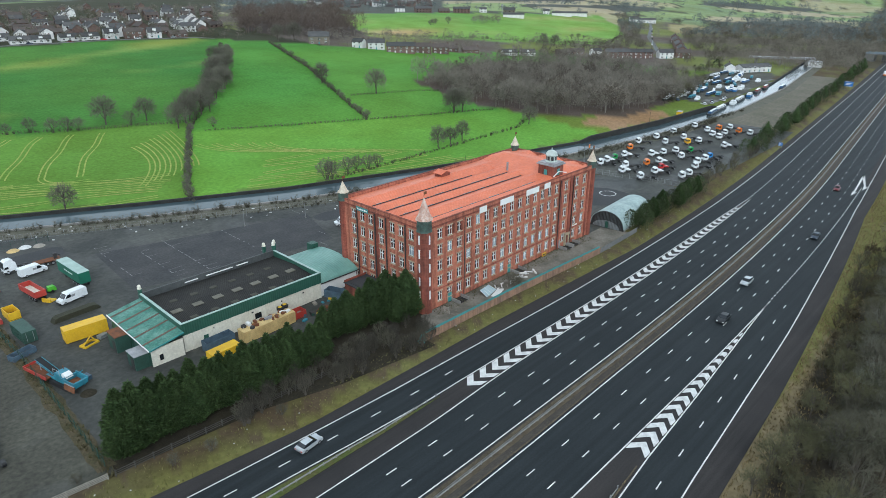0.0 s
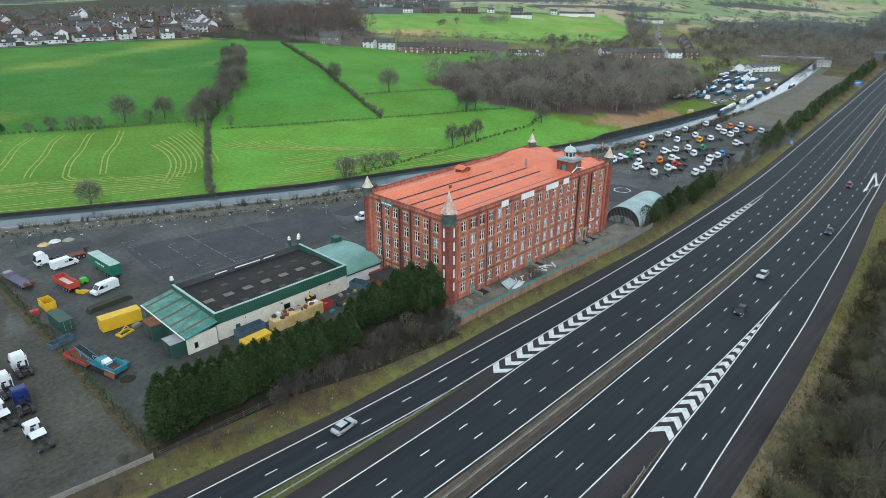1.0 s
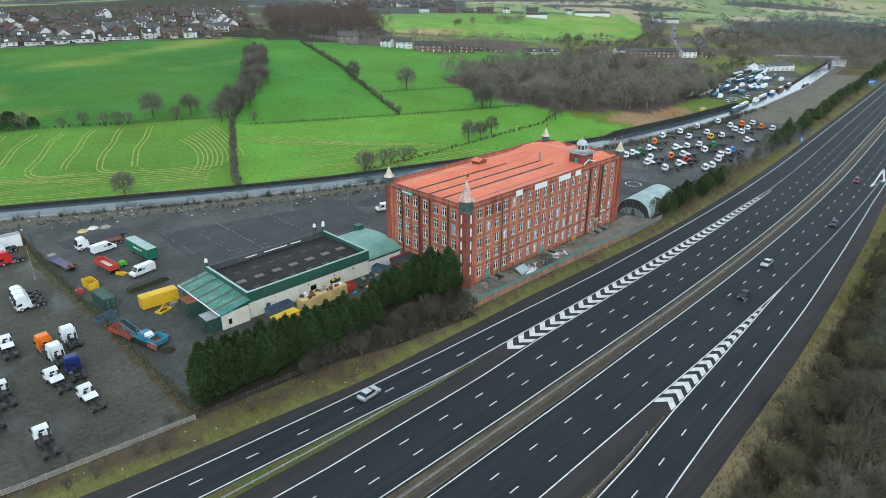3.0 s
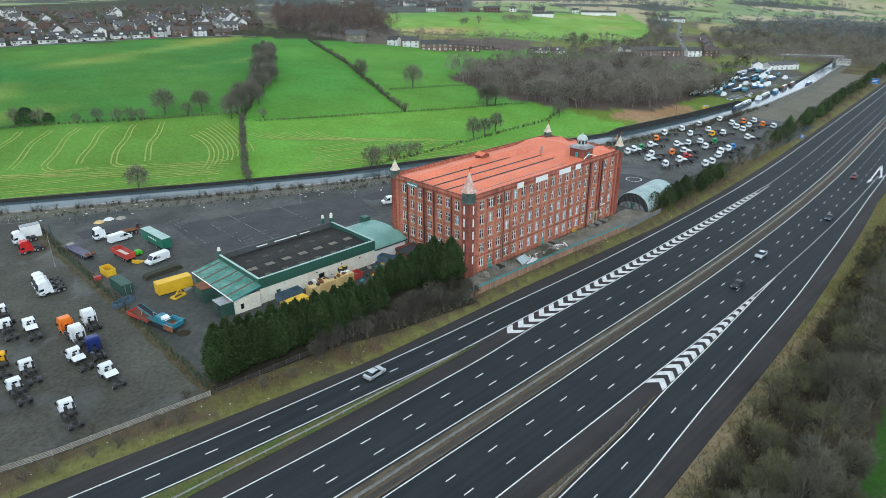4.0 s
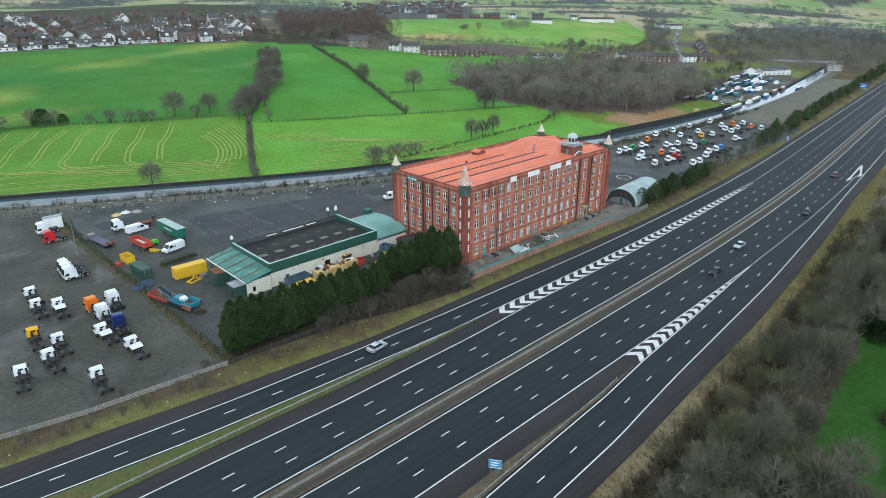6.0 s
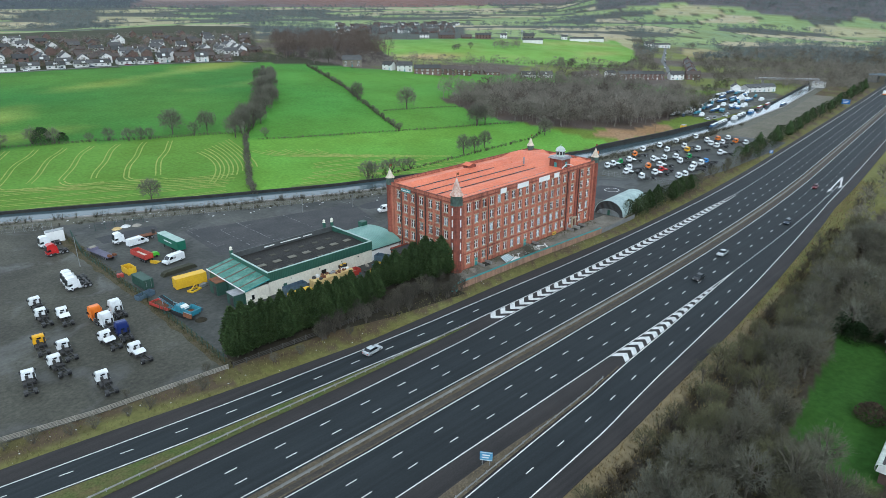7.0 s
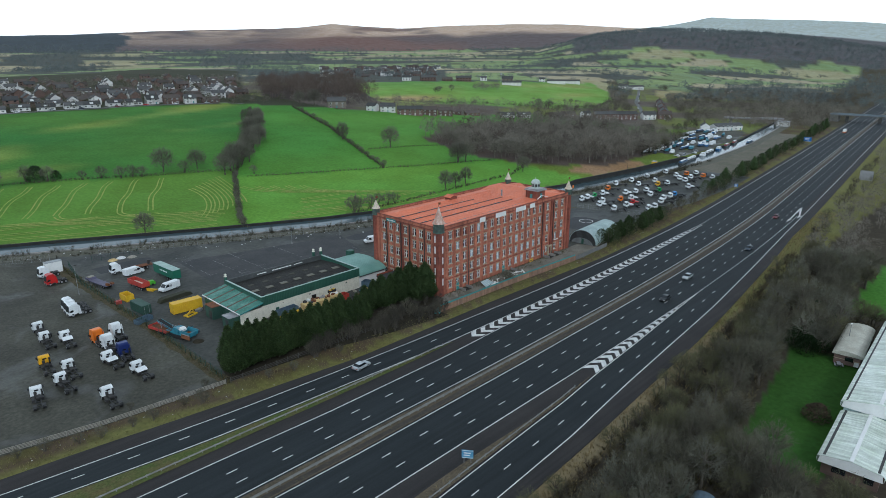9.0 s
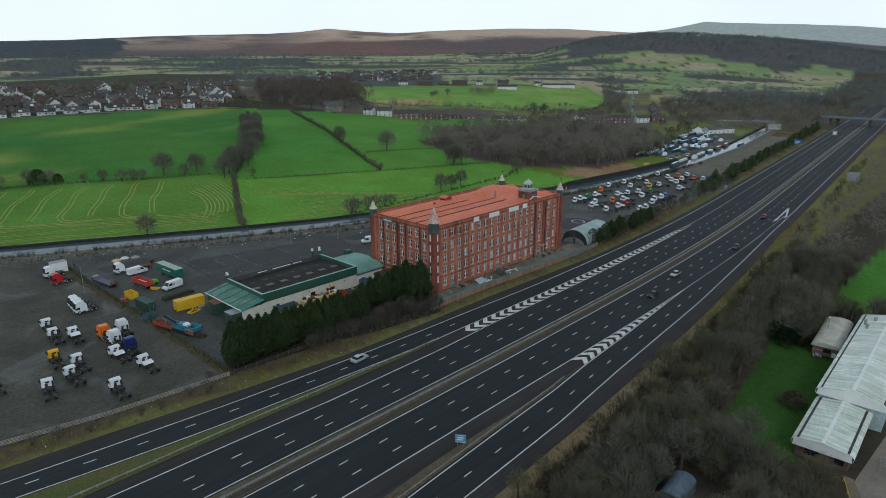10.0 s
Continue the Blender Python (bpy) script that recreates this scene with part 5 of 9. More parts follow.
aroof = part("roof", g, annex_roof, annex, "curved pale green sheet roof", False)
part("rooflight", Geo().box(7.2, 2.6, 4.45, 8.2, 4.2, 4.95), white_panel, aroof)
part("gutter", Geo().box(-0.05, -0.35, 3.1, AW + 0.2, -0.2, 3.35), dark_metal, annex)
part("box", Geo().box(8.4, AD - 2.0, 3.6, 10.4, AD, 6.0), green_clad, annex, "green clad plant box")

# ---- corrugated arched hut ----
hut = thing("arched_hut", 87.2, 19.7, 0, 4, label="old corrugated arched hut with black end wall and patched pale roof", category="hut")
R = 5.4
arc = [(5.4 - R * math.cos(t), 0.6 + 4.6 * math.sin(t)) for t in [math.pi * i / 20 for i in range(21)]]
g = Geo()
for x in (0.15, 20.0):
    g.v += [(x, y, z) for y, z in arc]
g.f = [(i, 21 + i, 22 + i, i + 1) for i in range(20)]
for x in (0.15, 20.0):
    g.v += [(x, y + (5.4 - y) * 0.03, z - 0.12) for y, z in arc]
g.f += [(42 + i, 43 + i, 64 + i, 63 + i) for i in range(20)] + [(i, i + 1, 43 + i, 42 + i) for i in range(20)]
part("roof", g, hut_roof_mat, hut, "curved corrugated roof, pale green-grey and patched")
g = Geo()
e = [(5.4 + (y - 5.4) * 0.985, z - 0.05) for y, z in arc]
g.v = [(0.3, 5.4 - R * 0.98, 0.0)] + [(0.3, y, z) for y, z in e] + [(0.3, 5.4 + R * 0.98, 0.0)]
g.v += [(0.4, y, z) for _, y, z in g.v]
n_ = len(e) + 2
g.f = [tuple(range(n_ - 1, -1, -1)), tuple(range(n_, 2 * n_))]
part("end_wall", g, hut_black, hut, "black corrugated end wall")
g = Geo()
e2 = [(5.6 - 4.3 * math.cos(t), 0.05 + 2.2 * math.sin(t)) for t in [math.pi * i / 12 for i in range(13)]]
g.v = [(0.27, y, z) for y, z in e2] + [(0.29, y, z) for y, z in e2]
g.f = [tuple(range(12, -1, -1)), tuple(range(13, 26))]
part("weathered_sheet", g, ribbed(mat("pale_corrugated", (0.24, 0.26, 0.26), (0.17, 0.185, 0.19), scale=0.5, rough=0.7), 1, 0.45, 0.08), hut, "paler lower sheeting")
part("door", Geo().box(0.2, 5.0, 0.05, 0.26, 5.9, 2.0), green_clad, hut, "green personnel door")
part("wall", Geo().box(0.4, 0.05, 0, 19.9, 0.25, 0.7).box(0.4, 10.55, 0, 19.9, 10.75, 0.7), concrete, hut)

# ---- white sheds beyond the exit slip road ----
sh = thing("factory_shed", 20.2, -85.5, -1.1, 2.4, label="white low-pitched factory shed with profiled metal roof", category="factory")
SL, SW = 49.0, 11.9
part("wall", Geo().box(0.4, 0.4, 0, SL, SW - 0.4, 4.6), mat("pale_cladding", (0.42, 0.53, 0.53), (0.36, 0.45, 0.46), scale=0.3, rough=0.5), sh, "pale grey-green cladding")


def shed_roof(l0, l1, w, eave, ridge, parent, over=0.0):
    """Low-pitched roof with rolled eaves; ridge along x."""
    prof = [(-0.1, eave - 1.1), (-0.25, eave - 0.5), (-0.1, eave - 0.1), (0.35, eave + 0.1), (w / 2, ridge), (w - 0.35, eave + 0.1), (w + 0.1, eave - 0.1), (w + 0.25, eave - 0.5), (w + 0.1, eave - 1.1)]
    g = Geo()
    for x in (l0, l1):
        g.v += [(x, y, z) for y, z in prof] + [(x, y, z - 0.12) for y, z in prof]
    n = len(prof)
    g.f = [(i, i + 1, 2 * n + i + 1, 2 * n + i) for i in range(n - 1)] + [(n + i, 3 * n + i, 3 * n + i + 1, n + i + 1) for i in range(n - 1)] + [(i, n + i, n + i + 1, i + 1) for i in range(n - 1)] + [(2 * n + i, 2 * n + i + 1, 3 * n + i + 1, 3 * n + i) for i in range(n - 1)]
    r = part("roof", g, white_roof, parent, "white profiled metal roof, streaked with dirt")
    part("ridge_cap", Geo().box(l0, w / 2 - 0.3, ridge - 0.03, l1, w / 2 + 0.3, ridge + 0.08), white_panel, r)
    for y in (0.55, w - 0.95):
        part("gutter", Geo().box(l0 + 0.3, y, eave + 0.14, l1 - 0.2, y + 0.4, eave + 0.22), dark_metal, r, "black valley gutter")
    g = Geo()
    g.v = [(l0 + 0.05, 0.0, eave - 1.3), (l0 + 0.05, w, eave - 1.3), (l0 + 0.05, w - 0.2, eave), (l0 + 0.05, w / 2, ridge - 0.05), (l0 + 0.05, 0.2, eave)]
    g.v += [(l0 + 0.25, y, z) for _, y, z in g.v]
    g.f = [(4, 3, 2, 1, 0), (5, 6, 7, 8, 9), (0, 1, 6, 5)]
    part("gable", g, white_panel, parent, "smooth white gable fascia")
    return r


shed_roof(0.0, SL, SW, 5.6, 7.0, sh)
for x, y in ((38, 9.5), (41, 10.3), (44, 8.6)):
    part("roof_vent", Geo().lathe(x, y, [(0.3, 5.8), (0.3, 6.9), (0.5, 7.0), (0.4, 7.3)], 8), lead_grey, sh)
sh2 = thing("factory_annex", 1.6, -84.0, -1.1, 2.6, label="lower white-roofed brick factory annex", category="factory")
part("wall", Geo().box(0.8, 0.5, 0, 18.4, 8.8, 2.6), house_brick, sh2, "brown brick wall")
shed_roof(0.0, 18.5, 9.3, 3.7, 4.4, sh2)
part("window", Geo().box(0.72, 1.2, 0.9, 0.795, 2.6, 2.0).box(0.72, 5.2, 0.9, 0.795, 7.2, 2.0), car_glass, sh2)
off = thing("site_office", 48.4, -71.3, -0.9, 4.5, label="small brick office with a curved cream roof", category="office")
part("wall", Geo().box(0.3, 0.2, 0, 19.5, 5.4, 2.4), house_brick, off, "brown brick wall")
part("band", Geo().box(0.25, 0.15, 1.2, 0.295, 5.45, 1.35), stone, off)
arc = [(2.8 - 3.1 * math.cos(t), 2.3 + 1.1 * math.sin(t)) for t in [math.pi * i / 10 for i in range(11)]]
g = Geo()
for x in (0.0, 20.0):
    g.v += [(x, y, z) for y, z in arc]
g.f = [(i, 11 + i, 12 + i, i + 1) for i in range(10)] + [tuple(range(11)), tuple(range(21, 10, -1))]
part("roof", g, mat("cream_sheet", (0.55, 0.54, 0.46), (0.42, 0.39, 0.32), scale=0.4, rough=0.6), off, "curved cream sheet roof with rusty stains")
part("window", Geo().box(0.2, 1.6, 1.0, 0.245, 3.2, 1.9), car_glass, off)
part("cooler", Geo().box(-0.5, 0.4, 0.4, 0.19, 1.3, 1.2), white_panel, off, "white wall cooling unit")
sheet("factory_yard", [(-30, -90), (1, -85), (20, -86.0), (70, -84.5), (70, -130), (-30, -130)], -1.06, mat("buff_concrete_yard", (0.25, 0.21, 0.17), (0.19, 0.165, 0.135), scale=0.2, rough=0.9, fine=8, vary=0.2), "buff concrete factory yard", "yard")
sheet("factory_path", [(-14, -88.5), (1.2, -83.2), (1.0, -84.8), (-13, -91)], -1.05, mat("mossy_slabs", (0.2, 0.16, 0.11), (0.14, 0.12, 0.08), scale=0.4, rough=0.9), "mossy path beside the factory", "path")
lad = thing("ladder_rack", 6.0, -88.5, -1.05, 10, label="galvanised ladder rack standing in the factory yard", category="ladder")
for y in (0, 0.9):
    part("rail", Geo().box(0, y, 0.4, 5.0, y + 0.06, 0.48), galv, lad)
for i in range(9):
    part("rung", Geo().box(0.3 + 0.55 * i, 0.06, 0.42, 0.36 + 0.55 * i, 0.9, 0.46), galv, lad)
for x in (0.2, 4.7):
    part("leg", Geo().box(x, 0, 0, x + 0.06, 0.06, 0.4), galv, lad)
yb = thing("gas_pipe", -7.5, -86.2, -1.05, label="yellow barrier rail by the factory path", category="rail")
part("rail", Geo().tube((0, 0, 0.9), (6.5, 2.6, 0.9), 0.05, 0.05, 6), yellow_paint, yb)
for k in range(3):
    part("post", Geo().tube((3.25 * k, 1.3 * k, 0), (3.25 * k, 1.3 * k, 0.9), 0.05, 0.05, 6), yellow_paint, yb)
bh = thing("blue_hut", -24.0, -65.0, -0.9, 4, label="blue-grey barrel-roofed store in the trees", category="hut")
arc = [(-1.9 * math.cos(t), 1.5 + 1.3 * math.sin(t)) for t in [math.pi * i / 8 for i in range(9)]]
g = Geo()
for x in (-3.6, 3.6):
    g.v += [(x, y, z) for y, z in arc] + [(x, 1.9, 0), (x, -1.9, 0)]
g.f = [(i, 11 + i, 12 + i, i + 1) for i in range(10)] + [tuple(range(11)), tuple(range(21, 10, -1))]
part("body", g, mat("slate_blue_steel", (0.13, 0.18, 0.23), (0.1, 0.135, 0.17), scale=0.6, rough=0.5), bh)
part("fence", Geo().box(-5.4, 3.2, 0, 5.4, 3.3, 1.9).box(-5.5, -3.3, 0, -5.4, 3.3, 1.9), container_green, bh, "dark green mesh fence")
pole = thing("lamp_post", 58.0, -66.5, -0.9, label="slim grey lamp post by the office", category="lamp post")
part("pole", Geo().tube((0, 0, 0), (0, 0, 6.5), 0.09, 0.06, 8), galv, pole)
part("lamp_head", Geo().box(-0.5, -0.12, 6.45, 0.3, 0.12, 6.6), white_panel, pole)
pt = thing("picnic_table", 47.2, -67.3, -1.05, 20, "pale grey picnic table on the lawn", "table")
part("tabletop", Geo().box(-0.9, -0.4, 0.7, 0.9, 0.4, 0.75), lead_grey, pt)
for y in (-0.75, 0.75):
    part("seat", Geo().box(-0.9, y - 0.15, 0.42, 0.9, y + 0.15, 0.47), lead_grey, pt)
for x in (-0.6, 0.6):
    part("leg", Geo().box(x - 0.04, -0.8, 0.36, x + 0.04, 0.8, 0.42).box(x - 0.04, -0.35, 0.0, x + 0.04, -0.27, 0.7).box(x - 0.04, 0.27, 0.0, x + 0.04, 0.35, 0.7), grey_wood, pt)


# ---- lorries: cab and chassis units ----
def gloss(name, c):
    return mat(name, c, [v * 0.85 for v in c], scale=0.8, rough=0.35, fine=6, vary=0.08, spec=0.5)


cab_paint = {"white": gloss("cab_white", (0.80, 0.82, 0.83)), "orange": gloss("cab_orange", (0.80, 0.20, 0.02)), "yellow": gloss("cab_yellow", (0.80, 0.42, 0.01)), "blue": gloss("cab_blue", (0.015, 0.03, 0.15)), "red": gloss("cab_red", (0.50, 0.015, 0.015)), "green": gloss("cab_green", (0.02, 0.30, 0.06)), "black": gloss("cab_black", (0.02, 0.022, 0.025)), "sky": gloss("cab_sky_blue", (0.05, 0.24, 0.6))}
made = {}


def wheel_set(parent, x, y, r, w, name="wheel"):
    s = 1 if y > 0 else -1
    t = part(name, Geo().disc(x, y - w / 2, y + w / 2, r, r, 14), rubber, parent)
    part("rim", Geo().disc(x, y + s * w / 2 - 0.02, y + s * w / 2 + 0.02, r, r * 0.58, 10), rim_mat, t)
    return t


def lorry(colour, high, fairing, x, y, turn, label, group):
    """Cab-and-chassis lorry, front towards its own +x."""
    key = (colour, high, fairing)
    if key in made:
        ob = copy_thing(made[key], pose(x, y, 0.02, 0, 0, turn))
        return tagged(ob, label=label, group=group)
    t = thing("lorry", x, y, 0.02, turn, label, "lorry", group)
    paint = cab_paint[colour]
    # sleeper tractors are longer in the cab, day cabs on smaller, longer frames
    top, nose, hw, tail, r = (3.55, 3.3, 1.22, -2.5, 0.5) if high else (2.5, 2.85, 1.06, -4.0, 0.43)
    back = 0.95 if high else 1.15
    prof = [(back, 0.9), (nose - 0.2, 0.55), (nose - 0.03, 0.7), (nose, 1.45), (nose - 0.12, 1.75), (nose - 0.32, top - 0.42), (nose - 0.62, top - 0.1), (nose - 0.95, top), (back + 0.25, top - (0.0 if high else 0.05)), (back + 0.05, top - 0.14), (back, top - 0.4)]
    g = Geo()
    for y0 in (-hw, hw):
        g.v += [(px, y0 * (1 - 0.14 * ease(1.5, top, pz)) * (0.95 if px > nose - 0.1 else 1), pz) for px, pz in prof]
    n = len(prof)
    g.f = [tuple(range(n)), tuple(range(2 * n - 1, n - 1, -1))] + [(i, n + i, n + (i + 1) % n, (i + 1) % n) for i in range(n)]
    cab = part("cab", g, paint, t, colour + " painted cab")
    part("windscreen", Geo().side([(nose + 0.0, 1.5), (nose + 0.03, 1.5), (nose - 0.24, top - 0.45), (nose - 0.27, top - 0.45)], -hw * 0.84, hw * 0.84), car_glass, cab)
    for s in (-1, 1):
        w0, w1 = sorted((s * (hw - 0.02), s * (hw + 0.015)))
        part("side_window", Geo().side([(nose - 1.15, 1.5), (nose - 0.3, 1.45), (nose - 0.45, 2.0), (nose - 1.15, 2.05)], w0, w1), car_glass, cab)
        m0, m1 = sorted((s * hw, s * (hw + 0.22)))
        part("mirror", Geo().box(nose - 0.25, m0, 1.5, nose - 0.12, m1, 2.0), chassis_mat, cab)
    part("rear_window", Geo().box(back - 0.03, -0.36, 1.75, back - 0.005, 0.36, 2.05), car_glass, cab)
    part("sun_visor", Geo().box(nose - 0.38, -hw * 0.8, top - 0.46, nose - 0.1, hw * 0.8, top - 0.41), car_glass, cab)
    part("bumper", Geo().side([(nose - 0.6, 0.32), (nose + 0.04, 0.32), (nose + 0.07, 0.7), (nose - 0.02, 0.74), (nose - 0.6, 0.58)], -hw, hw), chassis_mat, t)
    for s in (-1, 1):
        part("headlight", Geo().box(nose + 0.03, s * hw * 0.72 - 0.16, 0.46, nose + 0.09, s * hw * 0.72 + 0.16, 0.64), lamp_lens, t)
    g = Geo().box(tail, -0.46, 0.74, back + 0.2, -0.36, 0.98).box(tail, 0.36, 0.74, back + 0.2, 0.46, 0.98)
    for cx in span(tail, 0.6, 1.1):
        g.box(cx, -0.36, 0.78, cx + 0.13, 0.36, 0.95)
    part("chassis", g, chassis_mat, t, "black ladder chassis")
    part("fuel_tank", Geo().box(-0.7, 0.5, 0.42, 0.75, hw - 0.1, 0.92), galv if high else dark_metal, t)
    part("battery_box", Geo().box(-0.3, -hw + 0.1, 0.42, 0.6, -0.5, 0.92), chassis_mat, t)
    part("fifth_wheel" if high else "cross_plate", Geo().lathe(tail + 1.0, 0, [(0.5, 0.99), (0.5, 1.1), (0.42, 1.14)], 10) if high else Geo().box(-0.5, -0.5, 0.985, 0.5, 0.3, 1.12), dark_metal, t)
    part("exhaust", Geo().box(back - 0.3, -hw + 0.1, 0.98, back - 0.04, -hw + 0.4, 2.0), chassis_mat, t)
    part("catwalk", Geo().box(back - 0.16, 0.0, 1.0, back - 0.05, 0.5, 1.7).box(back - 0.55, -0.45, 0.985, back - 0.05, 0.45, 1.05), dark_metal, t)
    axles = (tail + 0.55, tail + 1.75) if high else (tail + 0.95,)
    for s in (-1, 1):
        wheel_set(t, nose - 0.95, s * (hw - 0.18), r, 0.3)
        for ax in axles:
            wheel_set(t, ax, s * (hw - 0.32), r, 0.52)
            part("mudguard", Geo().side([(ax - r - 0.15, r * 1.5), (ax - r + 0.05, r * 2.15), (ax + r - 0.05, r * 2.15), (ax + r + 0.15, r * 1.5), (ax + r, r * 2.25), (ax - r, r * 2.25)], *sorted((s * (hw - 0.6), s * (hw - 0.05)))), chassis_mat, t)
    if high:
        for s in (-1, 1):
            f0, f1 = sorted((s * hw, s * (hw - 0.06)))
            part("side_fairing", Geo().side([(back - 0.75, 0.6), (back - 0.01, 0.6), (back - 0.01, top - 0.3), (back - 0.5, top - 0.7)], f0, f1), paint, t)
    if fairing:
        part("fairing", Geo().side([(-0.9, 1.14), (0.7, 1.14), (0.75, 1.3), (0.3, 1.62), (-0.7, 1.45)], -hw * 0.92, hw * 0.92), paint, t, "detached roof fairing laid on the chassis")
    made[key] = t
    return t


NEAR = "lorries in the gravel park"
near = (("white", 0, 0, -84.3, 44.8, 86), ("white", 0, 0, -74.0, 34.4, 94), ("white", 0, 0, -78.6, 47.6, 99), ("yellow", 0, 0, -78.8, 59.2, 91), ("white", 0, 0, -75.6, 53.0, 96), ("white", 0, 0, -74.0, 81.2, 99), ("white", 0, 0, -74.8, 73.4, 95), ("white", 0, 1, -71.2, 70.4, 93), ("orange", 1, 0, -65.8, 64.2, 99), ("white", 1, 0, -61.4, 64.4, 97), ("white", 1, 0, -65.2, 59.0, 99), ("white", 0, 1, -67.8, 51.2, 101)) + (("blue", 1, 0, -64.4, 51.8, 93), ("white", 0, 1, -65.2, 41.4, 99), ("white", 1, 0, -62.2, 88.0, 182), ("white", 1, 0, -62.0, 90.8, 182), ("white", 1, 0, -61.8, 93.6, 182), ("red", 1, 0, -59.0, 119.0, 181), ("white", 1, 0, -58.6, 128.0, 181), ("orange", 0, 0, -91.6, 55.0, 95), ("black", 0, 0, -83.6, 128.5, 178))
for c, h, f, x, y, a in near:
    if a < 110:
        x, a = x + 0.4, a - 6
    unit = lorry(c, h, f, x, y, a, f"{c} {'sleeper' if h else 'day'}-cab lorry chassis unit parked on gravel", NEAR)
    unit.scale = (1.0, 1.0, 1.0) if h else (1.1, 1.12, 1.12)
box = thing("goods_box", -57.4, 131.4, 0, label="white box body standing behind the parked lorry", category="box body")
part("body", Geo().box(-1.5, -1.2, 0.02, 3.2, 1.2, 3.6), white_panel, box)
part("roof_edge", Geo().box(-1.55, -1.25, 3.6, 3.25, 1.25, 3.68), galv, box)
FAR = "lorries in the canalside park"
far = ((189, 69, "white", 0), (203, 67.7, "white", 0), (218.6, 66.8, "white", 0), (238, 65.1, "white", 0), (233, 56.7, "white", 0), (241, 54.5, "orange", 0), (246.3, 51.3, "white", 0), (241, 45, "orange", 0), (240.3, 39.5, "white", 0), (146, 62.4, "white", 0), (151.3, 62.8, "white", 1), (157.4, 63.0, "green", 0), (163.6, 61.9, "white", 1), (176, 66.1, "orange", 0), (172.6, 54.7, "white", 1), (178.1, 52.2, "white", 0), (184.5, 49.7, "white", 0), (177.5, 44.0, "white", 0), (210.3, 58, "white", 0), (203, 53.0, "yellow", 0), (208.6, 50.3, "white", 0), (190, 46.0, "green", 0), (207.7, 38.6, "white", 1), (222.6, 47, "white", 0), (142.3, 51, "white", 1)) + ((139.5, 42, "white", 0), (149.6, 53.6, "white", 0), (158, 49.1, "orange", 0), (164, 47.0, "white", 1), (149.5, 41.5, "white", 1), (156.8, 42.7, "red", 1), (150.8, 31.4, "white", 0), (174.3, 36.0, "white", 0), (180.7, 35.7, "white", 0), (186, 36.1, "sky", 0), (166.8, 33.5, "white", 0), (232.8, 48.3, "white", 0), (226, 51.5, "white", 0), (155.5, 31.0, "white", 0), (196, 60, "white", 0))
for k, (x, y, c, f) in enumerate(far):
    lorry(c, 0, f, x + 1.4, y - 1.4, 138 + (k * 7) % 9, f"{c} day-cab lorry chassis unit parked on tarmac", FAR)


# ---- other vehicles ----
def van(x, y, turn, colour, label, length=5.6):
    t = thing("van", x, y, 0.02, turn, label, "van")
    h = length / 2
    body = part("body", Geo().side([(-h, 0.45), (h - 0.1, 0.35), (h, 0.6), (h - 0.05, 1.1), (h - 0.9, 1.3), (h - 1.6, 2.25), (h - 1.9, 2.4), (-h + 0.1, 2.4), (-h, 2.25)], -0.98, 0.98), colour, t)
    part("windscreen", Geo().side([(h - 0.88, 1.33), (h - 0.84, 1.33), (h - 1.52, 2.18), (h - 1.56, 2.18)], -0.85, 0.85), car_glass, body)
    for s in (-1, 1):
        y0, y1 = (0.982, 1.0) if s > 0 else (-1.0, -0.982)
        part("side_window", Geo().side([(h - 2.4, 1.35), (h - 1.1, 1.35), (h - 1.65, 2.05), (h - 2.4, 2.1)], y0, y1), car_glass, body)
        part("headlight", Geo().box(h - 0.12, s * 0.75 - 0.15, 0.7, h + 0.01, s * 0.75 + 0.15, 0.95), lamp_lens, t)
        part("logo_patch", Geo().box(-0.3, 0.984, 1.3, 0.6, 0.994, 1.8) if s > 0 else Geo().box(-0.3, -0.994, 1.3, 0.6, -0.984, 1.8), lead_grey, body)
        for wx in (h - 1.0, -h + 1.2):
            wheel_set(t, wx, s * 0.86, 0.35, 0.24)
    part("bumper", Geo().box(h - 0.15, -0.95, 0.3, h + 0.06, 0.95, 0.6), chassis_mat, t)
    return t


vwhite = cab_paint["white"]
van(-39.6, 110.6, 10, vwhite, "white panel van parked in the works yard", 6.2)
van(-37.8, 88.6, 193, vwhite, "white panel van parked beside a low bank", 6.2)
van(34.8, 83.0, 160, vwhite, "small white van parked behind the mill", 4.6)


def car(x, y, turn, paint, label, z=0.06):
    t = thing("car", x, y, z, turn, label, "car", "cars on the motorway")
    body = part("body", Geo().side([(-2.15, 0.35), (2.1, 0.3), (2.2, 0.55), (2.05, 0.8), (1.2, 0.95), (-1.9, 0.98), (-2.2, 0.85), (-2.22, 0.5)], -0.88, 0.88), paint, t)
    cabin = part("glasshouse", Geo().prism([(-1.75, -0.82), (1.05, -0.82), (1.05, 0.82), (-1.75, 0.82)], 0.96, 1.42, [(-1.25, -0.66), (0.25, -0.66), (0.25, 0.66), (-1.25, 0.66)]), car_glass, t, "dark tinted windows")
    part("roof", Geo().prism([(-1.27, -0.67), (0.27, -0.67), (0.27, 0.67), (-1.27, 0.67)], 1.42, 1.48, [(-1.1, -0.58), (0.1, -0.58), (0.1, 0.58), (-1.1, 0.58)]), paint, t)
    for s in (-1, 1):
        for wx in (1.35, -1.35):
            wheel_set(t, wx, s * 0.8, 0.32, 0.2)
        part("headlight", Geo().box(2.08, s * 0.62 - 0.17, 0.56, 2.2, s * 0.62 + 0.17, 0.72), lamp_lens, t)
        part("tail_light", Geo().box(-2.24, s * 0.66 - 0.14, 0.62, -2.16, s * 0.66 + 0.14, 0.8), tail_lens, t)
    return t


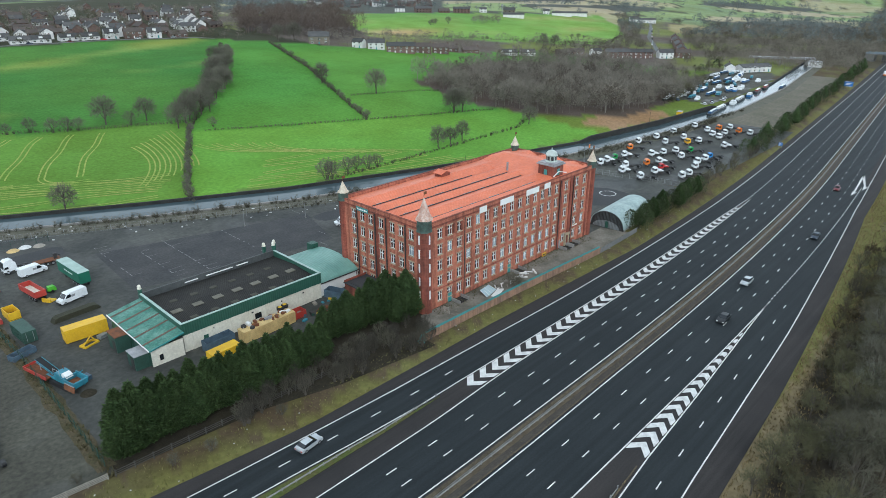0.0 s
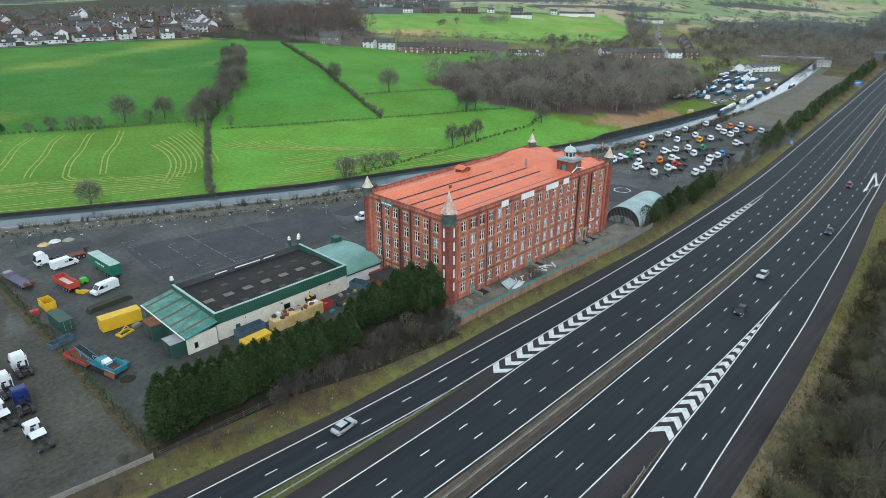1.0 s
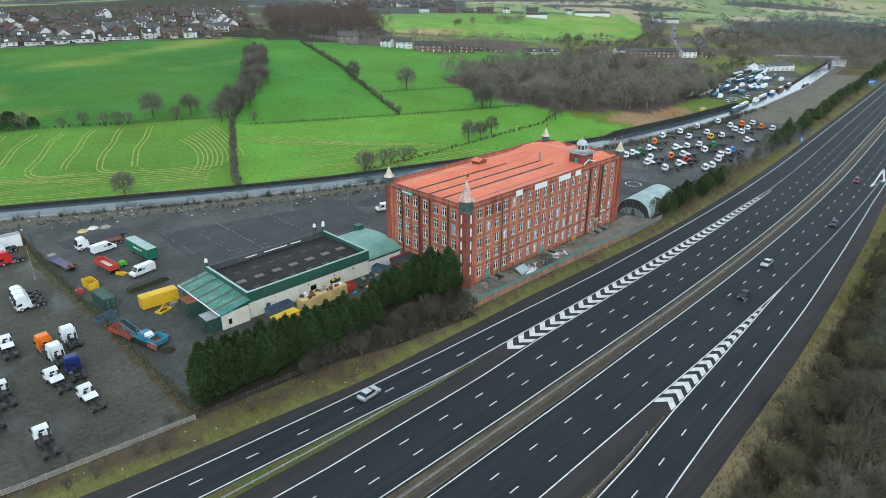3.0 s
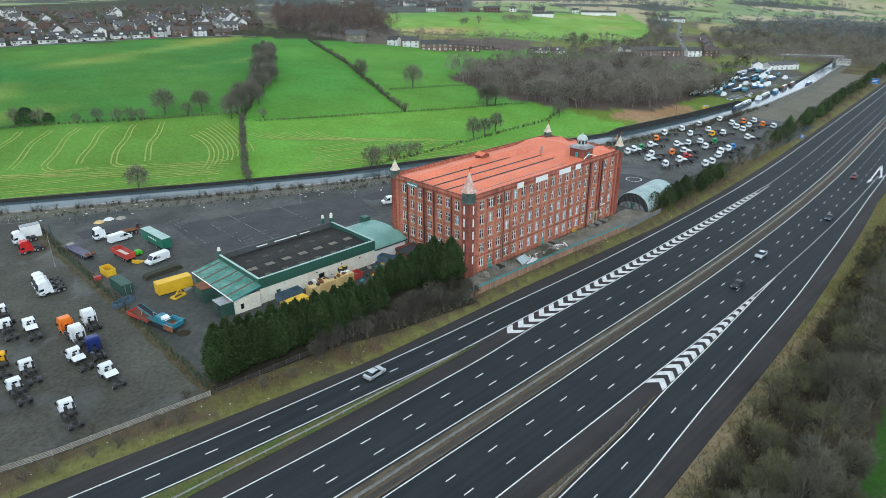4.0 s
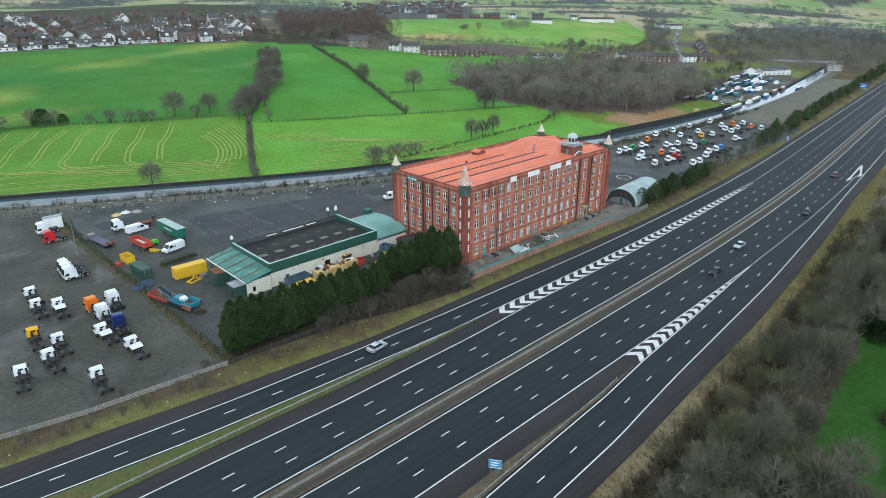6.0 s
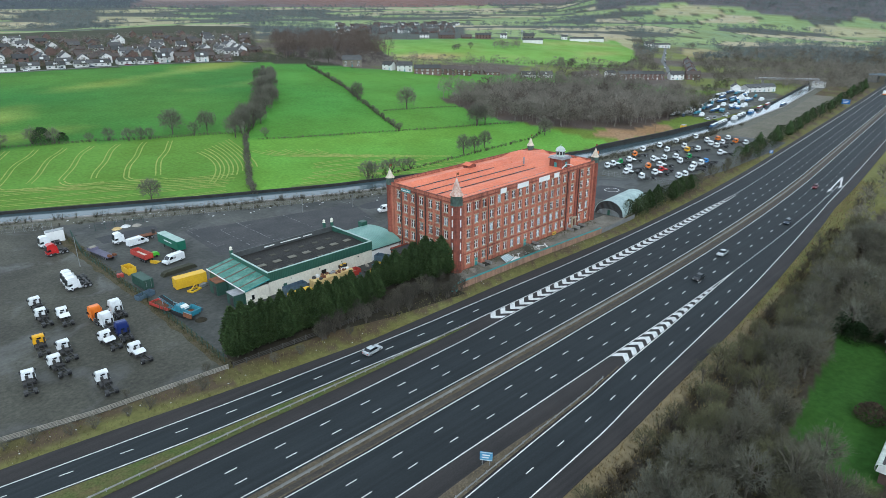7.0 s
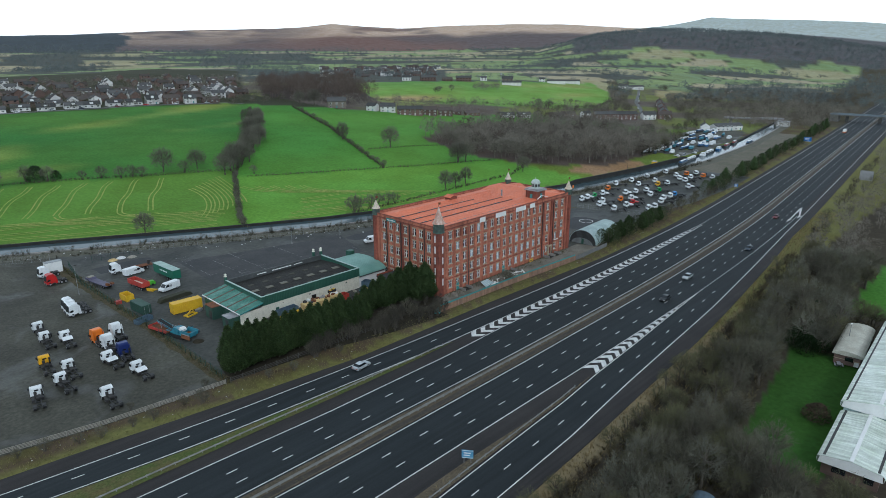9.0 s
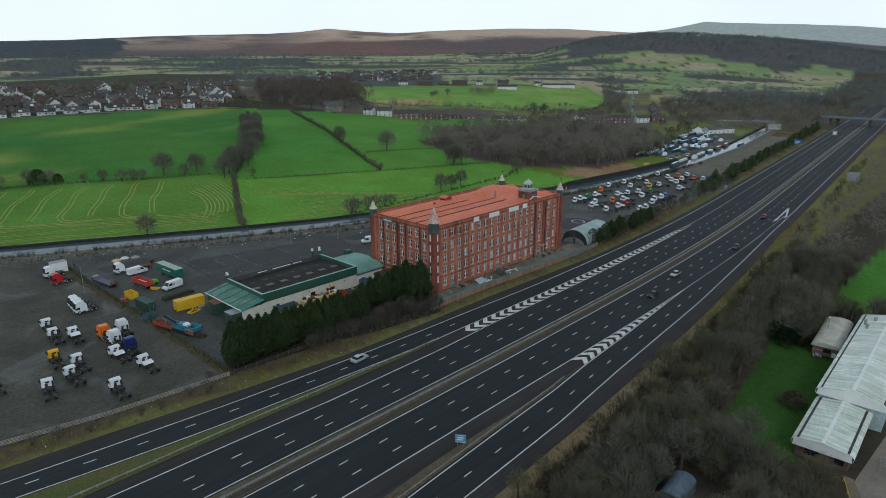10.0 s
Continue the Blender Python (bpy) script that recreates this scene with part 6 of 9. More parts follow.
silver = mat("silver_paint", (0.55, 0.58, 0.6), scale=1, rough=0.3, metal=0.3, vary=0.05)
dark_blue = mat("dark_blue_paint", (0.03, 0.045, 0.07), scale=1, rough=0.3, vary=0.05)
charcoal = mat("charcoal_paint", (0.025, 0.027, 0.03), scale=1, rough=0.3, vary=0.05)
maroon = mat("maroon_paint", (0.16, 0.015, 0.025), scale=1, rough=0.3, vary=0.05)
car(-29.5, 8.9, 8, silver, "silver hatchback on the slip road")
car(77.4, -18.6, 182, silver, "silver saloon in the motorway's outside lane")
car(55.4, -21.8, 182, charcoal, "charcoal hatchback in the middle lane")
car(175, -13.5, 186, maroon, "maroon hatchback on the motorway")
car(121, -21.6, 185, dark_blue, "dark blue saloon on the motorway")
wagon = thing("tipper_lorry", 520, 40.4, 0.05, 8, "orange and white tipper lorry on the motorway", "lorry")
part("body", Geo().box(-4, -1.2, 1.2, 1.6, 1.2, 3.2), cab_paint["white"], wagon)
part("cab", Geo().side([(1.8, 0.6), (3.9, 0.6), (4.0, 1.6), (3.6, 3.0), (1.8, 3.0)], -1.2, 1.2), cab_paint["orange"], wagon)
part("bumper", Geo().box(-4.1, -1.2, 0.5, -3.9, 1.2, 1.2), cab_paint["orange"], wagon)
for wx in (2.9, -1.6, -2.9):
    for s in (-1, 1):
        wheel_set(wagon, wx, s * 1.0, 0.5, 0.4)

# curtain-sided trailer, tipping trailer, flatbeds
tr = thing("curtain_trailer", -33.6, 99.4, 0, 94, label="green curtain-sided trailer standing in the yard", category="trailer")
part("body", Geo().box(-6.2, -1.25, 1.2, 6.2, 1.25, 3.9), trailer_green, tr, "green side curtains")
part("roof", Geo().box(-6.25, -1.28, 3.9, 6.25, 1.28, 4.0), trailer_top, tr, "pale green-grey roof")
for k in range(5):
    part("letter_bar", Geo().box(-2.6 + 1.0 * k, 1.252, 2.5, -1.9 + 1.0 * k, 1.262, 2.9), white_panel, tr)
part("frame", Geo().box(-6.2, -0.5, 0.9, 6.2, 0.5, 1.2), chassis_mat, tr)
for wx in (-4.6, -3.3, -2.0):
    for s in (-1, 1):
        wheel_set(tr, wx, s * 0.95, 0.5, 0.4)
part("landing_leg", Geo().box(3.4, -0.9, 0, 3.6, -0.7, 1.0).box(3.4, 0.7, 0, 3.6, 0.9, 1.0), chassis_mat, tr)
tip = thing("tipper_trailer", -43.3, 97.0, 0, -82, label="red tipping trailer with a pale empty bed", category="trailer")
part("bed", Geo().box(-4.0, -1.2, 1.1, 4.0, 1.2, 1.3), cream_wall, tip)
for b in ((-4.0, -1.25, 4.0, -1.12), (-4.0, 1.12, 4.0, 1.25), (-4.05, -1.12, -3.9, 1.12), (3.9, -1.12, 4.05, 1.12)):
    part("side", Geo().box(b[0], b[1], 1.1, b[2], b[3], 2.5), red_paint, tip)
for wx in (0.8, 2.0, 3.2):
    for s in (-1, 1):
        wheel_set(tip, wx, s * 0.95, 0.48, 0.4)
part("leg", Geo().box(-3.6, -0.7, 0, -3.4, -0.5, 1.1).box(-3.6, 0.5, 0, -3.4, 0.7, 1.1), chassis_mat, tip)
lorry("white", 1, 0, -41.6, 115.6, 182, "white sleeper-cab crane lorry parked in the yard", NEAR)
fb = thing("flatbed", -36.8, 114.4, 0, 176, label="rusty flatbed behind the crane lorry", category="trailer")
part("deck", Geo().box(-4.5, -1.2, 1.05, 1.5, 1.2, 1.25), rust, fb)
part("crane", Geo().box(-3.9, -0.4, 1.25, -3.1, 0.4, 2.6).tube((-3.5, 0, 2.5), (-4.6, 0.3, 2.0), 0.15, 0.12, 6), dark_metal, fb)
for s in (-1, 1):
    wheel_set(fb, -2.6, s * 0.95, 0.48, 0.4)
    wheel_set(fb, -1.4, s * 0.95, 0.48, 0.4)
lb = thing("low_loader", -50.6, 107.8, 0, -80, label="purple-grey low-loader trailer with folded ramps", category="trailer")
part("deck", Geo().side([(-6, 0.95), (5, 0.75), (6.2, 1.2), (6.2, 1.4), (5, 1.0), (-4, 1.05), (-4.4, 1.6), (-6, 1.6)], -1.25, 1.25), mat("purple_grey_steel", (0.11, 0.1, 0.16), (0.08, 0.075, 0.11), scale=0.6, rough=0.6), lb)
for s in (-1, 1):
    part("ramp", Geo().box(5.0, s * 0.7 - 0.35, 1.2, 6.2, s * 0.7 + 0.35, 1.9), rust, lb)
    for wx in (2.6, 3.8):
        wheel_set(lb, wx, s * 0.95, 0.42, 0.4)
    part("leg", Geo().box(-5, s * 0.8 - 0.1, 0, -4.8, s * 0.8 + 0.1, 1.0), chassis_mat, lb)
part("load", Geo().box(-5.8, -0.9, 1.6, -4.6, 0.9, 1.9), pale_wood, lb)


# ---- containers, skips and plant ----
def container(name, x, y, turn, l, w, h, m, label, ribs=True, open_top=False):
    t = thing(name, x, y, 0, turn, label, "container" if "cont" in name else "skip")
    if open_top:
        part("floor", Geo().box(-l / 2, -w / 2, 0.12, l / 2, w / 2, 0.25), rust, t)
        for b in ((-l / 2, -w / 2, l / 2, -w / 2 + 0.1), (-l / 2, w / 2 - 0.1, l / 2, w / 2), (-l / 2, -w / 2 + 0.1, -l / 2 + 0.1, w / 2 - 0.1), (l / 2 - 0.1, -w / 2 + 0.1, l / 2, w / 2 - 0.1)):
            part("side", Geo().box(b[0], b[1], 0.02, b[2], b[3], h), m, t)
    else:
        part("body", Geo().box(-l / 2, -w / 2, 0.12, l / 2, w / 2, h), m, t)
        part("base", Geo().box(-l / 2, -w / 2, 0, l / 2, w / 2, 0.11), chassis_mat, t)
    if ribs:
        n = int(l / 0.6)
        for k in range(n):
            x0 = -l / 2 + 0.25 + k * (l - 0.5) / n
            for s in (-1, 1):
                part("rib", Geo().box(x0, s * w / 2 - 0.045, 0.15, x0 + 0.22, s * w / 2 + 0.045, h - 0.12), m, t)
    if not open_top:
        for s in (-1, 1):
            part("door_bar", Geo().tube((l / 2 + 0.04, s * w / 4, 0.3), (l / 2 + 0.04, s * w / 4, h - 0.2), 0.04, 0.04, 6), galv, t)
    return t


container("container", -41.3, 69.9, -3, 8.0, 2.6, 2.9, yellow_paint, "yellow steel container beside the warehouse lean-to")
container("container", -50.2, 78.2, -86, 7.0, 2.5, 2.6, container_green, "dark green shipping container along the fence")
container("skip", -49.6, 89.6, -86, 4.2, 2.3, 1.9, yellow_paint, "yellow tipping body lying by the fence", False, True)
container("skip", -52.7, 70.4, 20, 4.6, 1.9, 1.2, blue_steel, "pale blue metal bin beside the container", False, True)
cs = container("container", -14.5, 44.6, 1.5, 12.2, 2.5, 2.6, tan_paint, "faded yellow container with scrap piled on its roof")
cs.name = "container"
container("skip", -6.6, 45.4, 2, 2.8, 2.3, 1.5, red_paint, "red rubbish skip beside the container", False, True)
container("skip", 4.4, 46.6, -70, 4.5, 2.4, 2.1, blue_steel, "dark rusty skip beside the annex", False, True)
container("skip", -24.6, 46.2, 2, 6.0, 2.3, 2.3, blue_steel, "long blue-grey bin against the warehouse wall", False, True)
container("container", -26.0, 41.5, 3, 6.0, 2.4, 2.5, yellow_paint, "yellow container behind the conifers")
scrap = random.Random(3)
heap = thing("scrap_heap", -14.5, 44.6, 2.62, label="heap of rusty scrap lying on the container roof", category="scrap")
for k in range(26):
    x, y, s = scrap.uniform(-5.6, 5.2), scrap.uniform(-1.0, 1.0), scrap.uniform(0.15, 0.55)
    g = Geo().box(x - s, y - s * 0.6, 0.0, x + s, y + s * 0.6, s * scrap.uniform(0.4, 1.3), turn=scrap.uniform(0, 3)) if k % 3 else Geo().lathe(x, y, [(s, 0.0), (s * 1.05, s * 0.5), (s * 0.7, s)], 8)
    part("scrap_piece", g, (rust, white_panel, rust, dark_metal, rust, lead_grey)[k % 6], heap)
for x, y in ((-10.2, 46.3), (-8.9, 46.6)):
    ty = thing("tractor_tyre", x, y, 2.62, label="large tyre with a yellow wheel on the container roof", category="tyre")
    part("tyre", Geo().lathe(0, 0, [(0.55, 0), (0.75, 0.1), (0.78, 0.6), (0.55, 0.72)], 14), rubber, ty)
    part("hub", Geo().lathe(0, 0, [(0.45, 0.71), (0.42, 0.78), (0.3, 0.75)], 12), yellow_paint, ty)
heap2 = thing("scrap_heap", 0.2, 45.0, 0, label="mixed scrap and bins on the ground beside the annex", category="scrap")
for k in range(40):
    x, y, s = scrap.uniform(-7, 9), scrap.uniform(-3.2, 3.0), scrap.uniform(0.2, 0.7)
    part("scrap_piece", Geo().box(x - s, y - s * 0.6, 0.0, x + s, y + s * 0.6, s * scrap.uniform(0.5, 1.4), turn=scrap.uniform(0, 3)), (rust, dark_metal, blue_steel, pale_wood, container_green, rust, cyan_paint, yellow_paint)[k % 8], heap2)

cr = thing("crusher", -50.0, 54.5, 0, -76, label="blue and red mobile crusher with folded conveyors", category="machine")
for s_ in (-1, 1):
    part("track", Geo().side([(-2.6, 0.1), (-2.2, 0.0), (2.0, 0.0), (2.4, 0.1), (2.5, 0.5), (2.1, 0.85), (-2.3, 0.85), (-2.7, 0.5)], s_ * 1.28 - 0.22, s_ * 1.28 + 0.22), rubber, cr)
part("chassis", Geo().box(-4.2, -1.0, 0.85, 4.5, -0.75, 1.2).box(-4.2, 0.75, 0.85, 4.5, 1.0, 1.2).box(-4.2, -0.75, 0.9, -3.9, 0.75, 1.15).box(4.2, -0.75, 0.9, 4.5, 0.75, 1.15), cyan_paint, cr)
part("engine_box", Geo().side([(-1.4, 1.2), (0.6, 1.2), (0.6, 2.2), (0.2, 2.5), (-1.2, 2.5), (-1.4, 2.3)], -1.0, 1.0), cyan_paint, cr)
part("exhaust", Geo().tube((-0.9, 0.6, 2.5), (-0.9, 0.6, 3.2), 0.08, 0.08, 6, True), rust, cr)
for x0, y0, x1, y1, h in ((1.6, -1.3, 4.9, -1.18, 2.5), (1.6, 1.18, 4.9, 1.3, 2.5), (4.8, -1.18, 4.92, 1.18, 2.3), (1.6, -1.18, 1.72, 1.18, 2.3)):
    part("hopper_side", Geo().prism([(x0, y0), (x1, y0), (x1, y1), (x0, y1)], 1.3, h, [(x0 - 0.1, y0 * 1.12), (x1 + 0.15, y0 * 1.12), (x1 + 0.15, y1 * 1.12), (x0 - 0.1, y1 * 1.12)]), cyan_paint, cr)
part("hopper_floor", Geo().box(1.6, -1.15, 1.25, 4.8, 1.15, 1.4), rust, cr)
for s_ in (-0.6, 0.6):
    truss = Geo().tube((-7.6, s_, 2.9), (-0.8, s_, 1.3), 0.06, 0.06, 4).tube((-7.6, s_, 2.4), (-0.8, s_, 0.9), 0.06, 0.06, 4)
    for k in range(8):
        x0 = -7.4 + 0.82 * k
        z0 = 2.9 - (x0 + 7.6) * 0.235
        truss.tube((x0, s_, z0), (x0 + 0.8, s_, z0 - 0.68), 0.04, 0.04, 4)
    part("truss", truss, cyan_paint, cr)
part("conveyor_belt", Geo().side([(-7.7, 2.86), (-0.8, 1.24), (-0.8, 1.3), (-7.7, 2.94)], -0.5, 0.5), rubber, cr)
part("support_leg", Geo().box(-6.4, -0.66, 1.12, -6.28, -0.56, 2.4), lead_grey, cr)
part("support_leg", Geo().box(-6.4, 0.56, 1.12, -6.28, 0.66, 2.4), lead_grey, cr)
part("side_conveyor", Geo().side([(-0.6, 1.0), (2.8, 2.6), (2.8, 2.72), (-0.6, 1.12)], 1.42, 1.9), cyan_paint, cr)
part("side_belt", Geo().side([(-0.5, 1.14), (2.75, 2.66), (2.75, 2.76), (-0.5, 1.22)], 1.5, 1.82), rubber, cr)
part("trailer_bed", Geo().box(-9.6, -1.9, 0.95, -2.6, 0.6, 1.12), rust, cr, "red trailer bed under the conveyor, strewn with rubble")
for b in ((-9.7, -2.0, -2.6, -1.9), (-9.7, 0.6, -2.6, 0.7), (-9.7, -1.9, -9.6, 0.6)):
    part("bed_side", Geo().box(b[0], b[1], 0.85, b[2], b[3], 1.6), red_paint, cr, "red steel bed side")
for x0 in (-6.6, -5.4, -4.2):
    for y0 in (-1.75, 0.35):
        part("wheel", Geo().tube((x0, y0, 0.46), (x0, y0 + 0.3, 0.46), 0.46, 0.46, 12, True), rubber, cr)
part("bonnet", Geo().side([(0.5, 1.9), (1.9, 2.0), (1.8, 2.45), (1.2, 2.75), (0.6, 2.7)], -0.75, 0.6), white_panel, cr, "white bonnet")
part("chute", Geo().prism([(2.6, -1.9), (5.6, -1.9), (5.6, -1.8), (2.6, -1.8)], 0.9, 1.7, [(2.2, -1.4), (5.2, -1.4), (5.2, -1.3), (2.2, -1.3)]), rust, cr, "rusty folded chute with a pale lip")
part("chute_lip", Geo().tube((2.2, -1.38, 1.73), (5.2, -1.38, 1.73), 0.09, 0.09, 6), lead_grey, cr)
part("fuel_tank", Geo().box(2.4, 1.95, 0.9, 4.0, 2.6, 1.7), blue_steel, cr)
part("handrail", Geo().tube((-1.4, -1.0, 3.3), (0.5, -1.0, 3.3), 0.04, 0.04, 4).tube((-1.4, -1.0, 2.5), (-1.4, -1.0, 3.3), 0.04, 0.04, 4).tube((0.5, -1.0, 2.3), (0.5, -1.0, 3.3), 0.04, 0.04, 4), lead_grey, cr)
part("dirt_pile", Geo().lathe(6.2, 0.2, [(1.4, 0.0), (1.0, 0.3), (0.4, 0.5), (0.05, 0.55)], 12), soil, cr)
dg = thing("grab", -42.2, 65.6, 0, 20, label="yellow lifting frame lying in the yard", category="machine")
for b in ((-1.6, -0.9, -1.3, 0.9), (1.3, -0.9, 1.6, 0.9), (-1.3, -0.9, 1.3, -0.65), (-1.3, 0.65, 1.3, 0.9)):
    part("beam", Geo().box(b[0], b[1], 0.02, b[2], b[3], 0.4), yellow_paint, dg)
part("mast", Geo().tube((-1.4, 0, 0.3), (0.6, 0, 1.7), 0.14, 0.12, 6, True).tube((1.4, 0, 0.3), (0.5, 0, 1.7), 0.14, 0.12, 6, True), yellow_paint, dg)
part("bucket", Geo().box(2.2, -0.5, 0.02, 4.0, 0.6, 0.7), galv, dg)
lime = thing("compressor", -39.6, 96.8, 0, label="bright green compressor in the yard", category="machine")
part("body", Geo().side([(-0.9, 0.3), (0.9, 0.3), (0.9, 1.0), (0.5, 1.4), (-0.8, 1.4)], -0.6, 0.6), lime_paint, lime)
part("wheel", Geo().disc(0, -0.75, -0.6, 0.3, 0.3), rubber, lime)
part("wheel", Geo().disc(0, 0.6, 0.75, 0.3, 0.3), rubber, lime)
yl = thing("loader_bucket", -41.6, 92.0, 0, 30, label="yellow loader bucket on the ground", category="bucket")
part("shell", Geo().side([(-0.9, 0.02), (1.0, 0.02), (1.1, 0.15), (-0.5, 0.25), (-0.6, 0.9), (-0.9, 0.9)], -1.1, 1.1), yellow_paint, yl)
bank = thing("low_bank", -39.6, 80.8, 0, 6, label="long low bank of dark turf in the yard", category="bank")
part("mound", Geo().side([(-5, 0), (5, 0), (4.4, 0.9), (3.4, 1.15), (-3.6, 1.15), (-4.5, 0.9)], -0.9, 0.9), mat("dark_turf", (0.05, 0.05, 0.03), (0.035, 0.035, 0.022), scale=0.8, rough=0.95, bump=0.5), bank)
rt = thing("diesel_tank", -52.6, 88.0, 0, label="small red plastic tank by the fence", category="tank")
part("body", Geo().box(-0.8, -0.6, 0.0, 0.8, 0.6, 1.0).box(-0.2, -0.2, 1.0, 0.2, 0.2, 1.12), red_paint, rt)
for k, (x, y) in enumerate(((-33, 129.5), (-36, 131), (-39, 130.4))):
    tagged(part("rubble_mound", Geo().lathe(x, y, [(1.6, 0.0), (1.1, 0.35), (0.4, 0.6), (0.05, 0.65)], 9), (pale_wood, litter_mat, tan_paint)[k]), "low pile of pale rubble by the gate", "rubble")


# ---- trees ----
def bare_tree(seed, h, spread, stems=1, depth=4, lean=0.55, thick=0.042):
    """A leafless tree: trunk and limbs in one body, fine branches and twigs in another."""
    rng = random.Random(seed)
    limb, fine = Geo(), Geo()

    def sliver(a, e, w):
        d = e - a
        u = d.cross(Vector((rng.uniform(-1, 1), rng.uniform(-1, 1), rng.uniform(-1, 1)))).normalized() * w
        fine.add([tuple(a - u), tuple(a + u), tuple(e)], [(0, 1, 2)])

    def grow(a, d, length, r, level):
        mid = a + d * length * 0.5 + Vector((rng.uniform(-1, 1), rng.uniform(-1, 1), rng.uniform(-0.4, 0.6))) * length * 0.07
        end = mid + (d + Vector((rng.uniform(-1, 1), rng.uniform(-1, 1), rng.uniform(-0.2, 0.9))) * 0.16).normalized() * length * 0.5
        if level == 0:
            limb.tube(a, mid, r, r * 0.75, 6)
            limb.tube(mid, end, r * 0.75, r * 0.35, 6)
        elif level == 1:
            limb.tube(a, mid, r, r * 0.7, 4)
            limb.tube(mid, end, r * 0.7, r * 0.3, 4)
        elif level < depth - 1:
            fine.tube(a, end, r, r * 0.4, 3)
            mid = (a + end) / 2
        elif level < depth:
            sliver(a, end, max(r, thick))
            mid = (a + end) / 2
        else:
            sliver(a, end, thick)
            return
        count = (rng.randint(7, 9), rng.randint(5, 6), rng.randint(5, 6), 5)[min(level, 3)]
        for k in range(count):
            f = 0.28 + 0.72 * (k + rng.random()) / count if level == 0 else 0.15 + 0.85 * (k + rng.random()) / count
            p = a + (mid - a) * (f * 2) if f < 0.5 else mid + (end - mid) * (f * 2 - 1)
            side = Vector((rng.uniform(-1, 1), rng.uniform(-1, 1), rng.uniform(-0.15, 0.5))).normalized()
            nd = (d * (1 - lean) + side * lean * spread + Vector((0, 0, 0.12))).normalized()
            grow(p, nd, length * rng.uniform(0.48, 0.7) * (1.15 - 0.35 * f), r * 0.5, level + 1)

    for s in range(stems):
        d = Vector((rng.uniform(-0.3, 0.3), rng.uniform(-0.3, 0.3), 1)) if stems > 1 else Vector((rng.uniform(-0.06, 0.06), rng.uniform(-0.06, 0.06), 1))
        grow(Vector((rng.uniform(-0.4, 0.4) * (stems > 1), rng.uniform(-0.4, 0.4) * (stems > 1), -0.15)), d.normalized(), h * 0.72, h * (0.024 if stems == 1 else 0.013), 0)
    return limb, fine


def dome_tree(seed, h, wide, limbs=11, branches=8, twigs=14, fork=0.28, thick=0.03, stems=False, veil=0):
    """A leafless tree with a rounded crown of fine twigs; stems: many shoots from the ground instead of one trunk; veil: outermost twigs."""
    rng = random.Random(seed)
    limb, fine = Geo(), Geo()
    c = Vector((0, 0, h * (0.5 if stems else 0.4 + 0.6 * fork)))
    rad = Vector((h * wide, h * wide, h * (0.5 if stems else 0.6 - 0.6 * fork)))

    def out(u, k):
        return c + Vector((u.x * rad.x, u.y * rad.y, u.z * rad.z)) * k

    def wobble(v):
        return Vector((rng.uniform(-v, v), rng.uniform(-v, v), rng.uniform(-v, v)))

    if not stems:
        limb.tube((0, 0, -0.2), (0, 0, h * fork), h * 0.026, h * 0.02, 7)
        limb.tube((0, 0, h * fork), (wobble(0.03 * h) + Vector((0, 0, h * 0.72))), h * 0.02, h * 0.006, 5)
    for i in range(limbs):
        a, z = 6.283 * (i + rng.random()) / limbs, rng.uniform(-0.35, 0.95)
        q = math.sqrt(max(0.05, 1 - z * z))
        u = Vector((q * math.cos(a), q * math.sin(a), z))
        start = Vector((rng.uniform(-0.3, 0.3), rng.uniform(-0.3, 0.3), -0.1)) if stems else Vector((0, 0, h * rng.uniform(fork * 0.8, 0.55)))
        elbow = out(u, rng.uniform(0.4, 0.6)) + wobble(0.03 * h)
        limb.tube(start, elbow, h * 0.011, h * 0.006, 4)
        for j in range(branches):
            v = (u + wobble(0.62)).normalized()
            lump = 0.86 + 0.28 * noise.noise((v.x * 2.2 + seed, v.y * 2.2, v.z * 2.2))
            end = out(v, rng.uniform(0.72, 1.0) * lump)
            b0 = start.lerp(elbow, rng.uniform(0.45, 1.0))
            fine.tube(b0, end, h * 0.004, thick * 0.5, 3)
            way = (end - b0)
            for k in range(twigs):
                p = b0.lerp(end, rng.uniform(0.3, 1.0))
                e = p + (way.normalized() * rng.uniform(0.2, 1.0) + wobble(0.8) + Vector((0, 0, 0.25))).normalized() * h * rng.uniform(0.05, 0.12)
                s = (e - p).cross(Vector((rng.uniform(-1, 1), rng.uniform(-1, 1), rng.uniform(-1, 1)))).normalized() * thick
                fine.add([tuple(p - s), tuple(p + s), tuple(e)], [(0, 1, 2)])
    for k in range(veil):
        a, z = rng.uniform(0, 6.283), rng.uniform(-0.75, 1.0)
        q = math.sqrt(max(0.03, 1 - z * z))
        u = Vector((q * math.cos(a), q * math.sin(a), z))
        p = out(u, rng.uniform(0.45, 0.92) * (0.86 + 0.28 * noise.noise((u.x * 2.2 + seed, u.y * 2.2, u.z * 2.2))))
        e = p + (u + wobble(0.7) + Vector((0, 0, 0.2))).normalized() * h * rng.uniform(0.05, 0.1)
        s = (e - p).cross(wobble(1.0)).normalized() * thick
        fine.add([tuple(p - s), tuple(p + s), tuple(e)], [(0, 1, 2)])
    return limb, fine


tree_kinds = {}


